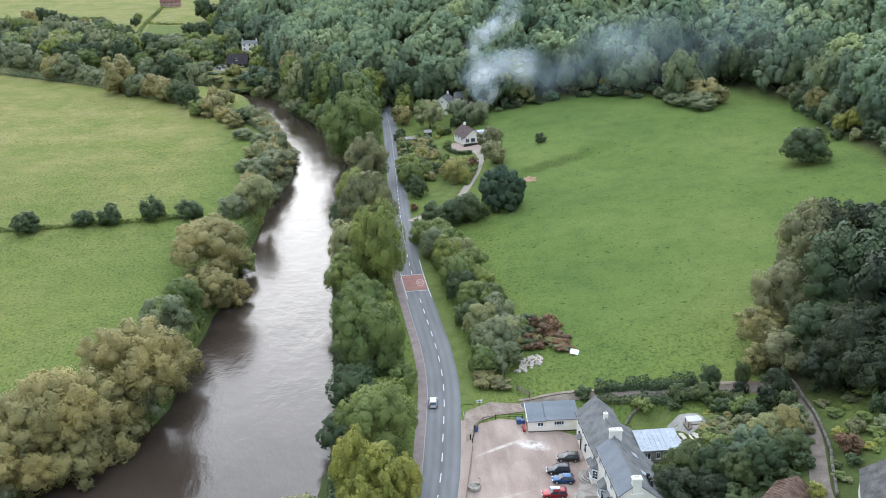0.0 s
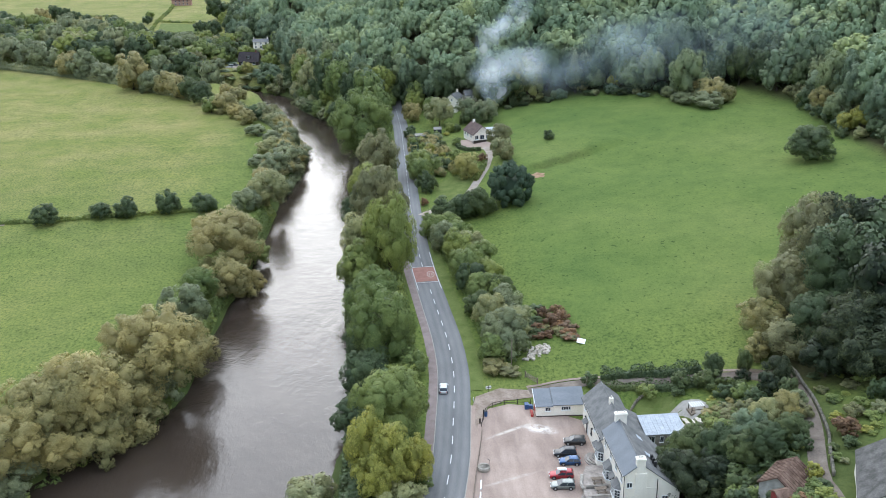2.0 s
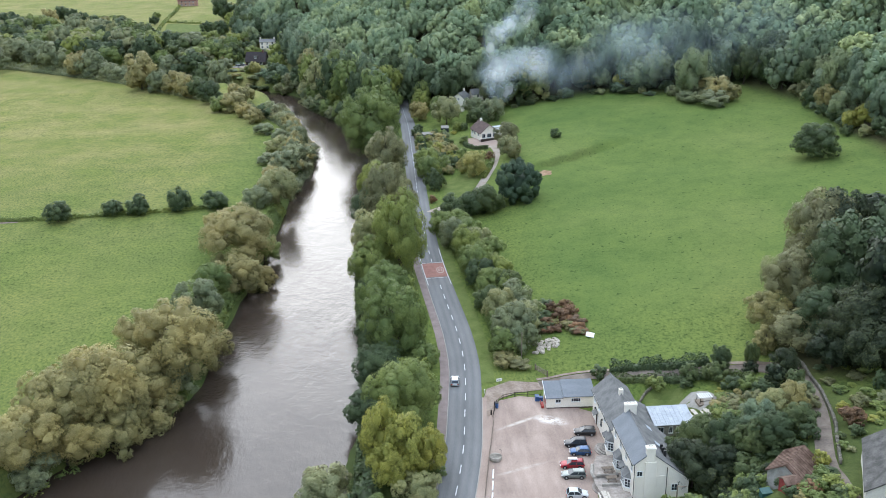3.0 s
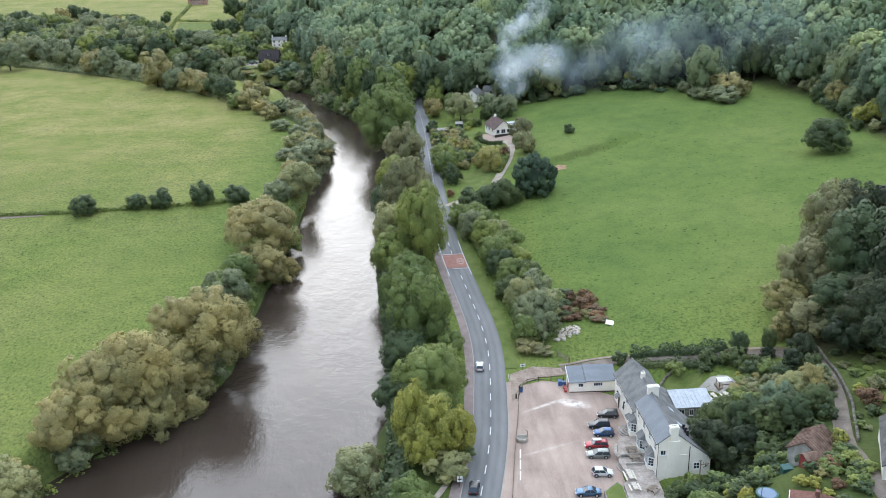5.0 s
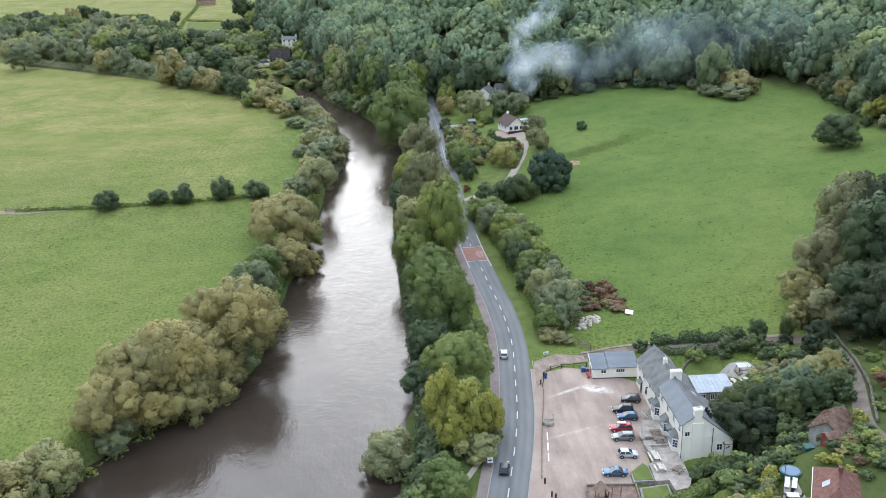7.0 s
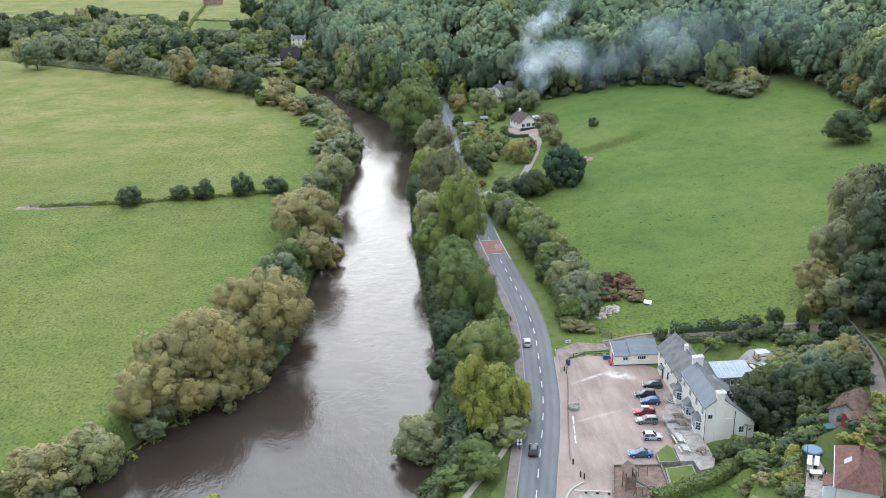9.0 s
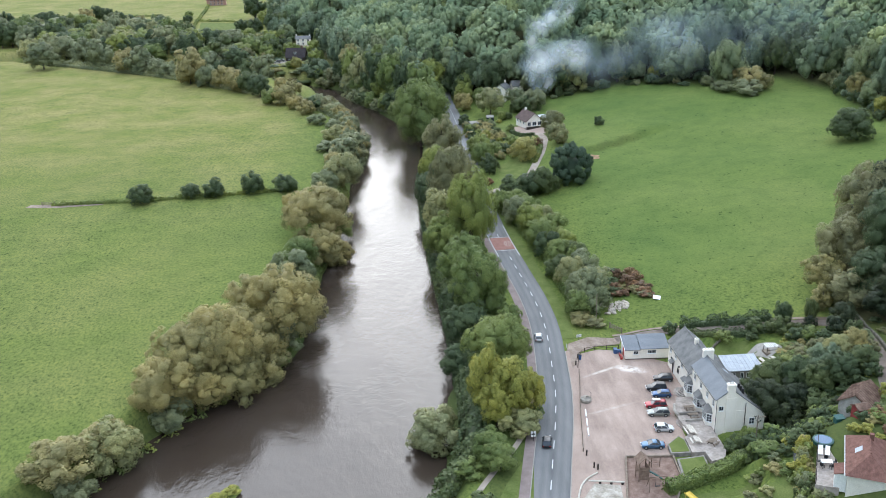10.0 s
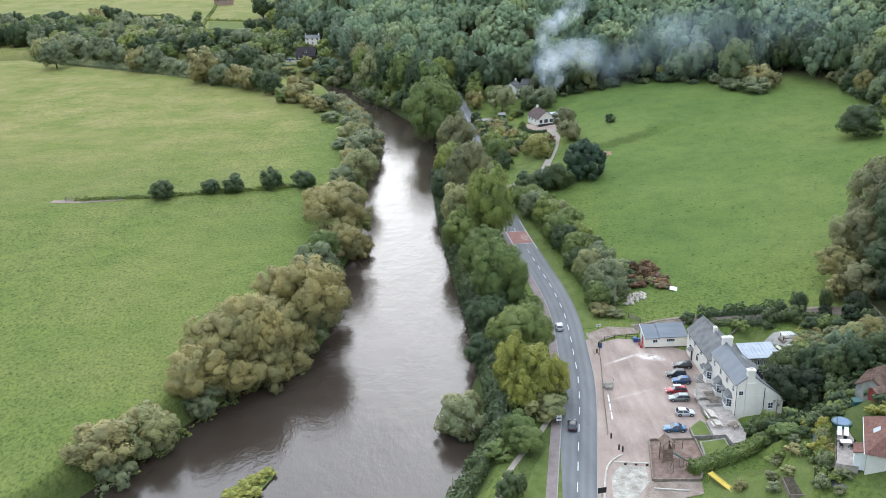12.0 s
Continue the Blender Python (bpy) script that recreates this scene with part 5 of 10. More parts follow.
# where the road enters the wood
tree("tree", "dark", 5.3, 419.0, 9.4, 3.8, "dark green dense-leaved tree where the road enters the wood", "tree", "trees where the road enters the wood", "tree")
tree("tree", "green", 2.6, 411.9, 7.2, 3.0, "broad green tree in full leaf where the road enters the wood", "tree", "trees where the road enters the wood", "tree")
tree("tree", "dark", 10.6, 410.4, 7.6, 3.2, "dark green dense-leaved tree where the road enters the wood", "tree", "trees where the road enters the wood", "tree")
tree("tree", "green", 13.9, 410.9, 11.2, 4.5, "broad green tree in full leaf where the road enters the wood", "tree", "trees where the road enters the wood", "tree")

# more of the bungalow garden
tree("bush", "green", 10.8, 297.7, 8.2, 4.2, "leafy green bush in the bungalow garden", "bush", "garden trees and shrubs", "bush")
tree("cone", "dark", 14.6, 287.7, 4.8, 2.2, "dark green conical evergreen in the bungalow garden", "tree", "garden trees and shrubs", "tree")
tree("cone", "dark", 12.0, 283.2, 4.8, 2.2, "dark green conical evergreen in the bungalow garden", "tree", "garden trees and shrubs", "tree")
tree("bush", "dark", 21.1, 338.4, 2.6, 1.7, "dark green rounded bush in the bungalow garden", "bush", "garden trees and shrubs", "bush")
tree("bush", "dark", 21.8, 320.3, 2.7, 1.8, "dark green rounded bush in the bungalow garden", "bush", "garden trees and shrubs", "bush")
tree("bush", "green", 24.7, 322.7, 2.8, 1.9, "leafy green bush in the bungalow garden", "bush", "garden trees and shrubs", "bush")
tree("bush", "dark", 21.4, 309.9, 2.9, 2.0, "dark green rounded bush in the bungalow garden", "bush", "garden trees and shrubs", "bush")
tree("bush", "olive", 18.5, 325.2, 2.8, 1.9, "olive-tan willow bush in the bungalow garden", "bush", "garden trees and shrubs", "bush")
tree("bush", "sage", 20.1, 349.9, 2.8, 2.0, "grey-green leafy bush in the bungalow garden", "bush", "garden trees and shrubs", "bush")
tree("bush", "olive", 16.9, 339.7, 2.6, 1.7, "olive-tan willow bush in the bungalow garden", "bush", "garden trees and shrubs", "bush")
tree("bush", "green", 14.8, 305.3, 4.6, 2.8, "leafy green bush in the bungalow garden", "bush", "garden trees and shrubs", "bush")
tree("bush", "green", 18.0, 301.1, 1.8, 1.6, "leafy green bush in the bungalow garden", "bush", "garden trees and shrubs", "bush")
tree("bush", "brown", 10.0, 352.4, 3.0, 2.0, "brownish leafy bush in the bungalow garden", "bush", "garden trees and shrubs", "bush")
tree("bush", "olive", 9.9, 335.9, 2.8, 1.9, "olive-tan willow bush in the bungalow garden", "bush", "garden trees and shrubs", "bush")
tree("bush", "dark", 10.3, 366.3, 3.1, 2.1, "dark green rounded bush in the bungalow garden", "bush", "garden trees and shrubs", "bush")
tree("bush", "sage", 25.7, 314.7, 2.0, 1.6, "grey-green leafy bush in the bungalow garden", "bush", "garden trees and shrubs", "bush")
tree("bush", "lime", 23.7, 355.2, 1.6, 1.3, "yellow-green leafy bush in the bungalow garden", "bush", "garden trees and shrubs", "bush")
tree("bush", "brown", 38.9, 292.1, 4.0, 2.7, "brownish leafy bush in the bungalow garden", "bush", "garden trees and shrubs", "bush")
tree("bush", "brown", 40.1, 306.4, 6.2, 3.2, "brownish leafy bush in the bungalow garden", "bush", "garden trees and shrubs", "bush")
tree("bush", "sage", 42.7, 345.9, 4.4, 2.2, "grey-green leafy bush in the bungalow garden", "bush", "garden trees and shrubs", "bush")

# planting round the terrace house
tree("bush", "lime", 37.8, 93.3, 1.0, 1.1, "yellow-green leafy bush beside the garden terrace", "bush", "shrubs round the garden terrace", "bush")
tree("bush", "olive", 39.8, 93.6, 0.9, 1.1, "olive-tan willow bush beside the garden terrace", "bush", "shrubs round the garden terrace", "bush")
tree("bush", "green", 38.8, 90.6, 1.1, 1.0, "leafy green bush beside the garden terrace", "bush", "shrubs round the garden terrace", "bush")
tree("bush", "sage", 37.9, 87.6, 1.3, 1.1, "grey-green leafy bush beside the garden terrace", "bush", "shrubs round the garden terrace", "bush")
tree("bush", "green", 37.2, 84.6, 1.5, 1.2, "leafy green bush beside the garden terrace", "bush", "shrubs round the garden terrace", "bush")
tree("bush", "olive", 36.6, 88.3, 0.4, 0.8, "olive-tan willow bush beside the garden terrace", "bush", "shrubs round the garden terrace", "bush")
tree("bush", "brown", 36.7, 81.9, 1.1, 1.1, "brownish leafy bush beside the garden terrace", "bush", "shrubs round the garden terrace", "bush")
tree("bush", "green", 36.4, 90.4, 1.0, 0.8, "leafy green bush beside the garden terrace", "bush", "shrubs round the garden terrace", "bush")
tree("bush", "dark", 35.0, 85.4, 0.9, 0.8, "dark green rounded bush beside the garden terrace", "bush", "shrubs round the garden terrace", "bush")
tree("bush", "green", 36.9, 94.1, 1.1, 0.9, "leafy green bush beside the garden terrace", "bush", "shrubs round the garden terrace", "bush")
tree("bush", "brown", 35.7, 95.3, 0.7, 0.9, "brownish leafy bush beside the garden terrace", "bush", "shrubs round the garden terrace", "bush")
tree("bush", "green", 34.6, 96.6, 1.2, 1.1, "leafy green bush beside the garden terrace", "bush", "shrubs round the garden terrace", "bush")
tree("bush", "green", 33.7, 99.2, 0.3, 0.9, "leafy green bush beside the garden terrace", "bush", "shrubs round the garden terrace", "bush")
tree("bush", "brown", 26.2, 91.8, 1.7, 1.2, "brownish leafy bush beside the garden terrace", "bush", "shrubs round the garden terrace", "bush")
tree("bush", "sage", 29.9, 88.3, 1.6, 1.2, "grey-green leafy bush beside the garden terrace", "bush", "shrubs round the garden terrace", "bush")
tree("bush", "dark", 34.3, 108.9, 2.0, 1.6, "dark green rounded bush beside the garden terrace", "bush", "shrubs round the garden terrace", "bush")
tree("bush", "green", 37.4, 109.6, 3.1, 1.8, "leafy green bush beside the garden terrace", "bush", "shrubs round the garden terrace", "bush")
tree("bush", "dark", 40.1, 106.9, 3.0, 1.7, "dark green rounded bush beside the garden terrace", "bush", "shrubs round the garden terrace", "bush")
tree("bush", "green", 41.8, 104.1, 2.5, 1.5, "leafy green bush beside the garden terrace", "bush", "shrubs round the garden terrace", "bush")
tree("bush", "green", 34.8, 106.1, 1.8, 1.3, "leafy green bush beside the garden terrace", "bush", "shrubs round the garden terrace", "bush")
tree("bush", "dark", 38.3, 97.5, 1.8, 1.3, "dark green rounded bush beside the garden terrace", "bush", "shrubs round the garden terrace", "bush")
tree("bush", "dark", 38.3, 107.0, 2.2, 1.3, "dark green rounded bush beside the garden terrace", "bush", "shrubs round the garden terrace", "bush")
tree("bush", "green", 44.6, 106.2, 1.4, 1.3, "leafy green bush beside the garden terrace", "bush", "shrubs round the garden terrace", "bush")
tree("bush", "green", 48.0, 107.8, 2.7, 1.7, "leafy green bush beside the garden terrace", "bush", "shrubs round the garden terrace", "bush")
tree("bush", "green", 49.8, 105.8, 2.3, 1.5, "leafy green bush beside the garden terrace", "bush", "shrubs round the garden terrace", "bush")

# gardens by the far houses
tree("far", "sage", -85.4, 507.2, 5.5, 3.5, "pale grey-green willow among the far riverside houses", "tree", "trees by the far houses", "broadleaf_tree")
tree("far", "green", -77.2, 494.5, 4.5, 3.4, "broad green tree in full leaf among the far riverside houses", "tree", "trees by the far houses", "broadleaf_tree")
tree("far", "sage", -80.6, 491.7, 4.6, 3.4, "pale grey-green willow among the far riverside houses", "tree", "trees by the far houses", "broadleaf_tree")
tree("far", "green", -75.8, 515.7, 4.6, 2.9, "broad green tree in full leaf among the far riverside houses", "tree", "trees by the far houses", "broadleaf_tree")
tree("far", "brown", -86.3, 500.4, 4.3, 3.1, "brownish broadleaf tree among the far riverside houses", "tree", "trees by the far houses", "broadleaf_tree")
tree("far", "sage", -70.2, 505.0, 3.9, 2.8, "pale grey-green willow among the far riverside houses", "tree", "trees by the far houses", "broadleaf_tree")
tree("far", "green", -58.4, 494.4, 4.5, 3.4, "broad green tree in full leaf among the far riverside houses", "tree", "trees by the far houses", "broadleaf_tree")
tree("far", "dark", -65.0, 533.9, 6.0, 3.3, "dark green dense-leaved tree among the far riverside houses", "tree", "trees by the far houses", "broadleaf_tree")
tree("far", "green", -65.3, 566.9, 6.3, 3.5, "broad green tree in full leaf among the far riverside houses", "tree", "trees by the far houses", "broadleaf_tree")
tree("far", "dark", -86.9, 595.5, 6.6, 3.6, "dark green dense-leaved tree among the far riverside houses", "tree", "trees by the far houses", "broadleaf_tree")
tree("far", "green", -87.5, 555.8, 6.1, 3.4, "broad green tree in full leaf among the far riverside houses", "tree", "trees by the far houses", "broadleaf_tree")
tree("far", "dark", -74.2, 624.6, 6.4, 3.4, "dark green dense-leaved tree among the far riverside houses", "tree", "trees by the far houses", "broadleaf_tree")

# bramble heap by the hedge
tree("bush", "rust", 32.8, 184.8, 2.5, 1.8, "rust-red garden shrub beside the stone heap", "bush", "bramble patch", "bush")
tree("bush", "rust", 33.9, 179.1, 3.0, 2.0, "rust-brown bramble clump beside the stone heap", "bush", "bramble patch", "bush")
tree("bush", "rust", 30.7, 178.3, 2.0, 1.8, "rust-brown bramble clump beside the stone heap", "bush", "bramble patch", "bush")
tree("bush", "rust", 36.5, 181.4, 2.4, 1.9, "rust-brown bramble clump beside the stone heap", "bush", "bramble patch", "bush")
tree("bush", "rust", 36.0, 185.3, 2.1, 1.7, "rust-brown bramble clump beside the stone heap", "bush", "bramble patch", "bush")
for x, y, h, r in ((27.4, 186.5, 2.2, 2.2), (29.6, 187.6, 1.8, 2.1), (28.4, 180.6, 2.4, 2.3), (30.6, 182.4, 1.8, 2.0), (29.8, 176.4, 1.8, 2.0), (32.0, 188.6, 1.4, 1.8)):
    tree("bush", "dark", x, y, h, r, "dark green bramble clump beside the stone heap", "bramble", "bramble patch", "bramble")
tree("bush", "green", 29.2, 183.8, 3.6, 2.2, "leafy green bush beside the stone heap", "bush", "bramble patch", "bush")
tree("bush", "rust", 31.8, 174.7, 1.4, 1.5, "rust-brown bramble clump beside the stone heap", "bush", "bramble patch", "bush")

# ---- belts of trees and the woods ----
def scatter(poly, gap, seed):
    """Even, slightly shaken places inside an outline."""
    rng = np.random.default_rng(seed)
    p = np.array(poly)
    xs, ys = np.arange(p[:, 0].min(), p[:, 0].max(), gap), np.arange(p[:, 1].min(), p[:, 1].max(), gap * 0.87)
    X, Y = np.meshgrid(xs, ys)
    X = X + (np.arange(len(ys)) % 2)[:, None] * gap / 2
    X, Y = X.ravel() + rng.normal(0, gap * 0.2, X.size), Y.ravel() + rng.normal(0, gap * 0.2, X.size)
    keep = inside(X, Y, [tuple(q) for q in poly])
    return X[keep], Y[keep], rng


BELT = [(-330, 690), (-300, 640), (-200, 592), (-115, 525), (-80, 487), (-82, 500), (-100, 534), (-104, 570), (-130, 600), (-175, 660), (-230, 700), (-300, 730)]
bx, by, rng = scatter(BELT, 12.5, 5)
for x, y in zip(bx, by):
    tint = ["dark", "green", "sage", "green", "sage", "dark"][int(rng.integers(6))]
    tree("far", tint, float(x), float(y), float(rng.uniform(10, 17)), float(rng.uniform(6, 9.5)), {"dark": "dark green", "green": "mid-green", "olive": "olive-tan", "sage": "grey-green"}[tint] + " broadleaf tree in a belt beyond the river", "tree", "trees beyond the river bend", "broadleaf_tree")

GARDENS = [(-140, 592), (-110, 545), (-99, 524), (-82, 497), (-66, 492), (-58, 520), (-60, 600), (-66, 645), (-100, 655), (-132, 645)]
gx, gy, rng = scatter(GARDENS, 7.2, 21)
for x, y in zip(gx, gy):
    if (abs(x + 76) < 9 and 598 < y < 619) or (abs(x + 75) < 10 and 534 < y < 553) or (-93 < x < -77 and 526 < y < 547):
        continue
    tint = ["sage", "green", "dark", "brown", "wood"][int(rng.integers(5))]
    front = y < 540 or (x > -90 and y < 604)
    tree("bush", tint, float(x), float(y), float(rng.uniform(1.2, 2.0) if front else rng.uniform(3.2, 6.0)), float(rng.uniform(2.4, 4.2)), {"dark": "dark green", "green": "mid-green", "brown": "brownish", "sage": "grey-green", "wood": "blue-green"}[tint] + " garden shrub by the far riverside houses", "bush", "shrubs by the far houses", "shrub")
rng = np.random.default_rng(33)
for y in np.arange(296, 412, 4.2):
    xs = np.arange(-75, -24, 0.5)
    gap = river_gap(xs, np.full(len(xs), y))
    bank = xs[gap > 1.5]
    bank = bank[bank < xs[np.argmin(gap)]].max()
    for off, hs in ((0.6, 0.7), (4.6, 1.0)):
        tint = ["sage", "sage", "olive", "brown"][int(rng.integers(4))]
        tree("bush", tint, float(bank - off + rng.normal(0, 0.8)), float(y + rng.normal(0, 1)), float(rng.uniform(3.8, 6.6) * hs), float(rng.uniform(2.7, 4.0)), {"olive": "olive-tan", "brown": "brownish", "sage": "grey-green"}[tint] + " willow scrub on the meadow's river bank", "bush", "trees along the meadow bank", "willow_scrub")

for x, y, h, r, tint in ((-61, 494, 5, 4.0, "dark"), (-57, 489, 4.5, 3.6, "sage"), (-65, 503, 5, 4.0, "wood"), (-53, 484, 4.5, 3.6, "brown"), (-60, 506, 7, 4.4, "dark"), (-56, 497, 7, 4.4, "wood"), (-52, 491, 6, 4.0, "sage")):
    tree("bush", tint, x, y, h, r, "leafy bank shrub between the river and the wood", "bush", "shrubs by the far houses", "shrub")
ox, oy, rng = scatter([(50.6, 128), (53.6, 139), (60, 133.4), (56, 123.4)], 1.75, 41)
for x, y in zip(ox, oy):
    tint = ["brown", "olive", "green", "lime", "brown"][int(rng.integers(5))]
    tree("bush", tint, float(x), float(y), float(rng.uniform(0.7, 1.4)), float(rng.uniform(1.1, 1.6)), {"brown": "brownish", "olive": "olive-tan", "green": "mid-green", "lime": "yellow-green"}[tint] + " overgrown herbage in the inn's garden", "herbage", "overgrown garden", "herbage")
# the dark leaf here also carries the shadow at the foot of the trees
ox, oy, rng = scatter([(45, 105), (46, 113), (50, 111.5), (53, 106), (49, 103.8)], 2.3, 43)
for x, y in zip(ox, oy):
    tree("bush", ["ivy", "dark"][int(rng.integers(2))], float(x), float(y), float(rng.uniform(1.3, 2.3)), float(rng.uniform(1.3, 1.9)), "dark green undergrowth below the garden trees", "undergrowth", "overgrown garden", "undergrowth")

VIEW = [(-135, 900), (-110, 640), (-62, 610), (-60, 470), (-45, 425), (60, 380), (150, 380), (160, 240), (150, 195), (100, 188), (78, 172), (82, 126), (150, 110), (330, 300), (420, 620), (380, 900)]
wx, wy, rng = scatter(VIEW, 11.8, 11)
wd = wood_depth(wx, wy)
road_gap, _ = line_distance(wx, wy, ROAD_LINE)
ok = (wd > 0.4) & (road_gap > 6) & ~((wx > 22) & (wx < 44) & (wy < 408))
wx, wy, wd = wx[ok], wy[ok], wd[ok]
order = np.argsort(wd)
EDGE = 84
for x, y, h, r, tint in ((27, 404, 15, 6.0, "dark"), (36, 406, 17, 6.6, "wood"), (45, 402, 16, 6.4, "dark"), (53, 404, 18, 7.0, "wood"), (62, 405, 17, 6.8, "dark"), (71, 404, 19, 7.4, "wood"), (80, 404, 18, 7.2, "dark"), (89, 405, 20, 7.6, "wood"), (133, 394, 19, 8.0, "dark"), (146, 392, 18, 7.5, "wood")):
    tree("tree", tint, x, y, h, r, "tall broadleaf tree at the edge of the hillside wood", "tree", "trees of the wood's edge", "tree")
for k in order[:EDGE]:
    # towards the lane the leaf tint itself holds the wood's shade
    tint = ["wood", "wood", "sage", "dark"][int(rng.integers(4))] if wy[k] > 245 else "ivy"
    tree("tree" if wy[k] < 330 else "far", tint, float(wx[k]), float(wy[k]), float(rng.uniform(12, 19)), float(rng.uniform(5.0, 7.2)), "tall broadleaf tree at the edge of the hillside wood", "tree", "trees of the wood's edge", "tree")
tones = []
proto = [unit_crown(400 + k, 24, 1250, 0.084, "round", (0.20, 0.33), 0.80) for k in range(6)]
vs, fs, hs, gs, vnorm, hnorm, nv, nh = [], [], [], [], [], [], 0, 0
for k in order[EDGE:]:
    if wy[k] < 262 and wx[k] < 185:             # the wood above the lane: darker leaved, its shade put into the tints
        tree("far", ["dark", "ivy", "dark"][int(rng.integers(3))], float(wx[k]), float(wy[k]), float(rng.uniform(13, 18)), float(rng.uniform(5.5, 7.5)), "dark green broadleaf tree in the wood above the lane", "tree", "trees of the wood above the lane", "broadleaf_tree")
        continue
    v, f, hv, hf, pn = proto[int(rng.integers(6))]
    r, rz = np.array([rng.uniform(5.2, 7.2), rng.uniform(5.8, 8.2)]) * (1.25 if wx[k] > 70 else 1.0)
    a = rng.uniform(0, 6.28)
    R = np.array([[math.cos(a), -math.sin(a), 0], [math.sin(a), math.cos(a), 0], [0, 0, 1]])
    c = np.array([wx[k], wy[k], gz(wx[k], wy[k]) + rng.uniform(5.5, 11.5)])
    vs.append((v * [r, r, rz]) @ R.T + c)
    hs.append((hv * [r, r, rz]) @ R.T + c)
    pn = (pn / [1, 1, rz / r]) @ R.T
    vnorm.append(pn[:len(v)])
    hnorm.append(pn[len(v):])
    fs.append(f + nv)
    gs.append(hf + nh)
    tones.append(np.clip(rng.normal(0.5, 0.24), 0, 1))
    nv += len(v)
    nh += len(hv)
woods = new("woodland", quads_mesh("woodland", np.vstack(vs), np.vstack(fs), np.vstack(hs), np.vstack(gs), np.vstack(vnorm + hnorm), LEAF["hill"]))
ta = woods.data.attributes.new("tone", "FLOAT", "POINT")
ta.data.foreach_set("value", np.concatenate([np.repeat(tones, len(proto[0][0])), np.repeat(tones, len(proto[0][2]))]).astype(np.float32))
tagged(woods, "dense mixed broadleaf woodland covering the hillside", "woodland", kind="stuff")

# ---- materials of built things ----
GLASS = principled("window_glass", 0.08, 0.6)[0]
GLASS.node_tree.nodes["Principled BSDF"].inputs["Base Color"].default_value = (0.035, 0.042, 0.05, 1)
WHITE = plain("white_gloss_paint", (0.72, 0.72, 0.70), (0.80, 0.80, 0.78), 3.0, 0.45, 0.4, bump=0)
CREAM = plain("cream_render", (0.62, 0.58, 0.50), (0.70, 0.665, 0.585), 0.6, 0.85, 0.2)
OLD_SLATE = plain("old_grey_slate", (0.115, 0.115, 0.112), (0.21, 0.205, 0.195), 0.8, 0.75, 0.3, fine=7, stretch=(0.4, 1, 1))
BLUE_SLATE = plain("blue_slate", (0.125, 0.140, 0.156), (0.165, 0.181, 0.198), 0.5, 0.55, 0.4, fine=9, stretch=(0.4, 1, 1))
PALE_ROOF = plain("pale_sheet_roof", (0.38, 0.405, 0.435), (0.48, 0.505, 0.535), 0.6, 0.7, 0.2, fine=4)
RED_TILE = plain("red_clay_tile", (0.125, 0.058, 0.045), (0.215, 0.11, 0.085), 1.5, 0.85, 0.2, fine=8)
BROWN_TILE = plain("brown_tile", (0.085, 0.056, 0.05), (0.135, 0.095, 0.083), 1.0, 0.85, 0.2, fine=6)
RUST_SHEET = plain("rusty_sheet", (0.085, 0.045, 0.03), (0.24, 0.155, 0.115), 0.8, 0.8, 0.3, fine=5)
TIMBER = plain("weathered_timber", (0.16, 0.125, 0.095), (0.28, 0.225, 0.175), 2.0, 0.85, 0.2, stretch=(1, 1, 0.3))
PALE_WOOD = plain("pale_log", (0.48, 0.43, 0.36), (0.64, 0.59, 0.51), 2.0, 0.85, 0.2)
DARK_WOOD = plain("dark_stained_wood", (0.035, 0.028, 0.024), (0.07, 0.055, 0.045), 2.0, 0.8, 0.2)
BLACK = plain("black_paint", (0.014, 0.014, 0.015), (0.028, 0.028, 0.03), 2.0, 0.5, 0.4, bump=0)
RUBBER = plain("tyre_rubber", (0.02, 0.02, 0.02), (0.035, 0.035, 0.035), 5.0, 0.85, 0.2)
ALLOY = plain("wheel_alloy", (0.42, 0.43, 0.44), (0.55, 0.56, 0.57), 5.0, 0.35, 0.5, metal=0.7, bump=0)
PAVING = plain("terrace_paving", (0.27, 0.23, 0.20), (0.42, 0.365, 0.32), 0.7, 0.9, 0.2, fine=2.2)
BARK_CHIP = plain("bark_chippings", (0.17, 0.11, 0.085), (0.27, 0.19, 0.155), 0.9, 0.95, 0.1, fine=5, bump=0.4)
SOIL = plain("bare_soil", (0.21, 0.155, 0.12), (0.33, 0.265, 0.215), 0.5, 0.95, 0.1, fine=3)
RED_SURFACE = plain("red_road_surfacing", (0.27, 0.130, 0.105), (0.345, 0.178, 0.145), 0.8, 0.85, 0.2)
LAWN = plain("mown_lawn", (0.098, 0.130, 0.036), (0.150, 0.174, 0.058), 0.35, 0.95, 0.04, fine=5)
RED_PAINT = plain("red_paint", (0.36, 0.03, 0.025), (0.45, 0.045, 0.035), 2.0, 0.5, 0.4, bump=0)
BLUE_PAINT = plain("blue_paint", (0.03, 0.08, 0.20), (0.05, 0.12, 0.27), 2.0, 0.5, 0.4, bump=0)
GREEN_PAINT = plain("green_paint", (0.02, 0.075, 0.065), (0.035, 0.11, 0.095), 2.0, 0.5, 0.4, bump=0)
YELLOW = plain("yellow_plastic", (0.55, 0.38, 0.05), (0.66, 0.47, 0.08), 2.0, 0.5, 0.4, bump=0)
WALLSTONE = plain("walling_stone", (0.20, 0.18, 0.155), (0.36, 0.33, 0.29), 1.3, 0.9, 0.2, vary=0.25, bump=0.4)
KERB = plain("concrete_kerb", (0.27, 0.25, 0.22), (0.36, 0.335, 0.30), 1.5, 0.85, 0.2)


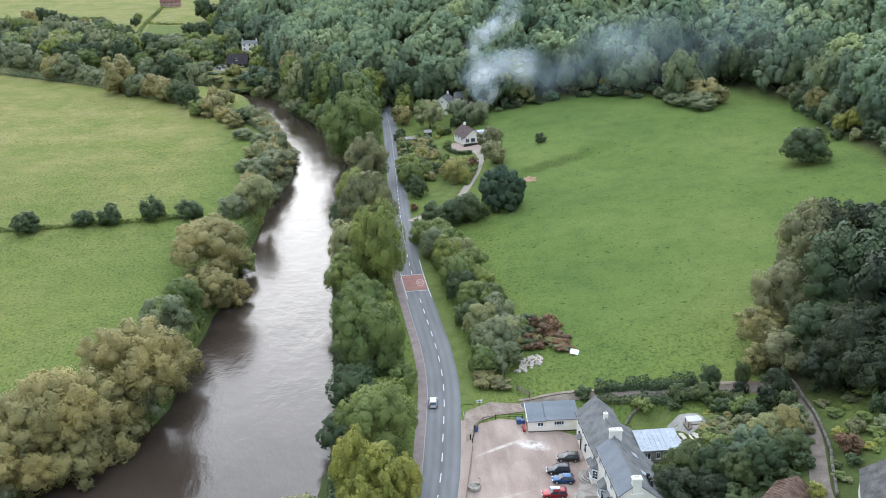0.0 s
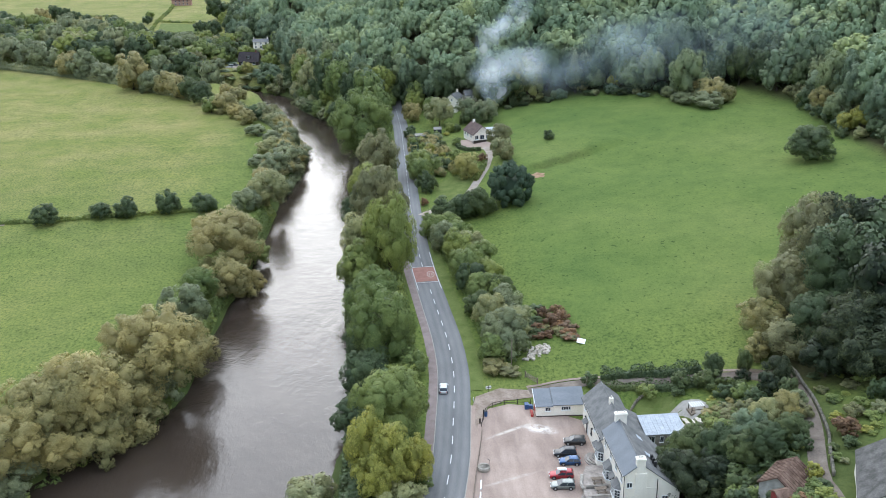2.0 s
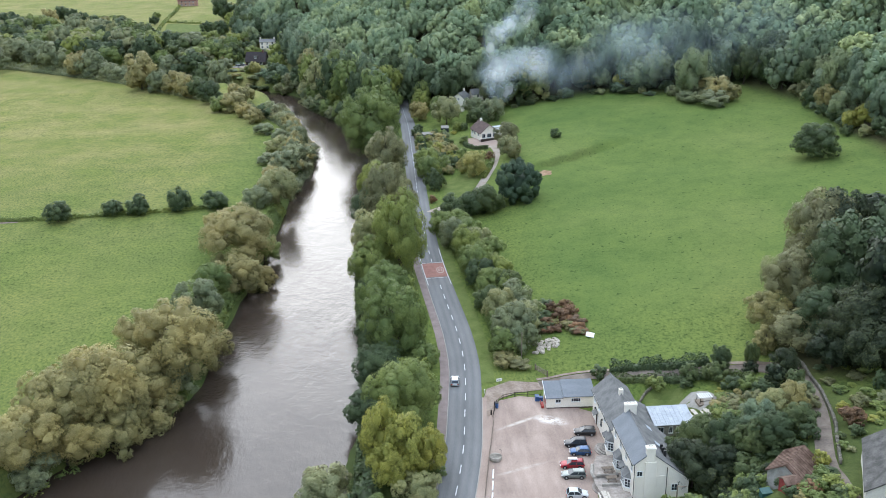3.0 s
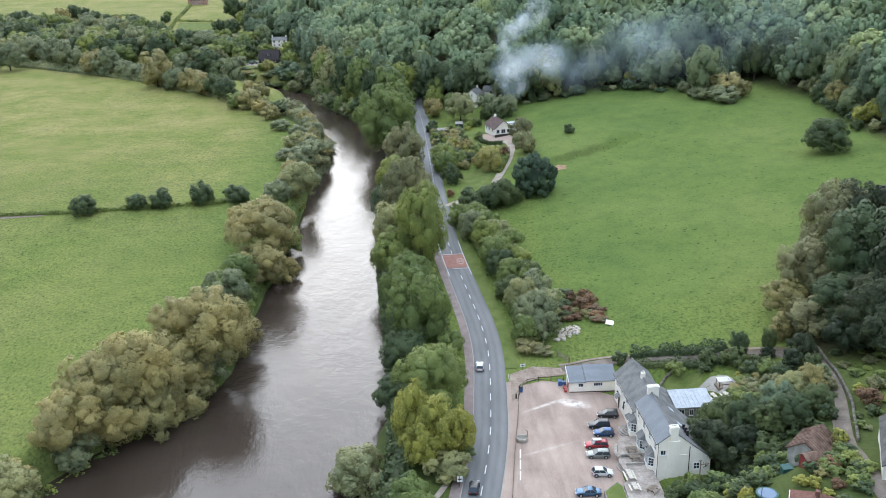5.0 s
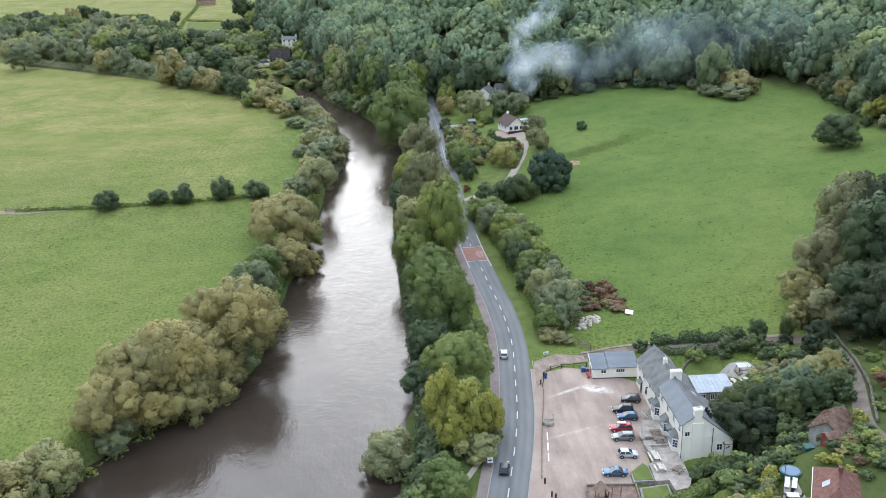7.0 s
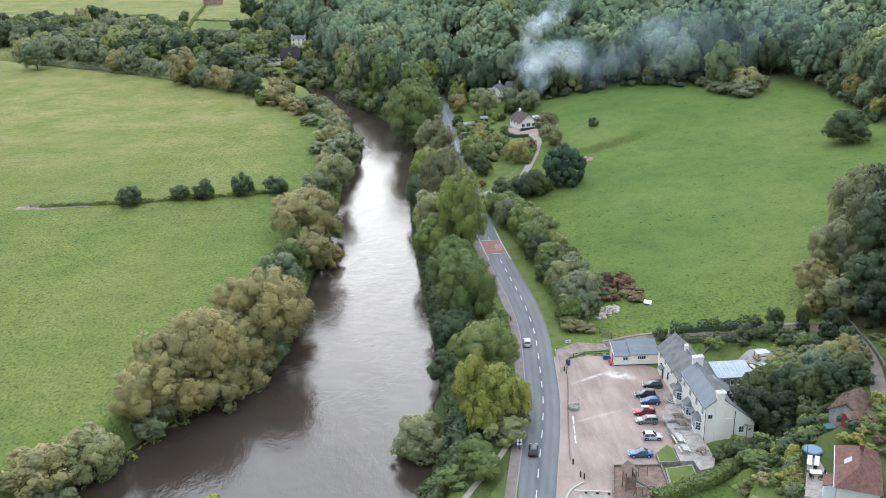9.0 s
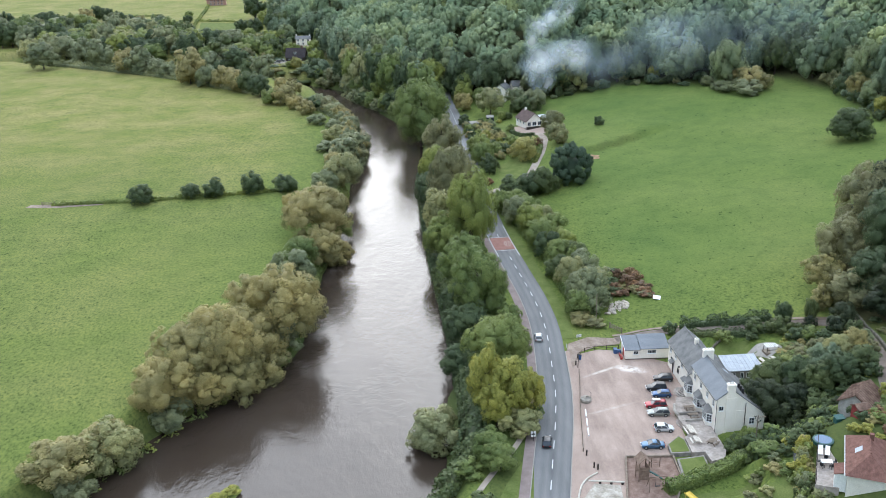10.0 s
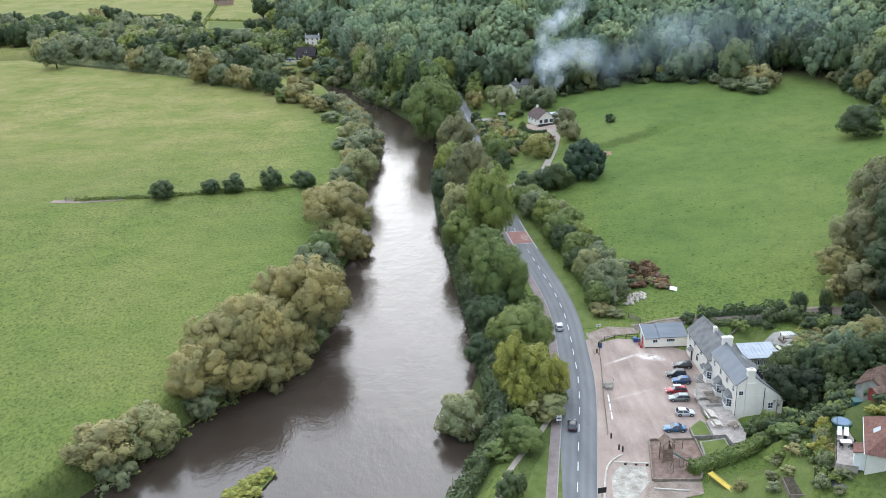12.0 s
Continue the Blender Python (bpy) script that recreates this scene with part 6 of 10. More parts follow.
def sheet(name, points, z, mat, label, category, kind="structure", thick=0.0):
    """A paved or planted patch over an outline, following the ground or at a given height."""
    pts = [(float(x), float(y)) for x, y in points]
    bm = bmesh.new()
    f = bm.faces.new([bm.verts.new((x, y, 0)) for x, y in pts])
    if f.normal.z < 0:
        f.normal_flip()
    bmesh.ops.triangulate(bm, faces=bm.faces[:])
    span = max(max(p[0] for p in pts) - min(p[0] for p in pts), max(p[1] for p in pts) - min(p[1] for p in pts))
    if z is None:
        for _ in range(3 if span > 12 else 2):
            bmesh.ops.subdivide_edges(bm, edges=[e for e in bm.edges if e.calc_length() > 1.6], cuts=1)
            bmesh.ops.triangulate(bm, faces=bm.faces[:])
        for v in bm.verts:
            v.co.z = gz(v.co.x, v.co.y) + 0.04 + thick
    else:
        for v in bm.verts:
            v.co.z = z
    bmesh.ops.recalc_face_normals(bm, faces=bm.faces)
    for f in bm.faces:
        if f.normal.z < 0:
            f.normal_flip()
    ob = part(name, bm, mat)
    return tagged(ob, label, category, kind=kind)


def strip(name, line, left, right, lift, mat, label, category, kind="structure", profile=None):
    v, f = ribbon(line, left, right, lift, profile)
    return tagged(new(name, mesh_from(name, v, f, mat)), label, category, kind=kind)


# ---- road furniture and surfaces ----
CAR_PARK = [(14.6, 139.5), (15.2, 144), (16.6, 147.6), (20.5, 149), (25, 147.8), (33.3, 141.6), (33.3, 127), (28.6, 122), (28.2, 112), (24.5, 109), (16.8, 109), (14, 96.5), (11, 92), (5.3, 92), (6.8, 98.5), (8.4, 103.5), (8.9, 107), (9.8, 110.5), (11.2, 119), (12.6, 127.5), (13.8, 134.5)]
sheet("car_park", CAR_PARK, 0.07, car_park_material(), "worn pinkish tarmac car park of the inn", "car park")
sheet("lane_mouth", [(13.6, 140.5), (15.2, 144.5), (16.6, 148.2), (20, 150.2), (25.4, 151.0), (26, 153.6), (19.5, 155.0), (14.8, 152.2), (13.4, 147)], 0.11, SOIL, "bare earthy mouth of the side lane", "lane")
LANE = curved([(25, 153.2), (30, 153.6), (36, 152.6), (45, 149.4), (54, 146.8), (60, 145.3), (64.4, 143.5), (67.2, 140), (67.8, 135.6), (66.4, 129), (64.4, 121.6), (62.2, 115.5), (59.8, 109.6), (57.6, 103), (56.5, 96), (56, 86)], 2.5)
LANE_TOP = plain("lane_surface", (0.135, 0.108, 0.088), (0.235, 0.195, 0.162), 0.4, 0.95, 0.1, fine=5)
strip("lane", LANE, 0, 0, 0.10, LANE_TOP, "narrow worn stony lane climbing behind the inn", "lane", profile=[(-1.25, 0), (0, 0.05), (1.25, 0)])
sheet("lane_bend", [(60.5, 146.6), (60.8, 144.0), (63.5, 142.0), (65.6, 139.0), (66.2, 136.0), (69.2, 136.5), (69.6, 141.0), (67.4, 144.6), (64.0, 146.6)], None, plain("dark_earth", (0.10, 0.072, 0.054), (0.19, 0.145, 0.115), 0.4, 0.95, 0.1, fine=3), "bare brown earth at the bend of the lane", "bare earth", thick=0.03)
strip("lane_verge", LANE[:14], 0, 0, 0.13, SOIL, "worn earth strip along the lane", "verge", profile=[(-2.3, -0.03), (-1.5, 0.0)])
FOOT = ROAD_LINE[(ROAD_LINE[:, 1] > 60) & (ROAD_LINE[:, 1] < 226)]
strip("pavement", FOOT, 0, 0, 0.10, PATH_MAT, "narrow reddish footway beside the road", "pavement", profile=[(-4.9, 0), (-3.22, 0.03)])
strip("kerb", FOOT, 0, 0, 0.06, KERB, "pale kerb of the footway", "kerb", profile=[(-3.22, 0.07), (-3.20, 0.10), (-3.07, 0.10), (-3.05, -0.03)])
EAST = ROAD_LINE[(ROAD_LINE[:, 1] > 60) & (ROAD_LINE[:, 1] < 150)]
strip("footway_east", EAST, 0, 0, 0.09, TARMAC_PINK, "pinkish tarmac margin between road and car park", "pavement", profile=[(3.22, 0.03), (5.4, 0.0)])
strip("kerb_east", EAST, 0, 0, 0.06, KERB, "worn pale kerb by the car park", "kerb", profile=[(3.05, -0.03), (3.07, 0.08), (3.2, 0.08), (3.22, 0.05)])
VERGE = ROAD_LINE[(ROAD_LINE[:, 1] > 151) & (ROAD_LINE[:, 1] < 262)]
strip("verge", VERGE, 0, 0, 0.05, LAWN, "mown grass verge beside the road", "verge", profile=[(3.05, -0.02), (4.3, 0.05), (5.6, 0.05)])


def along(line):
    p = np.asarray(line)[:, :2]
    return p, np.concatenate([[0], np.cumsum(np.linalg.norm(np.diff(p, axis=0), axis=1))])


def on_line(line, dist, off=0.0):
    p, s = along(line)
    x, y = np.interp(dist, s, p[:, 0]), np.interp(dist, s, p[:, 1])
    x2, y2 = np.interp(dist + 0.5, s, p[:, 0]), np.interp(dist + 0.5, s, p[:, 1])
    d = np.array([x2 - x, y2 - y])
    d = d / (np.linalg.norm(d) + 1e-9)
    return x + d[1] * off, y - d[0] * off, math.degrees(math.atan2(d[1], d[0])) - 90


road_ob = bpy.data.objects["road"]
dash = boxed(-0.085, 0.085, -1.3, 1.3, -0.01, 0.012)
dash_me = bpy.data.meshes.new("centre_dash")
dash.to_mesh(dash_me)
dash.free()
dash_me.materials.append(PAINT)
road_len = along(ROAD_LINE)[1][-1]
s0 = 30.0
while s0 < road_len - 10:
    x, y, a = on_line(ROAD_LINE, s0)
    if not 208.5 < y < 220.5:
        mpart("centre_dash", dash_me, road_ob, pose(x, y, gz(x, y) + 0.118, 0, 0, a))
    s0 += 6.0 if y < 238 else 4.4
for off in (-2.78, 2.78):
    v, f = ribbon(ROAD_LINE[(ROAD_LINE[:, 1] > 204) & (ROAD_LINE[:, 1] < 232)], 0, 0, 0.085, [(off - 0.09, 0), (off + 0.09, 0)])
    mpart("edge_line", mesh_from("edge_line", v, f, PAINT), road_ob)
PATCH = ROAD_LINE[(ROAD_LINE[:, 1] > 208.5) & (ROAD_LINE[:, 1] < 220)]
v, f = ribbon(PATCH, 0, 0, 0.085, [(-2.9, -0.02), (0, 0.05), (2.9, -0.02)])
mpart("red_surfacing", mesh_from("red_surfacing", v, f, RED_SURFACE), road_ob, label="red anti-skid road surfacing")
px, py = 9.75, 214.5
WORN_PAINT = plain("worn_road_paint", (0.33, 0.20, 0.16), (0.52, 0.44, 0.39), 2.5, 0.8, 0.2)
ringv, ringf = [], []
for k in range(24):
    a = k * math.pi / 12
    for r in (1.0, 1.3):
        ringv.append((px + r * math.cos(a) * 0.75, py + r * math.sin(a) * 1.7, gz(px, py) + 0.14))
for k in range(24):
    q = (2 * k, 2 * k + 1, (2 * k + 3) % 48, (2 * k + 2) % 48)
    ringf.append(q)
mpart("speed_roundel", mesh_from("speed_roundel", ringv, ringf, WORN_PAINT), road_ob, label="white painted speed-limit roundel")
for dx in (-0.3, 0.3):
    part("roundel_bar", boxed(px + dx - 0.16, px + dx + 0.16, py - 0.9, py + 0.9, gz(px, py) + 0.13, gz(px, py) + 0.145), WORN_PAINT, road_ob)
for yy in (209.3, 219.6):
    x, y, a = on_line(ROAD_LINE, float(np.interp(yy, ROAD_LINE[:, 1], along(ROAD_LINE)[1])))
    mpart("transverse_line", mesh_from("transverse_line", [(-2.8, -0.1, 0), (2.8, -0.1, 0), (2.8, 0.1, 0), (-2.8, 0.1, 0)], [(0, 1, 2, 3)], PAINT), road_ob, pose(x, y, gz(x, y) + 0.145, 0, 0, a))


# ---- windows ----
WIN_CACHE = {}


def window(parent, w, h, at, cols=2, rows=2, frame_mat=None, label=""):
    """A glazed window facing local -y: frame with glazing bars, sill and a pane."""
    key = (round(w, 2), round(h, 2), cols, rows, (frame_mat or WHITE).name)
    if key not in WIN_CACHE:
        t, e = 0.07, 0.07
        # one closed ring for the frame, bars as pieces of their own
        ring = [(-w / 2, 0), (w / 2, 0), (w / 2, h), (-w / 2, h), (-w / 2 + t, t), (w / 2 - t, t), (w / 2 - t, h - t), (-w / 2 + t, h - t)]
        faces = []
        for k in range(4):
            q = (k + 1) % 4
            faces += [(k, q, 4 + q, 4 + k), (8 + q, 8 + k, 12 + k, 12 + q), (k, 8 + k, 8 + q, q), (4 + q, 12 + q, 12 + k, 4 + k)]
        bm = solid([(x, -e, z) for x, z in ring] + [(x, 0.02, z) for x, z in ring], faces)
        bars = []
        for c in range(1, cols):
            x = -w / 2 + w * c / cols
            bars.append(boxed(x - 0.025, x + 0.025, -0.055, 0.02, t, h - t))
        for r in range(1, rows):
            z = h * r / rows
            bars.append(boxed(-w / 2 + t, w / 2 - t, -0.05, 0.015, z - 0.025, z + 0.025))
        fm = bpy.data.meshes.new("window")
        bm.to_mesh(fm)
        bm.free()
        fm.materials.append(frame_mat or WHITE)
        bar_meshes = []
        for bm in bars:
            me = bpy.data.meshes.new("glazing_bar")
            bm.to_mesh(me)
            bm.free()
            me.materials.append(frame_mat or WHITE)
            bar_meshes.append(me)
        bm = boxed(-w / 2 - 0.06, w / 2 + 0.06, -0.14, 0.02, -0.09, -0.004)
        sm = bpy.data.meshes.new("window_sill")
        bm.to_mesh(sm)
        bm.free()
        sm.materials.append(frame_mat or WHITE)
        bm = boxed(-w / 2 + t, w / 2 - t, -0.025, 0.01, t, h - t)
        pm = bpy.data.meshes.new("pane")
        bm.to_mesh(pm)
        bm.free()
        pm.materials.append(GLASS)
        WIN_CACHE[key] = fm, sm, pm, bar_meshes
    fm, sm, pm, bar_meshes = WIN_CACHE[key]
    ob = mpart("window", fm, parent, at, label)
    mpart("window_sill", sm, ob)
    mpart("pane", pm, ob)
    for me in bar_meshes:
        mpart("glazing_bar", me, ob)
    return ob


def roof_plane(parent, a, b, c, d, mat, name="roof", thick=0.14, label=""):
    return part(name, slab(a, b, c, d, thick), mat, parent, label)


# ---- the inn ----
inn = thing("inn", pose(33.2, 114.0, 0, 0, 0, 1.07), "long white-rendered two-storey country inn with slate roofs and bay windows", "inn")
SRZ, SEZ, NRZ, NEZ = 9.15, 7.3, 8.15, 5.5       # ridges and eaves of the south and north ranges
gable = [(0, 0, -1), (8.5, 0, -1), (8.5, 0, 4.05), (2.35, 0, SRZ - 0.12), (0, 0, SEZ)]
part("wall", solid(gable + [(x, 12.9, z) for x, _, z in gable], [(0, 1, 2, 3, 4), (9, 8, 7, 6, 5), (0, 5, 6, 1), (1, 6, 7, 2), (2, 7, 8, 3), (3, 8, 9, 4), (4, 9, 5, 0)]), RENDERED, inn, "white-rendered south range")
gn = [(0, 12.9, -1), (5.9, 12.9, -1), (5.9, 12.9, NEZ), (2.95, 12.9, NRZ - 0.12), (0, 12.9, NEZ)]
part("wall", solid(gn + [(x, 27.0, z) for x, _, z in gn], [(0, 1, 2, 3, 4), (9, 8, 7, 6, 5), (0, 5, 6, 1), (1, 6, 7, 2), (2, 7, 8, 3), (3, 8, 9, 4), (4, 9, 5, 0)]), RENDERED, inn, "white-rendered north range")
roof_plane(inn, (-0.35, -0.12, SEZ - 0.2), (-0.35, 12.9, SEZ - 0.2), (2.35, 12.9, SRZ), (2.35, -0.12, SRZ), BLUE_SLATE, label="blue-grey slate roof slope")
roof_plane(inn, (8.8, -0.12, 3.95), (8.8, 12.9, 3.95), (2.35, 12.9, SRZ), (2.35, -0.12, SRZ), OLD_SLATE, label="grey slate rear roof slope")
roof_plane(inn, (-0.35, 12.9, NEZ - 0.25), (-0.35, 27.15, NEZ - 0.25), (2.95, 27.15, NRZ), (2.95, 12.9, NRZ), OLD_SLATE, label="weathered old grey slate roof slope")
roof_plane(inn, (6.2, 12.9, NEZ - 0.2), (6.2, 27.15, NEZ - 0.2), (2.95, 27.15, NRZ), (2.95, 12.9, NRZ), OLD_SLATE, label="weathered old grey slate roof slope")
part("ridge_tiles", tube([(2.35, -0.15, SRZ + 0.02), (2.35, 12.9, SRZ + 0.02)], [0.13, 0.13], 8), OLD_SLATE, inn)
part("ridge_tiles", tube([(2.95, 12.95, NRZ + 0.02), (2.95, 27.2, NRZ + 0.02)], [0.13, 0.13], 8), OLD_SLATE, inn)
for y0, y1, z in ((-0.1, 12.85, SEZ - 0.28), (12.95, 27.1, NEZ - 0.33)):
    part("gutter", tube([(-0.42, y0, z), (-0.42, y1, z)], [0.07, 0.07], 6), BLACK, inn, "black gutter")
for x0, x1, y0, y1, z0, z1 in ((1.7, 3.0, -0.16, 0.7, 7.4, 10.0), (1.7, 3.6, 12.5, 13.2, 7.5, 10.3)):
    ch = part("chimney", boxed(x0, x1, y0, y1, z0, z1, bevel=0.03), RENDERED, inn, "white-rendered chimney stack")
    part("chimney_cap", boxed(x0 - 0.1, x1 + 0.1, y0 - 0.1, y1 + 0.1, z1 - 0.35, z1 - 0.12, bevel=0.03), RENDERED, ch)
    for k in range(3):
        cx, cy = x0 + 0.4 + k * (x1 - x0 - 0.8) / 2, (y0 + y1) / 2
        part("chimney_pot", tube([(cx, cy, z1 - 0.02), (cx, cy, z1 + 0.12), (cx, cy, z1 + 0.26)], [0.13, 0.10, 0.09], 8), CREAM, ch, "pale clay chimney pot")
ch = part("chimney", boxed(2.6, 3.3, 19.6, 20.3, 7.6, 8.95, bevel=0.03), RENDERED, inn, "small white chimney stack")
part("chimney_pot", tube([(2.95, 19.95, 8.93), (2.95, 19.95, 9.3)], [0.15, 0.12], 8), CREAM, ch)
# gable: chimney breast, string course, pipe, lamps, plinth
part("chimney_breast", boxed(1.5, 3.3, -0.22, 0.02, -1, 7.45, bevel=0.03), RENDERED, inn)
part("string_course", boxed(0.0, 4.9, -0.06, 0.02, 4.75, 4.87), RENDERED, inn)
part("drainpipe", tube([(5.0, -0.1, 6.3), (5.0, -0.1, 0.6)], [0.06, 0.06], 6), DARK_WOOD, inn, "dark drainpipe")
part("drainpipe", tube([(-0.1, -0.1, 7.1), (-0.1, -0.1, 0.6)], [0.05, 0.05], 6), BLACK, inn, "dark drainpipe")
window(inn, 0.95, 1.2, pose(6.3, -0.005, 2.1), 2, 2, label="dark sash window in the gable")
window(inn, 0.85, 0.9, pose(0.75, -0.005, 5.0), 2, 1, label="small dark gable window")
FACE_W = -90                                   # windows that look west
for y, z, w, h in ((1.6, 5.05, 0.9, 1.2), (4.7, 5.05, 0.9, 1.2), (8.0, 5.05, 0.9, 1.2), (11.3, 5.05, 0.9, 1.2)):
    window(inn, w, h, pose(-0.005, y, z, 0, 0, FACE_W), 2, 2, label="white-framed upstairs sash window")
for y, z, w, h in ((14.8, 3.7, 0.95, 1.15), (18.6, 3.7, 0.95, 1.15), (22.4, 3.7, 0.9, 1.1), (25.4, 3.6, 0.9, 1.0)):
    window(inn, w, h, pose(-0.005, y, z, 0, 0, FACE_W), 2, 2, label="white-framed upstairs sash window")
for y, z in ((17.0, 1.7), (20.6, 1.7)):
    window(inn, 0.7, 0.8, pose(-0.005, y, z, 0, 0, FACE_W), 1, 1, BLACK, label="small dark ground-floor window")


def bay(y):
    b = part("bay_window", prism([(0.02, y - 1.45), (-0.85, y - 0.85), (-0.85, y + 0.85), (0.02, y + 1.45)], 0.6, 1.75), RENDERED, inn, "white three-sided bay window")
    part("bay_head", prism([(0.02, y - 1.45), (-0.85, y - 0.85), (-0.85, y + 0.85), (0.02, y + 1.45)], 3.25, 3.5), WHITE, b)
    part("bay_roof", solid([(-0.02, y - 1.6, 3.5), (-1.05, y - 0.95, 3.5), (-1.05, y + 0.95, 3.5), (-0.02, y + 1.6, 3.5), (-0.02, y - 0.9, 4.35), (-0.02, y + 0.9, 4.35)], [(0, 1, 4), (1, 2, 5, 4), (2, 3, 5), (0, 4, 5, 3), (3, 2, 1, 0)]), OLD_SLATE, b, "hipped slate bay roof")
    window(b, 1.6, 1.5, pose(-0.83, y, 1.76, 0, 0, FACE_W), 4, 3)
    window(b, 0.95, 1.5, pose(-0.42, y - 1.16, 1.76, 0, 0, -34), 2, 3)
    window(b, 0.95, 1.5, pose(-0.42, y + 1.16, 1.76, 0, 0, -146), 2, 3)


for y in (3.2, 8.2, 13.6):
    bay(y)


def inn_door(y, z):
    d = part("door", boxed(-0.07, 0.03, y - 0.5, y + 0.5, z, z + 2.05), DARK_WOOD, inn, "dark wooden door")
    part("door_frame", boxed(-0.1, 0.02, y - 0.62, y - 0.505, z, z + 2.15), WHITE, d)
    part("door_frame", boxed(-0.1, 0.02, y + 0.505, y + 0.62, z, z + 2.15), WHITE, d)
    part("canopy", slab((-0.9, y - 0.8, z + 2.3), (-0.9, y + 0.8, z + 2.3), (0, y + 0.8, z + 2.75), (0, y - 0.8, z + 2.75), 0.08), OLD_SLATE, d)


inn_door(5.75, 1.02)
inn_door(16.0, 0.25)
inn_door(23.6, 0.1)
for y, z in ((20.0, 3.0), (24.6, 2.7)):
    part("wall_lamp", boxed(-0.28, 0.02, y - 0.1, y + 0.1, z, z + 0.3, bevel=0.03), BLACK, inn, "black wall lantern")
for k in range(3):
    part("roof_vent", boxed(5.0 + 0.05, 5.45, 2.2 + k * 0.9, 2.5 + k * 0.9, 6.6, 7.75), BLACK, inn, "dark flue on the rear slope")
for y in (4.6, 9.5):
    roof_plane(inn, (5.4, y, 6.86), (5.4, y + 1.1, 6.86), (4.6, y + 1.1, 7.5), (4.6, y, 7.5), PALE_ROOF, "roof_light", 0.08, "pale roof light")
part("rear_outshot", boxed(5.9, 8.6, 14.5, 24.5, -1, 3.0), RENDERED, inn)
roof_plane(inn, (8.8, 14.4, 2.9), (8.8, 24.6, 2.9), (5.9, 24.6, 4.6), (5.9, 14.4, 4.6), OLD_SLATE)

# rear extension with a pale sheet roof
ext = thing("rear_extension", pose(41.3, 131.3, 0.2, 0, 0, 1.0), "single-storey stone rear extension with a pale sheet roof", "building")
part("wall", boxed(0, 6.6, 0, 4.9, 0, 3.0), WALLSTONE, ext, "grey stone wall")
roof_plane(ext, (-0.2, -0.3, 3.05), (6.9, -0.3, 3.05), (6.9, 5.1, 3.75), (-0.2, 5.1, 3.75), PALE_ROOF, label="pale blue-grey sheet roof")
for k in range(9):
    x = 0.35 + k * 0.78
    part("roof_seam", slab((x, -0.28, 3.12), (x + 0.05, -0.28, 3.12), (x + 0.05, 5.08, 3.815), (x, 5.08, 3.815), 0.05), PALE_ROOF, ext)
for x, w in ((1.0, 1.1), (2.75, 0.7), (4.0, 0.7), (5.6, 1.1)):
    window(ext, w, 1.2, pose(x, -0.005, 1.35), 2, 1, label="white-framed window")

# annex with two roof levels
annex = thing("annex", pose(24.9, 143.9, 0, 0, 0, -1.5), "low white-rendered annex with slate roof in two levels", "building")
part("wall", boxed(0, 3.0, 0, 4.4, -0.5, 2.35), RENDERED, annex)
part("wall", boxed(3.0, 8.75, 0.05, 4.4, -0.5, 2.55), RENDERED, annex)
roof_plane(annex, (-0.25, -0.3, 2.3), (2.95, -0.3, 2.3), (2.95, 4.5, 3.35), (-0.25, 4.5, 3.35), BLUE_SLATE, label="blue-grey slate roof")
roof_plane(annex, (2.95, -0.3, 2.5), (8.8, -0.3, 2.5), (8.8, 4.5, 3.55), (2.95, 4.5, 3.55), BLUE_SLATE, label="blue-grey slate roof")
part("verge_board", slab((-0.3, -0.32, 2.36), (-0.22, -0.32, 2.36), (-0.22, 4.52, 3.42), (-0.3, 4.52, 3.42), 0.16), WHITE, annex)
part("plinth", boxed(-0.03, 8.7, -0.04, 0.0, 0.0, 0.25), BROWN_TILE, annex, "dull brown plinth")
window(annex, 1.0, 0.75, pose(2.05, -0.005, 1.2), 2, 1, label="white-framed window")
window(annex, 1.7, 0.75, pose(5.3, 0.045, 1.3), 4, 1, label="wide white-framed window")
part("door", boxed(-0.05, 0.03, 1.6, 2.5, 0, 2.0), RED_PAINT, annex, "red door")

# ---- terrace, steps, lawns ----
terrace = thing("terrace", pose(0, 0, 0), "raised stone-paved terrace in front of the inn", "terrace", kind="structure")
part("paving", prism([(27.4, 108.0), (29.6, 108.0), (29.8, 105.2), (32.2, 105.8), (33.2, 108.2), (33.15, 126.2), (30.2, 126.4), (28.9, 123.4), (28.3, 118.6), (28.9, 114.2), (27.6, 112.6)], 0.0, 1.0), PAVING, terrace, "worn pinkish paving")
part("low_wall", tube([(28.9, 123.5, 1.15), (28.35, 121.2, 1.15), (28.5, 119.9, 1.15)], [0.28, 0.28, 0.28], 6), WALLSTONE, terrace, "low stone wall")
part("low_wall", boxed(28.9, 32.4, 120.0, 120.35, 0.9, 1.45, bevel=0.04), WALLSTONE, terrace)
part("low_wall", boxed(29.2, 32.4, 117.6, 117.9, 0.9, 1.4, bevel=0.04), WALLSTONE, terrace)


def arc_steps(cx, cy, a0, a1, label):
    st = thing("steps", pose(cx, cy, 0), label, "steps", "curved steps", "structure")
    for k in range(5):
        r1, r0, z = 2.5 - 0.4 * k, 0.0, 0.19 * (k + 1)
        pts = [(0, 0)] + [(r1 * math.cos(a0 + (a1 - a0) * t / 12), r1 * math.sin(a0 + (a1 - a0) * t / 12)) for t in range(13)]
        part("step", prism(pts, 0.0, z), WALLSTONE if k % 2 else PAVING, st)
    return st


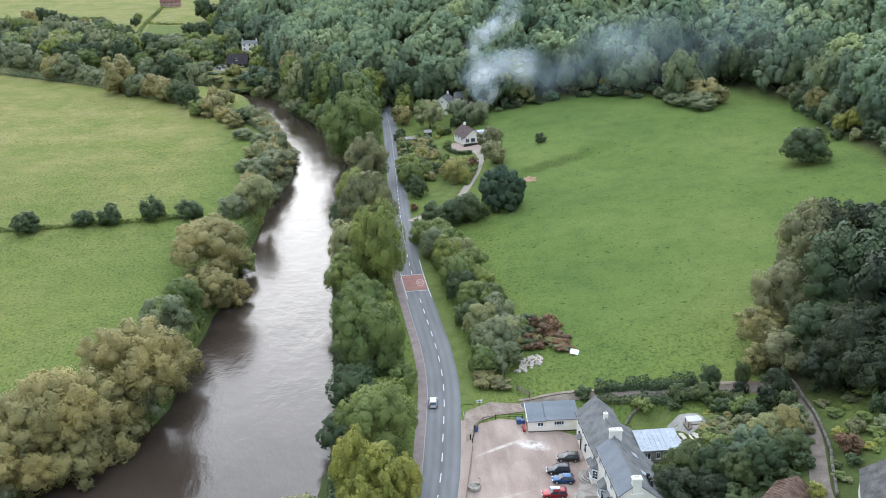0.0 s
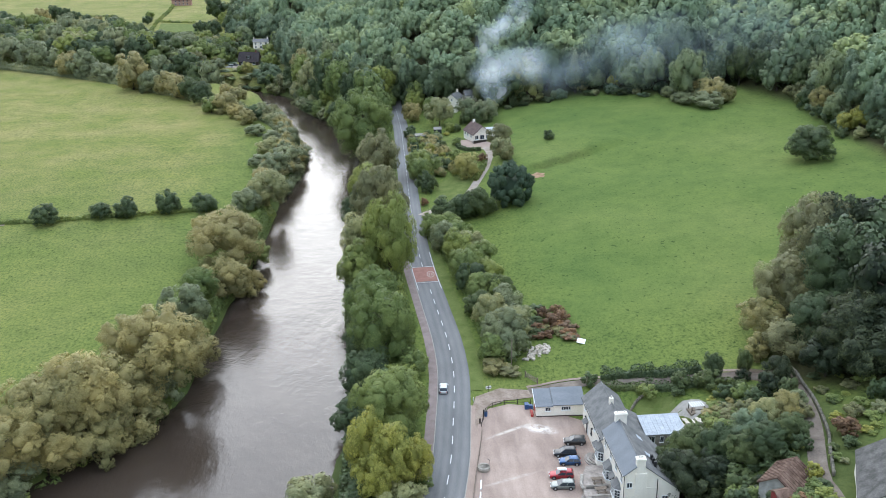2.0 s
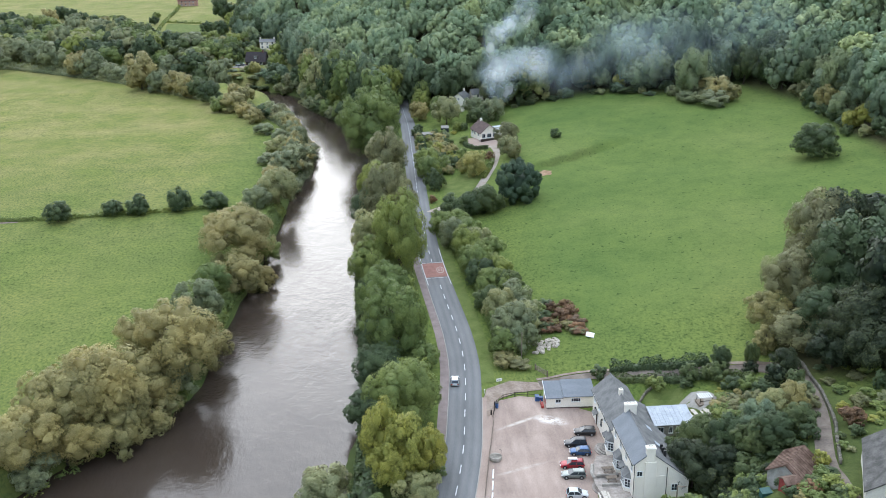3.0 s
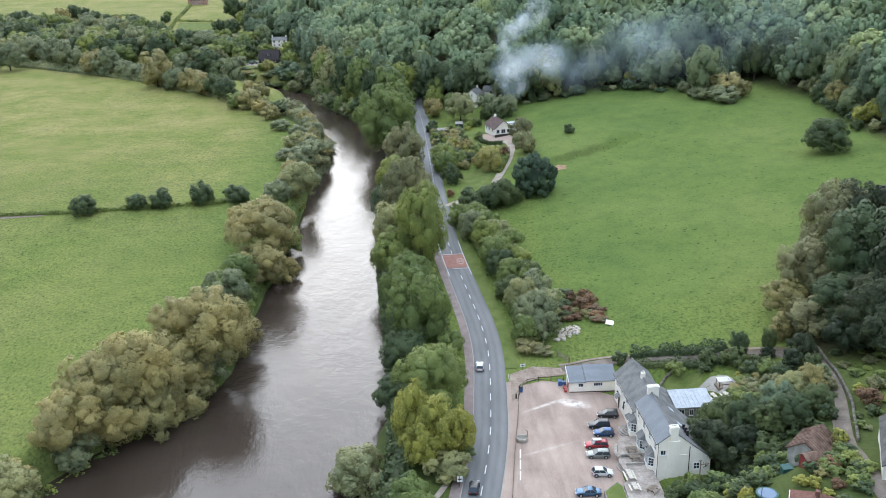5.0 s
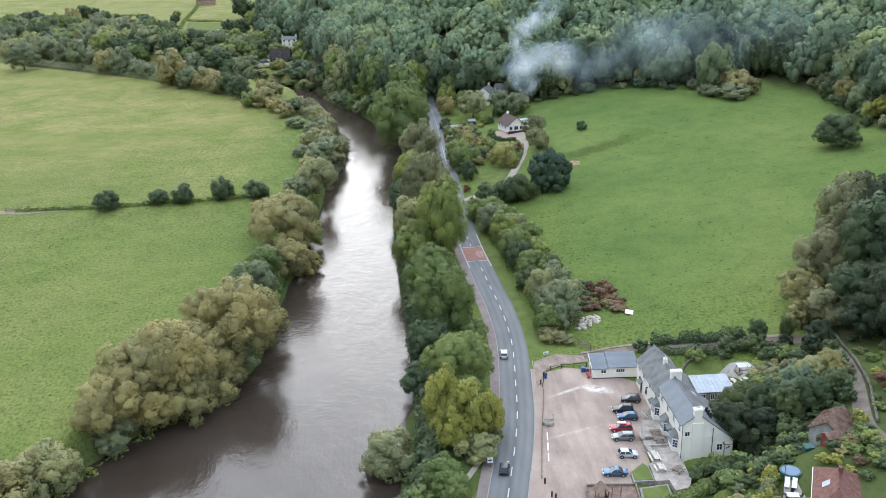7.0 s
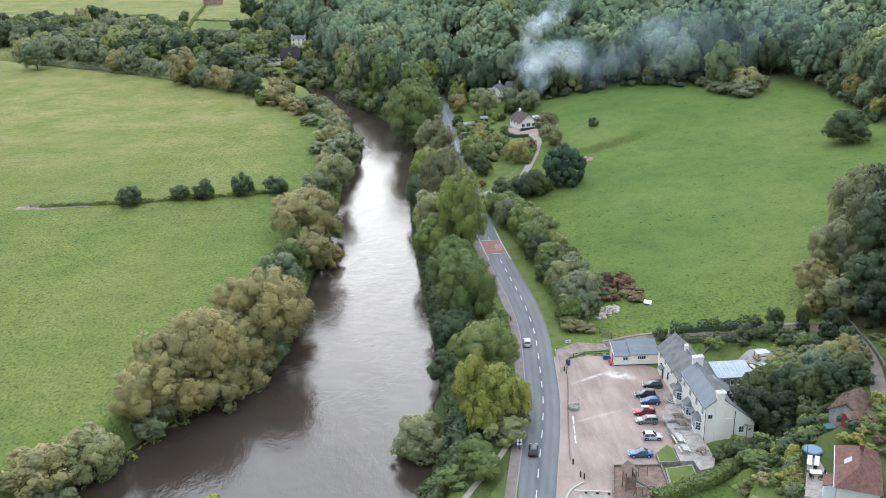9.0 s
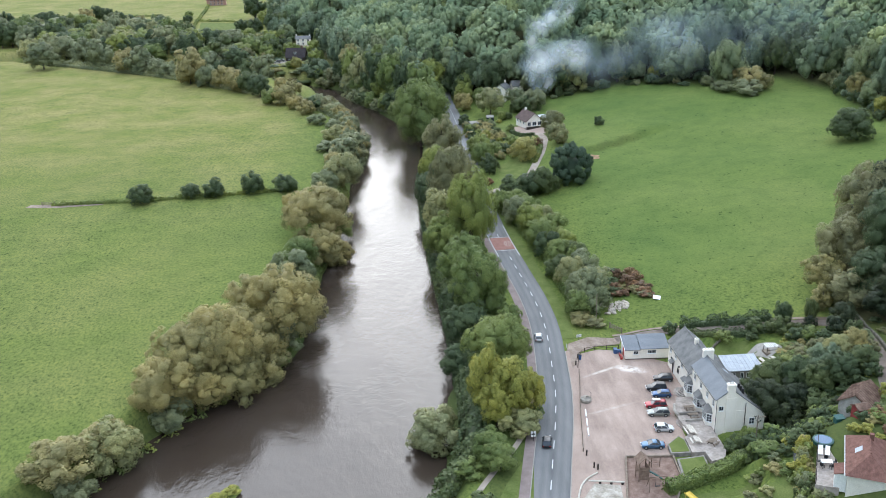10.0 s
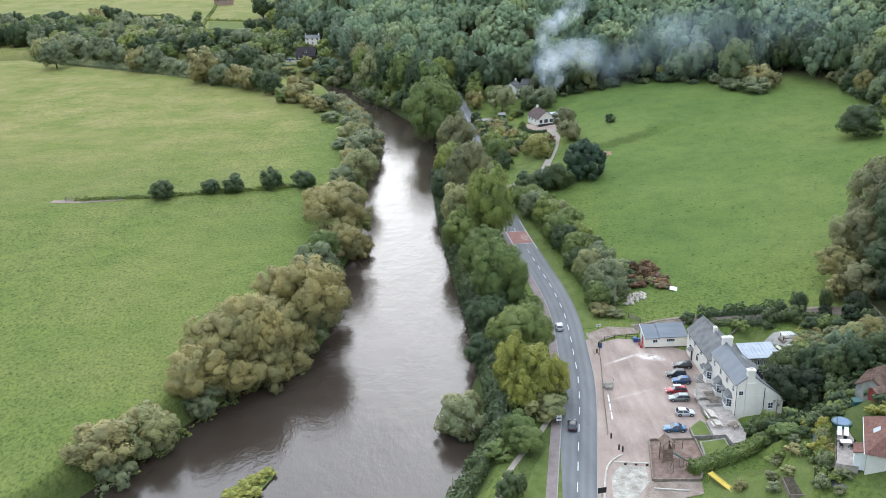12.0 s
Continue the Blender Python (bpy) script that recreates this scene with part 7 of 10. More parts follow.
arc_steps(30.4, 118.6, radians(140), radians(230), "curved stone steps up to the terrace")
arc_steps(33.1, 129.4, radians(120), radians(240), "curved stone steps up to the inn door")
for pts, zz in (([(24.2, 111.2), (26.8, 113.7), (27.5, 112.6), (27.4, 108.4), (24.0, 108.4)], 0.75), ([(24.5, 106.7), (29.2, 107.4), (29.0, 103.2), (28.5, 101.8), (23.9, 101.6)], 0.75)):
    bed = thing("raised_lawn", pose(0, 0, 0), "small raised lawn inside a low stone wall", "lawn", "raised lawns", "structure")
    part("stone_edge", prism(pts, 0.0, zz), WALLSTONE, bed, "low stone wall")
    c = np.mean(np.array(pts), axis=0)
    part("grass", prism([tuple(c + (np.array(p) - c) * 0.87) for p in pts], zz - 0.1, zz + 0.05), LAWN, bed, "mown grass")


def picnic(x, y, z, a, mat=None, long=1.8):
    m = mat or TIMBER
    t = thing("picnic_table", pose(x, y, z, 0, 0, a), "weathered wooden picnic table with attached benches", "picnic table", "picnic tables")
    for k in range(4):
        part("plank", boxed(-long / 2, long / 2, -0.36 + k * 0.18, -0.20 + k * 0.18, 0.70, 0.745), m, t)
    for s in (-1, 1):
        part("bench", boxed(-long / 2, long / 2, s * 0.72 - 0.13, s * 0.72 + 0.13, 0.42, 0.465), m, t)
        part("leg_frame", solid([(s * 0.6 - 0.04, -0.75, 0), (s * 0.6 + 0.04, -0.75, 0), (s * 0.6 + 0.04, -0.25, 0.7), (s * 0.6 - 0.04, -0.25, 0.7), (s * 0.6 - 0.04, -0.62, 0), (s * 0.6 + 0.04, -0.62, 0), (s * 0.6 + 0.04, -0.12, 0.7), (s * 0.6 - 0.04, -0.12, 0.7)], [(0, 1, 2, 3), (7, 6, 5, 4), (0, 4, 5, 1), (1, 5, 6, 2), (2, 6, 7, 3), (3, 7, 4, 0)]), m, t)
        part("leg_frame", solid([(s * 0.6 - 0.04, 0.75, 0), (s * 0.6 + 0.04, 0.75, 0), (s * 0.6 + 0.04, 0.25, 0.7), (s * 0.6 - 0.04, 0.25, 0.7), (s * 0.6 - 0.04, 0.62, 0), (s * 0.6 + 0.04, 0.62, 0), (s * 0.6 + 0.04, 0.12, 0.7), (s * 0.6 - 0.04, 0.12, 0.7)], [(0, 1, 2, 3), (7, 6, 5, 4), (0, 4, 5, 1), (1, 5, 6, 2), (2, 6, 7, 3), (3, 7, 4, 0)]), m, t)
        part("cross_rail", boxed(s * 0.6 - 0.04, s * 0.6 + 0.04, -0.84, 0.84, 0.34, 0.42), m, t)
    return t


picnic(28.9, 114.2, 1.0, 92, PALE_WOOD, 2.6)
picnic(28.9, 111.0, 1.0, 92, PALE_WOOD, 1.8)
picnic(31.0, 121.6, 1.0, 3, None)
picnic(31.0, 119.0, 1.0, 3, None)
picnic(31.6, 110.2, 1.0, 40)
for x, y in ((48.9, 134.2), (50.2, 131.8), (48.4, 132.0), (49.7, 129.4)):
    picnic(x, y, gz(x, y) + 0.02, 100, PALE_WOOD, 1.8)

# ---- cars ----
def car_paint(name, c, flake=0.0):
    return plain("car_paint_" + name, tuple(v * 0.92 for v in c), c, 1.0, 0.28, 0.55, metal=flake, bump=0)


def car(x, y, z, a, paint, label, length=4.2, height=1.45, style="hatch", width=1.74, group="parked cars"):
    """A car that points along local +y."""
    t = thing("car", pose(x, y, z, 0, 0, a) @ Matrix.Diagonal((0.9, 0.9, 0.9, 1)), label, "car", group)
    L, w = length / 2, width / 2
    rear = {"hatch": -0.93, "estate": -0.97, "saloon": -0.62, "suv": -0.96}[style]
    prof = [(-L * 0.98, 0.34), (-L, 0.58), (-L * 0.965, 0.82), (-L * 0.88, 0.90), (L * 0.40, 0.93), (L * 0.78, 0.82), (L * 0.94, 0.68), (L, 0.50), (L * 0.98, 0.32), (L * 0.9, 0.2), (-L * 0.9, 0.2)]
    bm = bmesh.new()
    rows = []
    for s, drop in ((-1.0, 0.12), (-0.97, 0.05), (-0.86, 0.0), (0.86, 0.0), (0.97, 0.05), (1.0, 0.12)):
        rows.append([bm.verts.new((s * w * (1 - 0.13 * abs(yy / L) ** 4) * (0.97 if zz < 0.4 else 1.0), yy * (1 - 0.05 * abs(s) ** 6), zz - (drop if zz > 0.6 else 0))) for yy, zz in prof])
    n = len(prof)
    for p, q in zip(rows[:-1], rows[1:]):
        for k in range(n):
            bm.faces.new((p[k], p[(k + 1) % n], q[(k + 1) % n], q[k]))
    bm.faces.new(rows[0])
    bm.faces.new(rows[-1][::-1])
    bmesh.ops.recalc_face_normals(bm, faces=bm.faces)
    bmesh.ops.bevel(bm, geom=bm.edges[:], offset=0.03, segments=1, affect="EDGES")
    for f in bm.faces:
        f.smooth = True
    body = part("body", bm, paint, t)
    for s in (-1, 1):
        for yy in (-L * 0.60, L * 0.62):
            part("wheel_arch", tube([(s * (w - 0.10), yy, 0.33), (s * (w + 0.004), yy, 0.33)], [0.385, 0.385], 14), BLACK, body, "dark wheel arch")
    belt, H = 0.88, height
    y0, y1, y2, y3 = L * rear, L * (rear + {"hatch": 0.22, "estate": 0.14, "saloon": 0.34, "suv": 0.12}[style]), L * 0.05, L * 0.47
    wt = w * 0.74
    part("glazing", solid([(-w * 0.94, y0, belt), (w * 0.94, y0, belt), (w * 0.94, y3, belt), (-w * 0.94, y3, belt), (-wt, y1, H - 0.05), (wt, y1, H - 0.05), (wt, y2, H - 0.05), (-wt, y2, H - 0.05)], [(0, 1, 2, 3), (7, 6, 5, 4), (0, 4, 5, 1), (1, 5, 6, 2), (2, 6, 7, 3), (3, 7, 4, 0)]), GLASS, t, "dark tinted car windows")
    roof = bmesh.new()                             # a gently domed roof skin
    grid = [[roof.verts.new((wt * 1.03 * u, y1 - 0.04 + (y2 - y1 + 0.08) * v, H - 0.05 + 0.07 * (1 - u * u) * (1 - (2 * v - 1) ** 4) + lift)) for u in (-1, -0.85, -0.4, 0.4, 0.85, 1)] for lift in (0, -0.05) for v in (0, 0.12, 0.5, 0.88, 1)]
    for a0, b0 in list(zip(grid[:4], grid[1:5])) + list(zip(grid[5:9], grid[6:])):
        for k in range(5):
            roof.faces.new((a0[k], a0[k + 1], b0[k + 1], b0[k]))
    for k in range(5):
        roof.faces.new((grid[0][k], grid[0][k + 1], grid[5][k + 1], grid[5][k]))
        roof.faces.new((grid[4][k], grid[4][k + 1], grid[9][k + 1], grid[9][k]))
    for k in range(4):
        roof.faces.new((grid[k][0], grid[k + 1][0], grid[k + 6][0], grid[k + 5][0]))
        roof.faces.new((grid[k][5], grid[k + 1][5], grid[k + 6][5], grid[k + 5][5]))
    bmesh.ops.recalc_face_normals(roof, faces=roof.faces)
    for f in roof.faces:
        f.smooth = True
    part("roof", roof, paint, t)
    for s in (-1, 1):
        for yb, yt in ((y0, y1), (y3, y2), ((y0 + y3) / 2 - 0.05, (y1 + y2) / 2)):
            part("pillar", tube([(s * w * 0.945, yb, belt - 0.02), (s * (wt + 0.01), yt, H - 0.04)], [0.05, 0.045], 5), paint, t)
        part("mirror", boxed(s * w - (0.02 if s > 0 else 0.16), s * w + (0.16 if s > 0 else 0.02), y3 - 0.35, y3 - 0.22, belt + 0.02, belt + 0.15), paint, t)
        part("headlight", boxed(s * w * 0.62 - 0.18, s * w * 0.62 + 0.18, L - 0.12, L + 0.012, 0.58, 0.70), ALLOY, t, "clear headlight")
        part("tail_light", boxed(s * w * 0.72 - 0.13, s * w * 0.72 + 0.13, -L - 0.012, -L + 0.06, 0.60, 0.80), RED_PAINT, t, "red tail light")
        for yy in (-L * 0.60, L * 0.62):
            ty = part("wheel", tube([(s * (w - 0.20), yy, 0.31), (s * (w + 0.01), yy, 0.31)], [0.31, 0.31], 14), RUBBER, t)
            part("rim", tube([(s * (w + 0.005), yy, 0.31), (s * (w + 0.02), yy, 0.31)], [0.20, 0.19], 10), ALLOY, ty)
    part("number_plate", boxed(-0.25, 0.25, L - 0.02, L + 0.015, 0.38, 0.49), WHITE, t)
    if style in ("estate", "suv"):
        for s in (-1, 1):
            part("roof_rail", tube([(s * wt * 0.92, y1, H + 0.04), (s * wt * 0.92, y2, H + 0.04)], [0.02, 0.02], 5), BLACK, t)
    return t


P_DARK, P_BLACK, P_BLUE, P_RED = car_paint("graphite", (0.05, 0.048, 0.046), 0.3), car_paint("black", (0.018, 0.02, 0.024)), car_paint("blue", (0.025, 0.085, 0.20), 0.3), car_paint("red", (0.38, 0.016, 0.026))
P_SILVER, P_WHITE, P_STEEL = car_paint("sage_silver", (0.24, 0.26, 0.24), 0.4), car_paint("white", (0.58, 0.59, 0.59)), car_paint("steel_blue", (0.075, 0.155, 0.25), 0.4)
car(30.0, 134.7, 0.08, 83, P_DARK, "graphite estate car parked facing the road", 4.2, 1.45, "estate")
car(27.7, 131.2, 0.08, 84, P_BLACK, "black off-road estate parked facing the road", 4.3, 1.65, "suv")
car(28.0, 128.6, 0.08, 84, P_BLUE, "bright blue hatchback parked in the row", 4.0, 1.42, "hatch")
red = car(25.9, 124.9, 0.08, 85, P_RED, "red estate car with a white roof box", 4.4, 1.48, "estate")
part("roof_box", boxed(-0.35, 0.35, -0.9, 0.75, 1.55, 1.83, bevel=0.09), WHITE, red, "white roof box")
car(25.6, 122.0, 0.08, 85, P_SILVER, "silver-green estate car parked by the steps", 4.4, 1.48, "estate")
car(25.1, 116.7, 0.08, -95, P_WHITE, "silver-white hatchback parked by the lawn", 3.8, 1.45, "hatch")
car(21.8, 111.6, 0.08, 85, P_STEEL, "steel-blue saloon car parked alone", 4.5, 1.42, "saloon")
car(9.0, 155.2, 0.08, -5, P_WHITE, "white hatchback on the road", 4.0, 1.45, "hatch", group="cars on the road")
car(4.2, 114.3, 0.08, -11, P_BLACK, "black car on the road by the car park", 4.0, 1.5, "hatch", group="cars on the road")

# ---- car park edge ----
def fence(points, posts, rails, h, label, group="post-and-rail fences", mat=None, gap=2.2):
    m = mat or TIMBER
    line = curved(points, 0.8) if len(points) > 2 else np.array([np.array(points[0]) + (np.array(points[1]) - np.array(points[0])) * k / 8 for k in range(9)], float)
    p, s = along(line)
    t = thing("fence", pose(p[0][0], p[0][1], gz(*p[0])), label, "fence", group)
    places = [(float(np.interp(d, s, p[:, 0])), float(np.interp(d, s, p[:, 1]))) for d in np.linspace(0, s[-1], max(2, int(s[-1] / gap) + 1))]
    o = Vector((p[0][0], p[0][1], gz(*p[0])))
    at = [Vector((x, y, gz(x, y))) - o for x, y in places]
    for q in at:
        part("post", boxed(q.x - 0.06, q.x + 0.06, q.y - 0.06, q.y + 0.06, q.z - 0.2, q.z + h), m, t)
    for a, b in zip(at[:-1], at[1:]):
        for r in rails:
            part("rail", tube([(a.x, a.y, a.z + r), (b.x, b.y, b.z + r)], [0.05, 0.05], 4), m, t)
    return t


fence([(14.6, 139.3), (13.8, 134.4), (12.5, 127.5), (11.1, 119.0), (9.9, 111.4)], 0, (0.35, 0.7), 0.85, "low weathered rail fence along the car park")
fence([(14.8, 141.5), (16.4, 147.2), (19.8, 148.9), (24.6, 148.6)], 0, (0.45, 0.9), 1.05, "dark post-and-rail fence by the lane mouth", mat=DARK_WOOD)
kerb_line = curved([(10.9, 104.8), (9.2, 103.6), (7.7, 101.6), (6.7, 98.8), (5.9, 95.7), (4.9, 91.5)], 1.0)
logs = thing("log_edging", pose(10.9, 104.8, 0.07), "pale curved log edging beside the road", "log edging")
part("log", tube([(q[0] - 10.9, q[1] - 104.8, 0.14) for q in kerb_line], [0.16] * len(kerb_line), 7), PALE_WOOD, logs)
barrier = thing("log_barrier", pose(8.9, 102.3, 0.07), "pale log barrier on dark stumps", "barrier")
part("log", tube([(0, 0, 0.42), (5.6, -0.9, 0.42)], [0.13, 0.13], 8), PALE_WOOD, barrier)
for k in range(3):
    part("stump", tube([(1.8 + 1.75 * k, -0.3 - 0.28 * k, 0), (1.8 + 1.75 * k, -0.3 - 0.28 * k, 0.3)], [0.22, 0.2], 8), DARK_WOOD, barrier)
loose = thing("loose_log", pose(13.5, 94.8, 0.07), "pale log lying on the ground", "log")
part("log", tube([(0, 0, 0.13), (5.4, -1.1, 0.13)], [0.14, 0.12], 8), PALE_WOOD, loose)
for x, y in ((10.2, 110.2), (10.7, 106.5), (11.2, 105.9), (14.6, 142.6), (15.6, 145.6)):
    b = thing("bollard", pose(x, y, 0.05), "dark wooden bollard post at the car park edge", "bollard", "bollards")
    part("post", tube([(0, 0, 0), (0, 0, 0.95), (0, 0, 1.05)], [0.14, 0.14, 0.09], 8), DARK_WOOD, b)
for k in range(3):
    y = 117.4 + 3.2 * k
    x = 11.9 + (y - 117) * 0.135
    ln = thing("kerb_stone", pose(x, y, 0.07, 0, 0, -8), "white-painted kerb log marking the car park edge", "kerb log", "kerb logs")
    part("log", boxed(-0.12, 0.12, -1.25, 1.25, 0, 0.2, bevel=0.05), WHITE, ln)
trough = thing("planter", pose(13.7, 128.1, 0.07), "round stone planter with an iron hoop", "planter")
part("basin", tube([(0, 0, 0), (0, 0, 0.35), (0, 0, 0.7), (0, 0, 0.7), (0, 0, 0.45)], [0.95, 1.05, 1.0, 0.75, 0.7], 18), STONE, trough)
part("soil", tube([(0, 0, 0.4), (0, 0, 0.58)], [0.72, 0.72], 14), SOIL, trough)
part("iron_hoop", tube([(0.9, 0.1, 0.6), (0.95, 0.1, 1.7), (0.6, 0.1, 1.95)], [0.04, 0.04, 0.03], 6), BLACK, trough)


def road_sign(x, y, h, w, bh, label, a=0, mat=None):
    s = thing("road_sign", pose(x, y, gz(x, y) + 0.05, 0, 0, a), label, "road sign", "road signs")
    part("pole", tube([(0, 0, 0), (0, 0, h)], [0.05, 0.05], 8), BLACK, s)
    part("plate", boxed(-w / 2, w / 2, -0.03, 0.03, h - bh, h, bevel=0.01), mat or WHITE, s, "white sign plate")
    part("lettering", boxed(-w * 0.35, w * 0.35, -0.036, -0.028, h - bh * 0.62, h - bh * 0.42), BLACK, s)
    return s


road_sign(17.4, 154.0, 1.2, 1.1, 0.6, "low white sign on the lane verge", 10)
road_sign(2.0, 115.4, 2.0, 0.9, 1.1, "white village sign on the footway", 5)
road_sign(4.8, 92.8, 2.2, 1.4, 1.0, "dark inn sign beside the road", 10, BLACK)
bin_ = thing("litter_bin", pose(15.9, 145.0, 0.1), "blue litter bin by the fence", "bin")
part("body", tube([(0, 0, 0), (0, 0, 1.0)], [0.27, 0.32], 10), BLUE_PAINT, bin_)
part("lid", tube([(0, 0, 1.0), (0, 0, 1.12)], [0.34, 0.2], 10), BLACK, bin_)
crates = thing("crates", pose(23.6, 147.0, 0.07), "stack of blue crates beside the annex", "crates")
for k, (dx, dy) in enumerate(((0, 0), (0.75, 0.1), (0.1, 0.8))):
    part("crate", boxed(dx - 0.35, dx + 0.35, dy - 0.35, dy + 0.35, 0, 0.7 + 0.25 * (k == 0), bevel=0.03), BLUE_PAINT, crates)
bench_r = thing("bench", pose(24.2, 144.8, 0.07, 0, 0, 88), "red bench against the annex wall", "bench")
part("seat", boxed(-0.8, 0.8, -0.25, 0.25, 0.42, 0.48), RED_PAINT, bench_r)
part("backrest", boxed(-0.8, 0.8, 0.22, 0.28, 0.5, 0.95), RED_PAINT, bench_r)
for s in (-0.7, 0.7):
    part("leg", boxed(s - 0.04, s + 0.04, -0.22, 0.25, 0, 0.42), RED_PAINT, bench_r)

# ---- play area ----
play = thing("play_area", pose(0, 0, 0), "play area of bark chippings inside timber edging", "play area", kind="structure")
PLAY = [(16.5, 108.8), (24.3, 108.3), (23.9, 101.4), (21.6, 96.4), (13.9, 97.0)]
part("bark_bed", prism(PLAY, 0.0, 0.14), BARK_CHIP, play, "reddish bark chippings")
for (ax, ay), (bx_, by_) in zip(PLAY, PLAY[1:] + PLAY[:1]):
    d = Vector((bx_ - ax, by_ - ay, 0)).normalized()
    nrm = Vector((d.y, -d.x, 0)) * 0.13
    a, b = Vector((ax, ay, 0)), Vector((bx_, by_, 0))
    part("edging_board", slab(a + nrm + Vector((0, 0, 0.5)), b + nrm + Vector((0, 0, 0.5)), b - nrm + Vector((0, 0, 0.5)), a - nrm + Vector((0, 0, 0.5)), 0.5), TIMBER, play)
PLAY_WOOD = plain("play_timber", (0.15, 0.10, 0.075), (0.26, 0.185, 0.14), 2.0, 0.85, 0.2)
tower = thing("play_tower", pose(17.6, 102.6, 0.14, 0, 0, 5) @ Matrix.Diagonal((1.3, 1.3, 1.35, 1)), "wooden play tower with pitched roof and green slide", "play tower")
for sx in (-0.6, 0.6):
    for sy in (-0.6, 0.6):
        part("post", boxed(sx - 0.06, sx + 0.06, sy - 0.06, sy + 0.06, 0, 2.6), PLAY_WOOD, tower)
part("platform", boxed(-0.7, 0.7, -0.7, 0.7, 1.15, 1.25), PLAY_WOOD, tower)
for k in range(5):
    part("front_board", boxed(-0.6, 0.6, -0.69, -0.66, 0.25 + k * 0.33, 0.54 + k * 0.33), PLAY_WOOD, tower)
for s in (-1, 1):
    part("roof_board", slab((s * 0.85, -0.85, 2.5), (s * 0.85, 0.85, 2.5), (0, 0.85, 3.3), (0, -0.85, 3.3), 0.06), PLAY_WOOD, tower)
    part("side_panel", boxed(s * 0.63 - 0.03, s * 0.63 + 0.03, -0.6, 0.6, 1.3, 1.9), PLAY_WOOD, tower)
part("slide", slab((0.6, -0.5, 1.3), (0.6, 0.0, 1.3), (2.3, -0.5, 0.3), (2.3, -1.0, 0.3), 0.08), GREEN_PAINT, tower, "green plastic slide")
swing = thing("swing", pose(19.3, 99.6, 0.14, 0, 0, 0), "wooden swing frame with one seat", "swing")
for s in (-1, 1):
    for dy in (-0.9, 0.9):
        part("leg", tube([(s * 1.5, dy, 0), (s * 1.3, 0, 2.2)], [0.06, 0.06], 6), PLAY_WOOD, swing)
    part("rope", tube([(s * 0.35, 0, 2.2), (s * 0.35, 0, 0.55)], [0.02, 0.02], 5), BLACK, swing)
part("beam", tube([(-1.5, 0, 2.2), (1.5, 0, 2.2)], [0.07, 0.07], 6), PLAY_WOOD, swing)
part("seat", boxed(-0.4, 0.4, -0.12, 0.12, 0.5, 0.55), BLACK, swing)
climb = thing("climbing_frame", pose(20.6, 105.6, 0.14), "small wooden climbing frame", "climbing frame")
for s in (-0.7, 0.7):
    part("post", boxed(s - 0.06, s + 0.06, -0.06, 0.06, 0, 1.9), PLAY_WOOD, climb)
for k in range(4):
    part("rung", tube([(-0.7, 0, 0.45 + 0.42 * k), (0.7, 0, 0.45 + 0.42 * k)], [0.03, 0.03], 5), PLAY_WOOD, climb)
sheet("gravel_patch", [(9.8, 102), (13.8, 101.2), (13.4, 96.8), (10, 92), (6.6, 92.5), (7.6, 98.5)], 0.10, plain("pale_rubble", (0.28, 0.245, 0.195), (0.50, 0.45, 0.385), 0.7, 0.95, 0.1, fine=3), "rough pale gravel patch beside the play area", "gravel")

sheet("bare_strip", [(13.4, 96.6), (17.6, 96.5), (21.6, 96.0), (21.0, 92.8), (16, 91.6), (11, 91.8)], 0.09, SOIL, "bare earth strip below the play area", "bare earth")

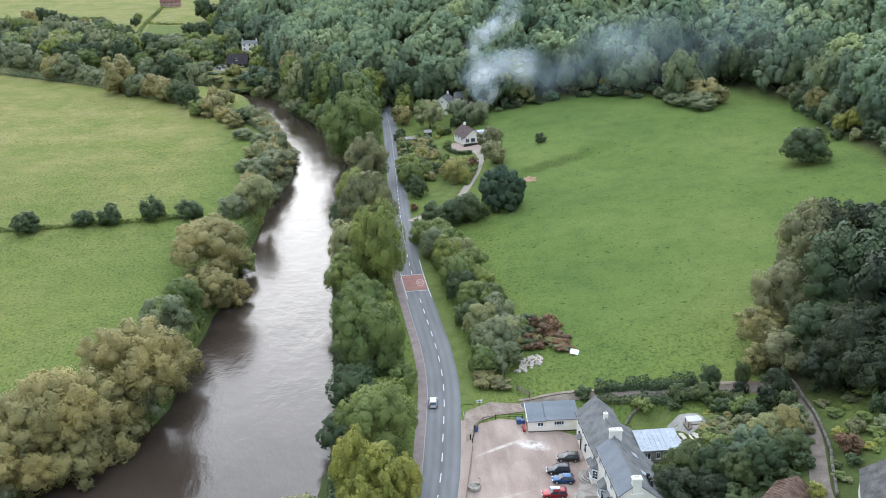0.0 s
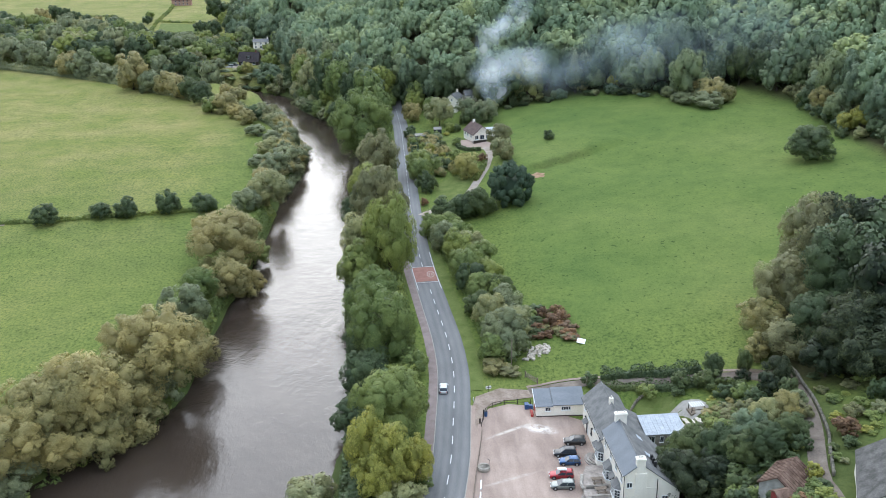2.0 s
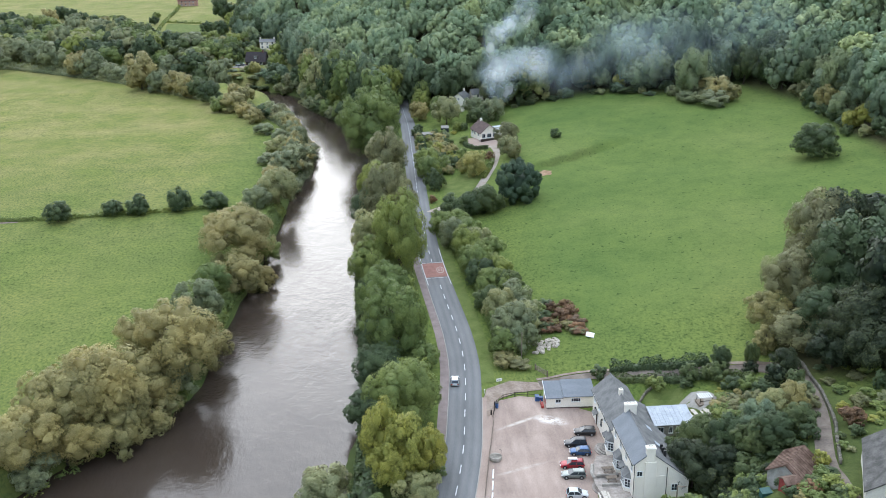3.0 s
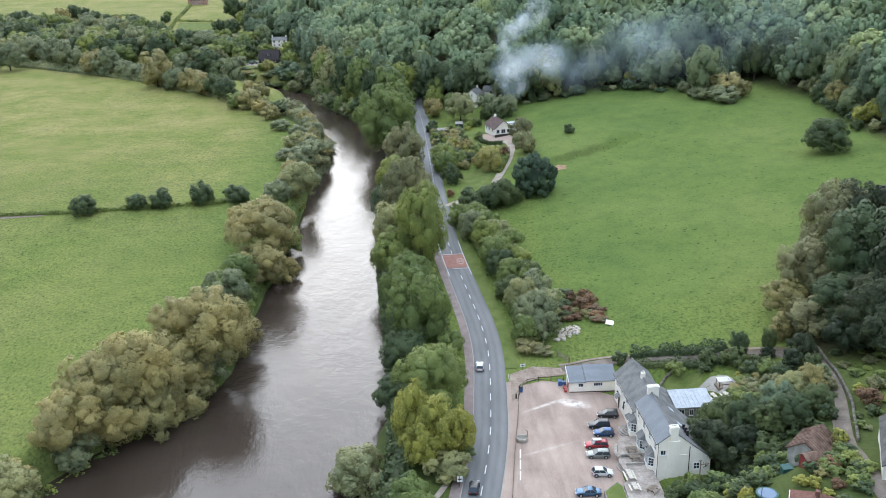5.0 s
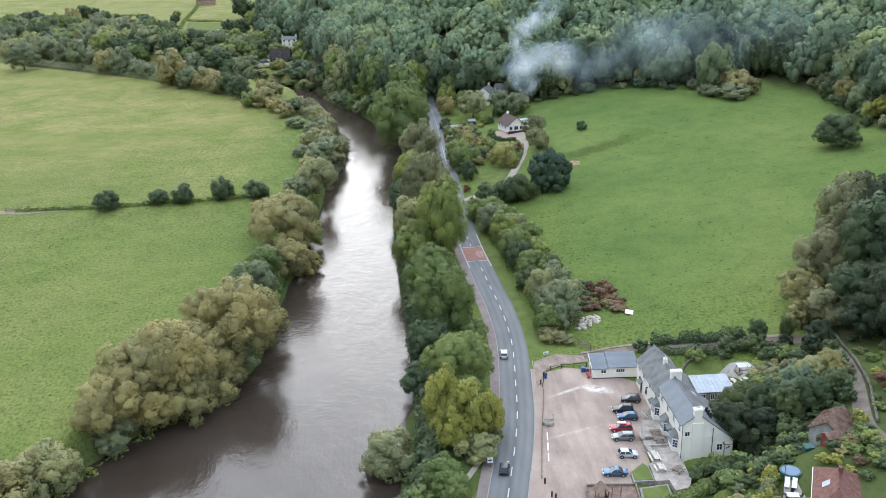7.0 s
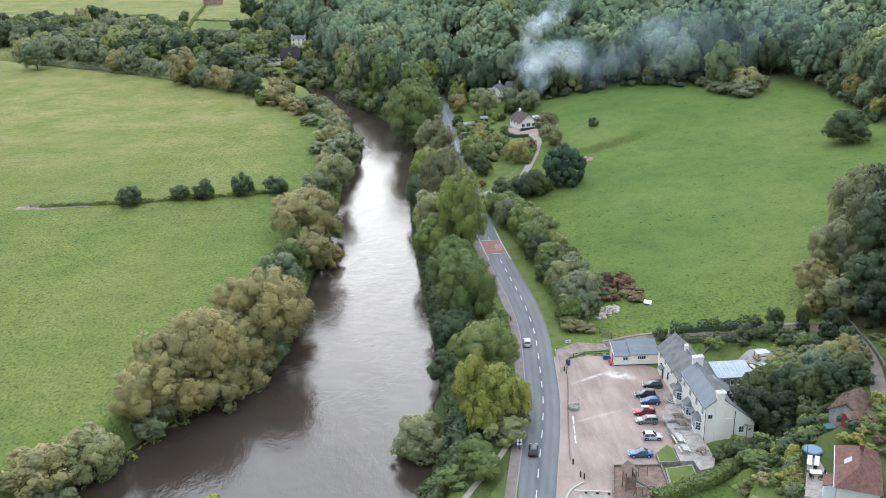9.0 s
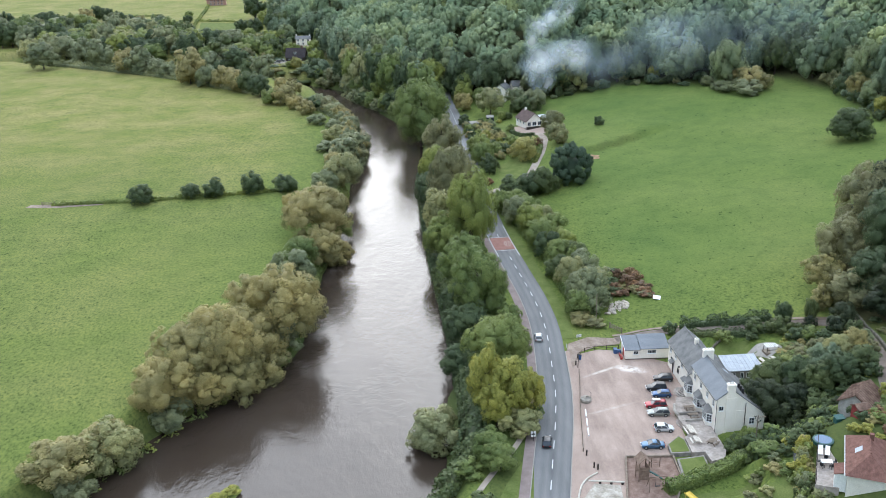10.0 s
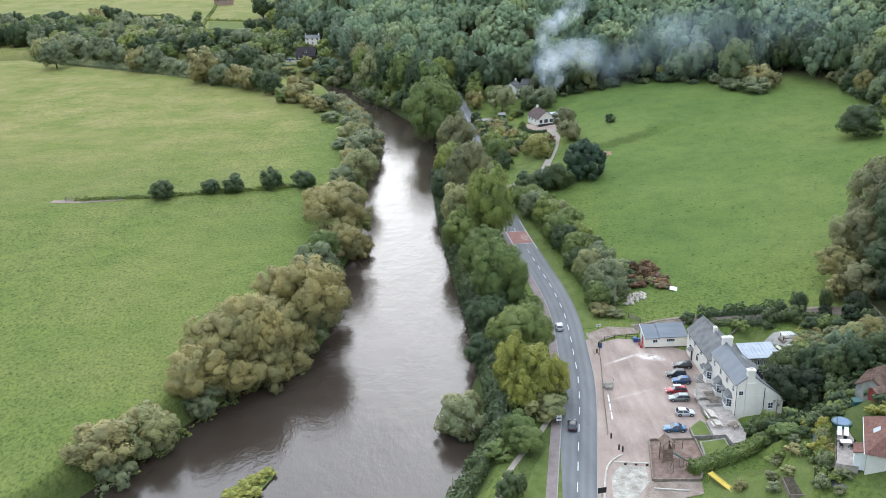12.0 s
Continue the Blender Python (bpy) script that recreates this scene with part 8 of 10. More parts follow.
# ---- hedges ----
def hedge(points, w, h, tint, label, group="hedges", lift=0.0, name="hedge", wild=0.25, dens=90):
    """A hedge along a line: a rough body clothed in leaf blades."""
    line = curved(points, 1.0)
    p, s = along(line)
    rng = np.random.default_rng(int(abs(p[0][0]) * 31 + abs(p[0][1]) * 17))
    n = int(s[-1] * (w + 2 * h) * dens / 3)
    o = np.array([p[0][0], p[0][1], gz(*p[0])])
    d = rng.uniform(0, s[-1], n)
    x, y = np.interp(d, s, p[:, 0]), np.interp(d, s, p[:, 1])
    x2, y2 = np.interp(d + 0.4, s, p[:, 0]) - np.interp(d - 0.4, s, p[:, 0]), np.interp(d + 0.4, s, p[:, 1]) - np.interp(d - 0.4, s, p[:, 1])
    q = np.hypot(x2, y2) + 1e-9
    nx, ny = y2 / q, -x2 / q
    side = rng.uniform(0, w + 2 * h, n)
    top = (side > h) & (side < h + w)
    off = np.where(side <= h, -w / 2, np.where(top, side - h - w / 2, w / 2))
    up = np.where(side <= h, side, np.where(top, h, side - h - w))
    hv = 1 + wild * np.sin(d * 0.9 + p[0][0]) * 0.6 + wild * np.sin(d * 2.3) * 0.4
    nd = np.stack([np.where(top, 0, np.sign(off)) * nx, np.where(top, 0, np.sign(off)) * ny, np.where(top, 1.0, 0.25)], 1)
    px_, py_ = x + nx * off, y + ny * off
    pos = np.column_stack([px_, py_, sheet_z(px_, py_) + lift + up * hv]) + rng.normal(0, 0.08 + wild * 0.12 * w / 2, (n, 3))
    face = nd + rng.normal(0, 0.5, (n, 3))
    face /= np.linalg.norm(face, axis=1)[:, None]
    a = np.cross(face, rng.normal(size=(n, 3)))
    a /= np.linalg.norm(a, axis=1)[:, None] + 1e-9
    b = np.cross(face, a)
    sc = rng.uniform(0.10, 0.24, n)[:, None] * (1.0 if dens > 65 else 1.7 if dens > 20 else 3.0)
    v = np.stack([pos - a * sc, pos - b * sc * 0.7, pos + a * sc, pos + b * sc * 0.7], 1).reshape(-1, 3) - o
    f = np.arange(n * 4).reshape(-1, 4)
    t = thing(name, Matrix.Translation(o), label, "hedge", group)
    ring = []
    for k in range(len(p)):
        dd = p[min(k + 1, len(p) - 1)] - p[max(k - 1, 0)]
        dd = dd / (np.linalg.norm(dd) + 1e-9)
        for oo, uu in ((-0.38, -0.3), (-0.30, 0.70 - 0.3 * wild), (0.30, 0.70 - 0.3 * wild), (0.38, -0.3)):
            cx, cy = p[k][0] + dd[1] * oo * w, p[k][1] - dd[0] * oo * w
            ring.append((cx - o[0], cy - o[1], gz(cx, cy) + lift + uu * h - o[2]))
    ring = np.array(ring)
    pieces = max(1, int(round(s[-1] / 9.0)))
    for c in range(pieces):                     # one clump of foliage for each few metres
        pick = (d >= s[-1] * c / pieces) & (d < s[-1] * (c + 1) / pieces)
        vv = v.reshape(-1, 4, 3)[pick].reshape(-1, 3)
        k0, k1 = int(len(p) * c / pieces), min(len(p) - 1, int(len(p) * (c + 1) / pieces))
        body = ring[4 * k0:4 * k1 + 4]
        tri = []
        for k in range(k1 - k0):
            for j in range(4):
                a0, b0, c0, d0 = 4 * k + j, 4 * k + (j + 1) % 4, 4 * k + 4 + (j + 1) % 4, 4 * k + 4 + j
                tri += [(a0, b0, c0), (a0, c0, d0)]
        e = 4 * (k1 - k0)
        tri += [(0, 1, 2), (0, 2, 3), (e, e + 1, e + 2), (e, e + 2, e + 3)]
        mpart("foliage", quads_mesh("foliage", vv, np.arange(len(vv)).reshape(-1, 4), body, np.array(tri), None, LEAF[tint]), t)
    return t


hedge([(20.4, 98.4), (24.0, 99.8), (28.0, 101.6), (31.2, 103.2), (34.6, 104.9)], 2.0, 1.9, "green", "clipped green garden hedge below the inn", wild=0.1, dens=130)
hedge([(36.4, 103.8), (39.4, 105.4), (42.4, 105.4), (45.4, 104.4), (47.4, 102.8)], 1.4, 2.0, "dark", "tall dark garden hedge", wild=0.12, dens=120)
hedge([(38.4, 152.6), (43.3, 151.8), (48.3, 149.9), (52.4, 148.9), (56, 148.6)], 1.7, 1.7, "dark", "rough hedge along the lane", wild=0.6)
hedge([(37.5, 149.6), (44.5, 147.4), (50.5, 145.6), (56, 143.6), (61, 140.2)], 1.2, 1.1, "dark", "low dark hedge beside the lane", wild=0.4)
hedge([(-128, 267.2), (-112, 267.8), (-100, 268.2), (-87, 270.4), (-70, 272.6), (-52, 275.6)], 1.3, 0.9, "green", "low gappy hedge across the meadow", wild=0.5, dens=60)
hedge([(13.4, 255), (13.0, 245), (15.0, 232), (17.4, 216), (19.4, 200), (20.0, 186), (20.6, 172), (19.6, 163)], 4.2, 3.0, "green", "tall overgrown roadside hedge", wild=0.5, dens=70)
hedge([(15.5, 256.5), (21, 258.5), (27, 259.5), (31.5, 261.5)], 3.4, 3.4, "dark", "overgrown hedge below the bungalow garden", wild=0.5, dens=70)
hedge([(30.2, 372), (36, 371), (43, 369.5)], 2.0, 3.6, "dark", "tall clipped evergreen hedge behind the bungalow", wild=0.1, dens=60)
hedge([(10.4, 360), (10.6, 340), (10.9, 318), (11.4, 305)], 2.4, 2.0, "dark", "garden hedge beside the road", wild=0.2, dens=60)
hedge([(17.6, 352), (16.6, 340), (14.8, 326)], 2.0, 2.0, "olive", "rounded garden hedge behind the shed", wild=0.3, dens=60)
hedge([(27.6, 345), (26.4, 336), (29.4, 328.6), (34.0, 326.6)], 1.2, 1.1, "dark", "low clipped hedge round the forecourt", wild=0.1, dens=60)
hedge([(28.6, 291), (31.0, 299), (33.4, 308)], 1.4, 1.2, "green", "low shrubs beside the driveway", wild=0.5, dens=60)
hedge([(-2.4, 126), (-1.2, 138), (0.6, 152), (1.0, 168), (0.6, 186), (-0.5, 205), (-1.6, 230), (-2.5, 260), (-3.5, 300), (-5.0, 340)], 5.5, 2.6, "green", "thick undergrowth between road and river", "bank scrub", wild=0.6, dens=45)
hedge([(-21, 92), (-16.4, 101), (-12.0, 110), (-8.8, 117), (-7.4, 126), (-7.0, 140), (-7.2, 170), (-8.6, 205), (-9.8, 250), (-9.6, 300)], 4.6, 2.6, "dark", "rough scrub along the river bank", "bank scrub", wild=0.6, dens=45)
hedge([(-40, 290), (-36.5, 312), (-33.4, 335), (-37.0, 362), (-45, 388), (-57, 412)], 6.0, 1.7, "sage", "grey-green scrub on the inner river bank", "bank scrub", wild=0.7, dens=40)
hedge([(-79.5, 104), (-69.0, 125), (-56.6, 145), (-46.0, 161), (-43.0, 196), (-38.8, 250), (-36.6, 285)], 2.0, 1.2, "green", "rank grass and nettles along the meadow bank", "bank scrub", wild=0.7, dens=45)
hedge([(-60, 412), (-84, 441), (-112, 470), (-145, 502), (-190, 535), (-235, 566)], 4.5, 2.4, "sage", "grey-green willow scrub on the far bank", "bank scrub", wild=0.7, dens=30)
hedge([(-44, 462), (-34, 438), (-22, 415), (-13, 396)], 4.0, 2.2, "sage", "pale scrub under the wood's edge", "bank scrub", wild=0.6, dens=40)
rng = random.Random(31)
for line, n in (([(44, 389), (60, 393), (92, 396), (108, 381), (118, 372)], 22), ([(154, 345), (150, 300), (147, 262), (149, 238)], 22)):
    q, s = along(curved(line, 2.0))
    for k in range(n):
        d = s[-1] * (k + rng.random()) / n
        x, y = float(np.interp(d, s, q[:, 0])) + rng.uniform(-2, 4), float(np.interp(d, s, q[:, 1])) + rng.uniform(-2, 4)
        tint = ["wood", "dark", "brown", "sage", "dark", "wood"][rng.randrange(6)]
        tree("low", tint, x, y, rng.uniform(1.6, 5.0), rng.uniform(1.8, 3.8), {"wood": "mid-green", "dark": "dark green", "brown": "brownish", "sage": "grey-green"}[tint] + " bush at the foot of the wood", "bush", "bushes at the foot of the wood", "undergrowth")
for pts, w, h in (([(-375, 800), (-287, 815), (-215, 806)], 1.8, 1.0), ([(-163, 690), (-172, 760), (-180, 850), (-190, 920)], 2.0, 1.2), ([(-163, 690), (-135, 684), (-112, 680)], 2.0, 1.3), ([(-170, 760), (-128, 742)], 1.8, 1.2)):
    hedge(pts, w, h, "green", "far field hedge beyond the river", "far field hedges", wild=0.8, dens=30)
sheet("pasture_far", [(-160, 700), (-133, 692), (-126, 735), (-168, 752)], None, LAWN, "small bright green far pasture", "pasture")

# ---- bungalow and other houses ----
def hip_house(x, y, z, a, w, d, eave, ridge, wall, roof, label, gable=False, overhang=0.4, category="house", group=""):
    """A house w wide (local x) and d deep, with a hipped or gabled roof along x."""
    t = thing("house", pose(x, y, z, 0, 0, a), label, category, group)
    if gable:
        pts = [(-w / 2, -d / 2, -4), (-w / 2, d / 2, -4), (-w / 2, d / 2, eave), (-w / 2, 0, ridge - 0.15), (-w / 2, -d / 2, eave)]
        part("wall", solid(pts + [(w / 2, q[1], q[2]) for q in pts], [(0, 1, 2, 3, 4), (9, 8, 7, 6, 5), (0, 5, 6, 1), (1, 6, 7, 2), (2, 7, 8, 3), (3, 8, 9, 4), (4, 9, 5, 0)]), wall, t)
        for s in (-1, 1):
            k = (ridge - eave) / (d / 2)
            part("roof", slab((-w / 2 - overhang, s * (d / 2 + overhang), eave - k * overhang), (w / 2 + overhang, s * (d / 2 + overhang), eave - k * overhang), (w / 2 + overhang, 0, ridge), (-w / 2 - overhang, 0, ridge), 0.16), roof, t)
    else:
        part("wall", boxed(-w / 2, w / 2, -d / 2, d / 2, -1, eave), wall, t)
        o, W, D, r = overhang, w / 2 + overhang, d / 2 + overhang, max(0.3, w / 2 - d / 2)
        part("roof", solid([(-W, -D, eave), (W, -D, eave), (W, D, eave), (-W, D, eave), (-r, 0, ridge), (r, 0, ridge)], [(0, 1, 5, 4), (1, 2, 5), (2, 3, 4, 5), (3, 0, 4), (3, 2, 1, 0)]), roof, t)
    return t


bung = hip_house(34.6, 345.0, gz(34.8, 342) + 0.3, 107, 9.6, 7.2, 2.6, 5.5, RENDERED, BROWN_TILE, "white bungalow with a brown tiled roof and paved forecourt", True)
for y, w in ((-2.2, 1.5), (0.1, 1.7), (2.3, 1.3)):
    window(bung, w, 1.5, pose(-4.805, y, 0.55, 0, 0, -90), 2, 1)
for x in (-2.6, 0.6, 3.2):
    window(bung, 1.2, 1.2, pose(x, 3.605, 0.9, 0, 0, 180), 2, 1)
part("chimney", boxed(2.9, 3.7, -0.4, 0.4, 4.4, 6.3, bevel=0.03), RENDERED, bung)
part("flat_wing", boxed(-2.6, 4.2, -8.2, -3.58, -1, 2.3), RENDERED, bung)
part("flat_roof", boxed(-2.8, 4.4, -8.4, -3.58, 2.3, 2.5, bevel=0.03), PALE_ROOF, bung, "pale flat roof")
part("terrace_wall", boxed(-7.0, -6.7, -4.2, 4.4, -1.2, 0.7, bevel=0.04), DARK_WOOD, bung, "dark low terrace rail")
part("terrace", boxed(-6.7, -4.82, -4.2, 4.4, -1.2, 0.05), PAVING, bung)
sheet("forecourt", [(26.0, 346), (26.2, 336), (28.6, 330.4), (32.5, 328.0), (38, 328.5), (42.5, 332.5), (44.5, 341), (41, 344), (29.5, 345)], None, TARMAC_PINK, "pinkish paved forecourt round the bungalow", "forecourt", thick=0.05)
DRIVE = curved([(9.6, 261.2), (12.5, 264.6), (17.0, 268.0), (22.5, 271.0), (26.0, 281.0), (29.2, 291.0), (33.2, 304.0), (36.0, 316.0), (36.6, 324.0), (36, 330)], 3)
strip("driveway", DRIVE, 0, 0, 0.10, GRAVEL, "curving gravel driveway up to the bungalow", "driveway", profile=[(-1.3, 0), (0, 0.06), (1.3, 0)])
sheet("garden_lawn", [(14.6, 275), (22.4, 277), (26.6, 288), (27.4, 296), (22.5, 300), (15.8, 292)], None, LAWN, "mown garden lawn below the bungalow", "lawn", thick=0.03)
sheet("garden_lawn", [(20.4, 330), (26.0, 330), (26.0, 345), (23.0, 356), (19.8, 345)], None, LAWN, "mown upper garden lawn", "lawn", thick=0.03)
RED_EARTH = plain("red_earth", (0.23, 0.135, 0.085), (0.36, 0.235, 0.155), 0.5, 0.95, 0.1, fine=3)
sheet("scar", [(46.4, 286.6), (47.6, 285.4), (48.6, 286.0), (49.9, 285.6), (50.6, 287.4), (50.2, 288.6), (51.2, 290.0), (49.6, 290.6), (48.6, 291.8), (47.4, 290.4), (46.0, 290.2), (46.6, 288.4)], None, RED_EARTH, "bare reddish earth scar in the pasture", "bare earth", thick=0.02)
cot = hip_house(30.2, 397.5, 4.2, 62, 6.4, 4.6, 3.6, 5.4, RENDERED, OLD_SLATE, "small white cottage under the wood", True)
for x in (-2.0, 0.2, 2.1):
    window(cot, 0.8, 1.0, pose(x, -2.305, 2.2), 2, 2)
window(cot, 0.8, 1.0, pose(-3.205, 0, 2.3, 0, 0, -90), 2, 2)
part("chimney", boxed(2.4, 3.0, -0.35, 0.35, 4.6, 6.4, bevel=0.03), RENDERED, cot)
cot2 = hip_house(37.0, 401.5, 5.2, 15, 5.0, 4.0, 3.0, 4.8, RENDERED, OLD_SLATE, "white outbuilding beside the cottage", True)
window(cot2, 0.9, 1.1, pose(0, -2.005, 1.4), 2, 2)
hut = hip_house(13.4, 353.5, gz(13.4, 353.5), 8, 4.2, 3.2, 2.1, 2.7, TIMBER, KERB, "small garden shed with a pale roof", True, 0.2, "shed")
part("door", boxed(-0.5, 0.5, -1.64, -1.6, 0, 1.9), DARK_WOOD, hut)
hip_house(20.5, 361, gz(20.5, 361), 0, 3.0, 2.2, 1.8, 2.6, GLASS, KERB, "small greenhouse among the garden shrubs", True, 0.05, "greenhouse")
whouse = hip_house(-76.0, 611, gz(-76, 611) - 0.3, 3, 9.5, 6.5, 4.4, 5.9, RENDERED, OLD_SLATE, "white two-storey house on the far bank", True, 0.25)
for x in (-3.2, 0, 3.2):
    for z in (0.5, 2.7):
        window(whouse, 1.2, 1.35, pose(x, -3.255, z), 2, 2)
for s in (-1, 1):
    part("chimney", boxed(s * 4.3 - 0.4, s * 4.3 + 0.4, -0.4, 0.4, 5.0, 6.9, bevel=0.03), RENDERED, whouse)
dhouse = hip_house(-75.0, 546, gz(-75, 546) - 0.3, -8, 11, 7, 2.9, 7.4, DARK_WOOD, plain("dark_tile", (0.035, 0.028, 0.03), (0.06, 0.05, 0.05), 1.0, 0.8, 0.2), "dark timbered house with a steep dark roof", True, 0.5)
for x in (-3.4, 0, 3.2):
    window(dhouse, 1.5, 1.3, pose(x, -3.505, 0.9), 2, 1)
part("dormer", boxed(-1.2, 1.2, -3.0, -1.0, 4.0, 5.6), DARK_WOOD, dhouse)
window(dhouse, 1.6, 1.1, pose(0, -3.005, 4.25), 3, 1)
part("chimney", boxed(3.4, 4.2, -0.4, 0.4, 6.4, 8.4, bevel=0.03), RED_TILE, dhouse)
rhouse = hip_house(-177, 886, gz(-177, 886), 4, 17, 8, 5.0, 8.5, plain("red_brick", (0.36, 0.20, 0.15), (0.46, 0.28, 0.22), 1.2, 0.85, 0.2), RED_TILE, "far red-brick farmhouse on the valley floor", True)
for x in (-5, -1.7, 1.7, 5):
    for z in (0.8, 3.2):
        window(rhouse, 1.3, 1.4, pose(x, -4.005, z), 2, 2)
van = car(-85.2, 537.2, gz(-85.2, 537.2), 70, P_WHITE, "white van parked by the dark house", 4.8, 1.95, "suv", group="parked cars")
car(-82.6, 541.4, gz(-82.6, 541.4), 50, P_SILVER, "silver car parked by the dark house", 4.2, 1.45, "hatch")
sheet("yard", [(-90, 535), (-81, 534), (-79, 542), (-86, 544)], None, GRAVEL, "gravel yard beside the dark house", "yard")
sheet("bank_wall", [(-82, 522), (-58, 511), (-57.5, 513), (-81.5, 524.2)], None, LAWN, "narrow riverside lawn", "lawn")
sheet("yard", [(-80, 601), (-66, 600.5), (-62, 604), (-80, 606.5)], None, GRAVEL, "pale drive before the white house", "yard")
tree("bush", "golden", -72.5, 513.0, 6.8, 3.4, "small golden-leaved tree by the dark house", "tree")
for x, y, tint, h, r in ((-92, 548, "green", 9, 5), (-62, 540, "dark", 8, 4.5), (-90, 556, "dark", 11, 6), (-66, 560, "green", 9, 5), (-80, 566, "green", 8, 5), (-95, 590, "green", 10, 6), (-60, 580, "dark", 12, 6), (-88, 625, "wood", 12, 6.5), (-72, 630, "wood", 13, 7), (-98, 615, "green", 9, 5.5)):
    tree("far", tint, x, y, h, r, "broadleaf tree among the far riverside houses", "tree", "trees by the far houses")
for x, y, tint, h, r in ((-32, 441, "sage", 7, 4.2), (-24, 428, "green", 9, 5), (-16, 414, "green", 11, 6), (-36, 453, "green", 9, 5), (-41, 468, "sage", 9, 5), (-45, 482, "dark", 11, 5.5), (-32, 464, "sage", 17, 7), (-25, 452, "green", 18, 7.4), (-17, 436, "green", 17, 7), (-40, 486, "olive", 15, 6.5), (-9, 424, "dark", 16, 7)):
    tree("tree", tint, x, y, h, r, "riverside tree at the foot of the wood", "tree", "riverside trees below the wood")

for x, y, h, r, tint in ((-1.5, 421, 17, 7.5, "green"), (8.5, 427, 17, 7.5, "wood"), (16.5, 414, 15, 6.5, "dark"), (22.5, 408, 13, 6, "wood"), (13, 404, 9, 4.5, "green"), (-9, 418, 15, 7, "green"), (20, 396, 8, 4.2, "green"), (43.5, 397, 11, 5.5, "sage"), (50, 397, 9, 5, "green"), (44, 384, 6, 3.6, "sage")):
    tree("tree", tint, x, y, h, r, "roadside tree where the road enters the wood", "tree", "trees where the road enters the wood")
for x, y, tint, h, r in ((-5.5, 372, "green", 9, 5), (-9, 381, "dark", 8, 4.6), (-12, 390, "green", 10, 5.2), (-15.5, 398, "sage", 7, 4.2), (-19, 406, "dark", 9, 4.8), (-22.5, 413, "green", 8, 4.5), (-26.5, 420, "sage", 6, 3.8), (-29.5, 428, "green", 8, 4.6), (-34, 436, "dark", 7, 4.2), (-37.5, 446, "sage", 6.5, 4.0), (-3, 384, "green", 16, 6.5), (-7, 398, "green", 19, 7.2), (-13, 409, "dark", 19, 7.0), (-20, 423, "green", 20, 7.4), (-27, 439, "dark", 19, 7.0), (-34, 456, "sage", 18, 6.8), (-40, 474, "green", 17, 6.6)):
    tree("far", tint, x, y, h, r, "riverside tree at the foot of the wood", "tree", "riverside trees below the wood")
for x, y, tint, h, r in ((16.0, 246, "green", 6.0, 3.9), (18.6, 237, "green", 6.5, 4.0), (20.8, 228, "sage", 6.4, 4.0), (22.0, 218, "green", 6.8, 4.1), (23.2, 207, "green", 6.6, 4.0), (24.2, 197, "dark", 6.4, 4.0), (25.0, 188, "sage", 6.8, 4.2), (25.4, 177, "sage", 7.4, 4.5), (23.4, 168, "sage", 6.4, 4.0), (19.4, 162.0, "brown", 2.6, 2.8), (22.0, 160.6, "brown", 1.8, 2.4)):
    tree("bush", tint, x, y, h, r, {"green": "leafy green", "sage": "grey-green leafy", "dark": "dark green rounded", "brown": "brownish leafy"}[tint] + " bush in the tall roadside hedge", "bush", "bushes of the roadside hedge", "bush")
rng = random.Random(21)
for k in range(84):
    u, v = rng.random(), rng.random()
    x, y = 11.5 + 11 * u + 0.03 * (300 - 285) * v, 300 + 56 * v
    if 20 < x < 26 and 330 < y < 356:
        continue
    tint = ["green", "olive", "dark", "sage", "lime", "green"][k % 6]
    tree("bush", tint, x, y, rng.uniform(1.4, 3.4), rng.uniform(1.2, 2.3), {"green": "leafy green", "olive": "olive-tan", "dark": "clipped dark green", "sage": "grey-green", "lime": "yellow-green"}[tint] + " shrub in the bungalow garden", "bush", "bungalow garden shrubs", "bush")

# ---- gardens south-east of the inn ----
sheet("garden_lawn", [(23.6, 97.6), (29.4, 98.2), (33.6, 98.2), (36.6, 96.0), (37.2, 91.5), (36.0, 86.5), (33, 83), (20, 84), (20, 91)], None, LAWN, "mown sloping garden lawn below the clipped hedge", "lawn", thick=0.03)
strip("garden_path", curved([(41.2, 99.4), (39.6, 96.4), (38.6, 93.2), (37.6, 89.6), (37.0, 86.0), (37.4, 82.0)], 1.0), 0, 0, 0.09, ASPHALT, "narrow dark garden path", "path", profile=[(-0.55, 0), (0.55, 0)])
slide_y = thing("garden_slide", pose(24.3, 94.6, gz(24.3, 94.6) + 0.05, 0, 0, 118), "yellow plastic garden slide on the lawn", "slide")
part("chute", slab((-2.6, -0.45, 0.35), (-2.6, 0.45, 0.35), (2.6, 0.45, 1.0), (2.6, -0.45, 1.0), 0.12), YELLOW, slide_y)
for s in (-0.45, 0.45):
    part("rim", tube([(-2.6, s, 0.42), (2.6, s, 1.07)], [0.07, 0.07], 6), YELLOW, slide_y)
    part("leg", tube([(2.3, s, 0), (2.3, s, 0.95)], [0.05, 0.05], 6), YELLOW, slide_y)
frame_c = thing("cold_frame", pose(32.6, 86.8, gz(32.6, 86.8) + 0.1, 0, 0, -8), "timber-edged vegetable bed in the lawn", "raised bed")
part("soil", boxed(-1.4, 1.4, -2.2, 2.2, -0.6, 0.15), plain("bed_soil", (0.045, 0.038, 0.028), (0.095, 0.08, 0.055), 1.5, 0.95, 0.1), frame_c)
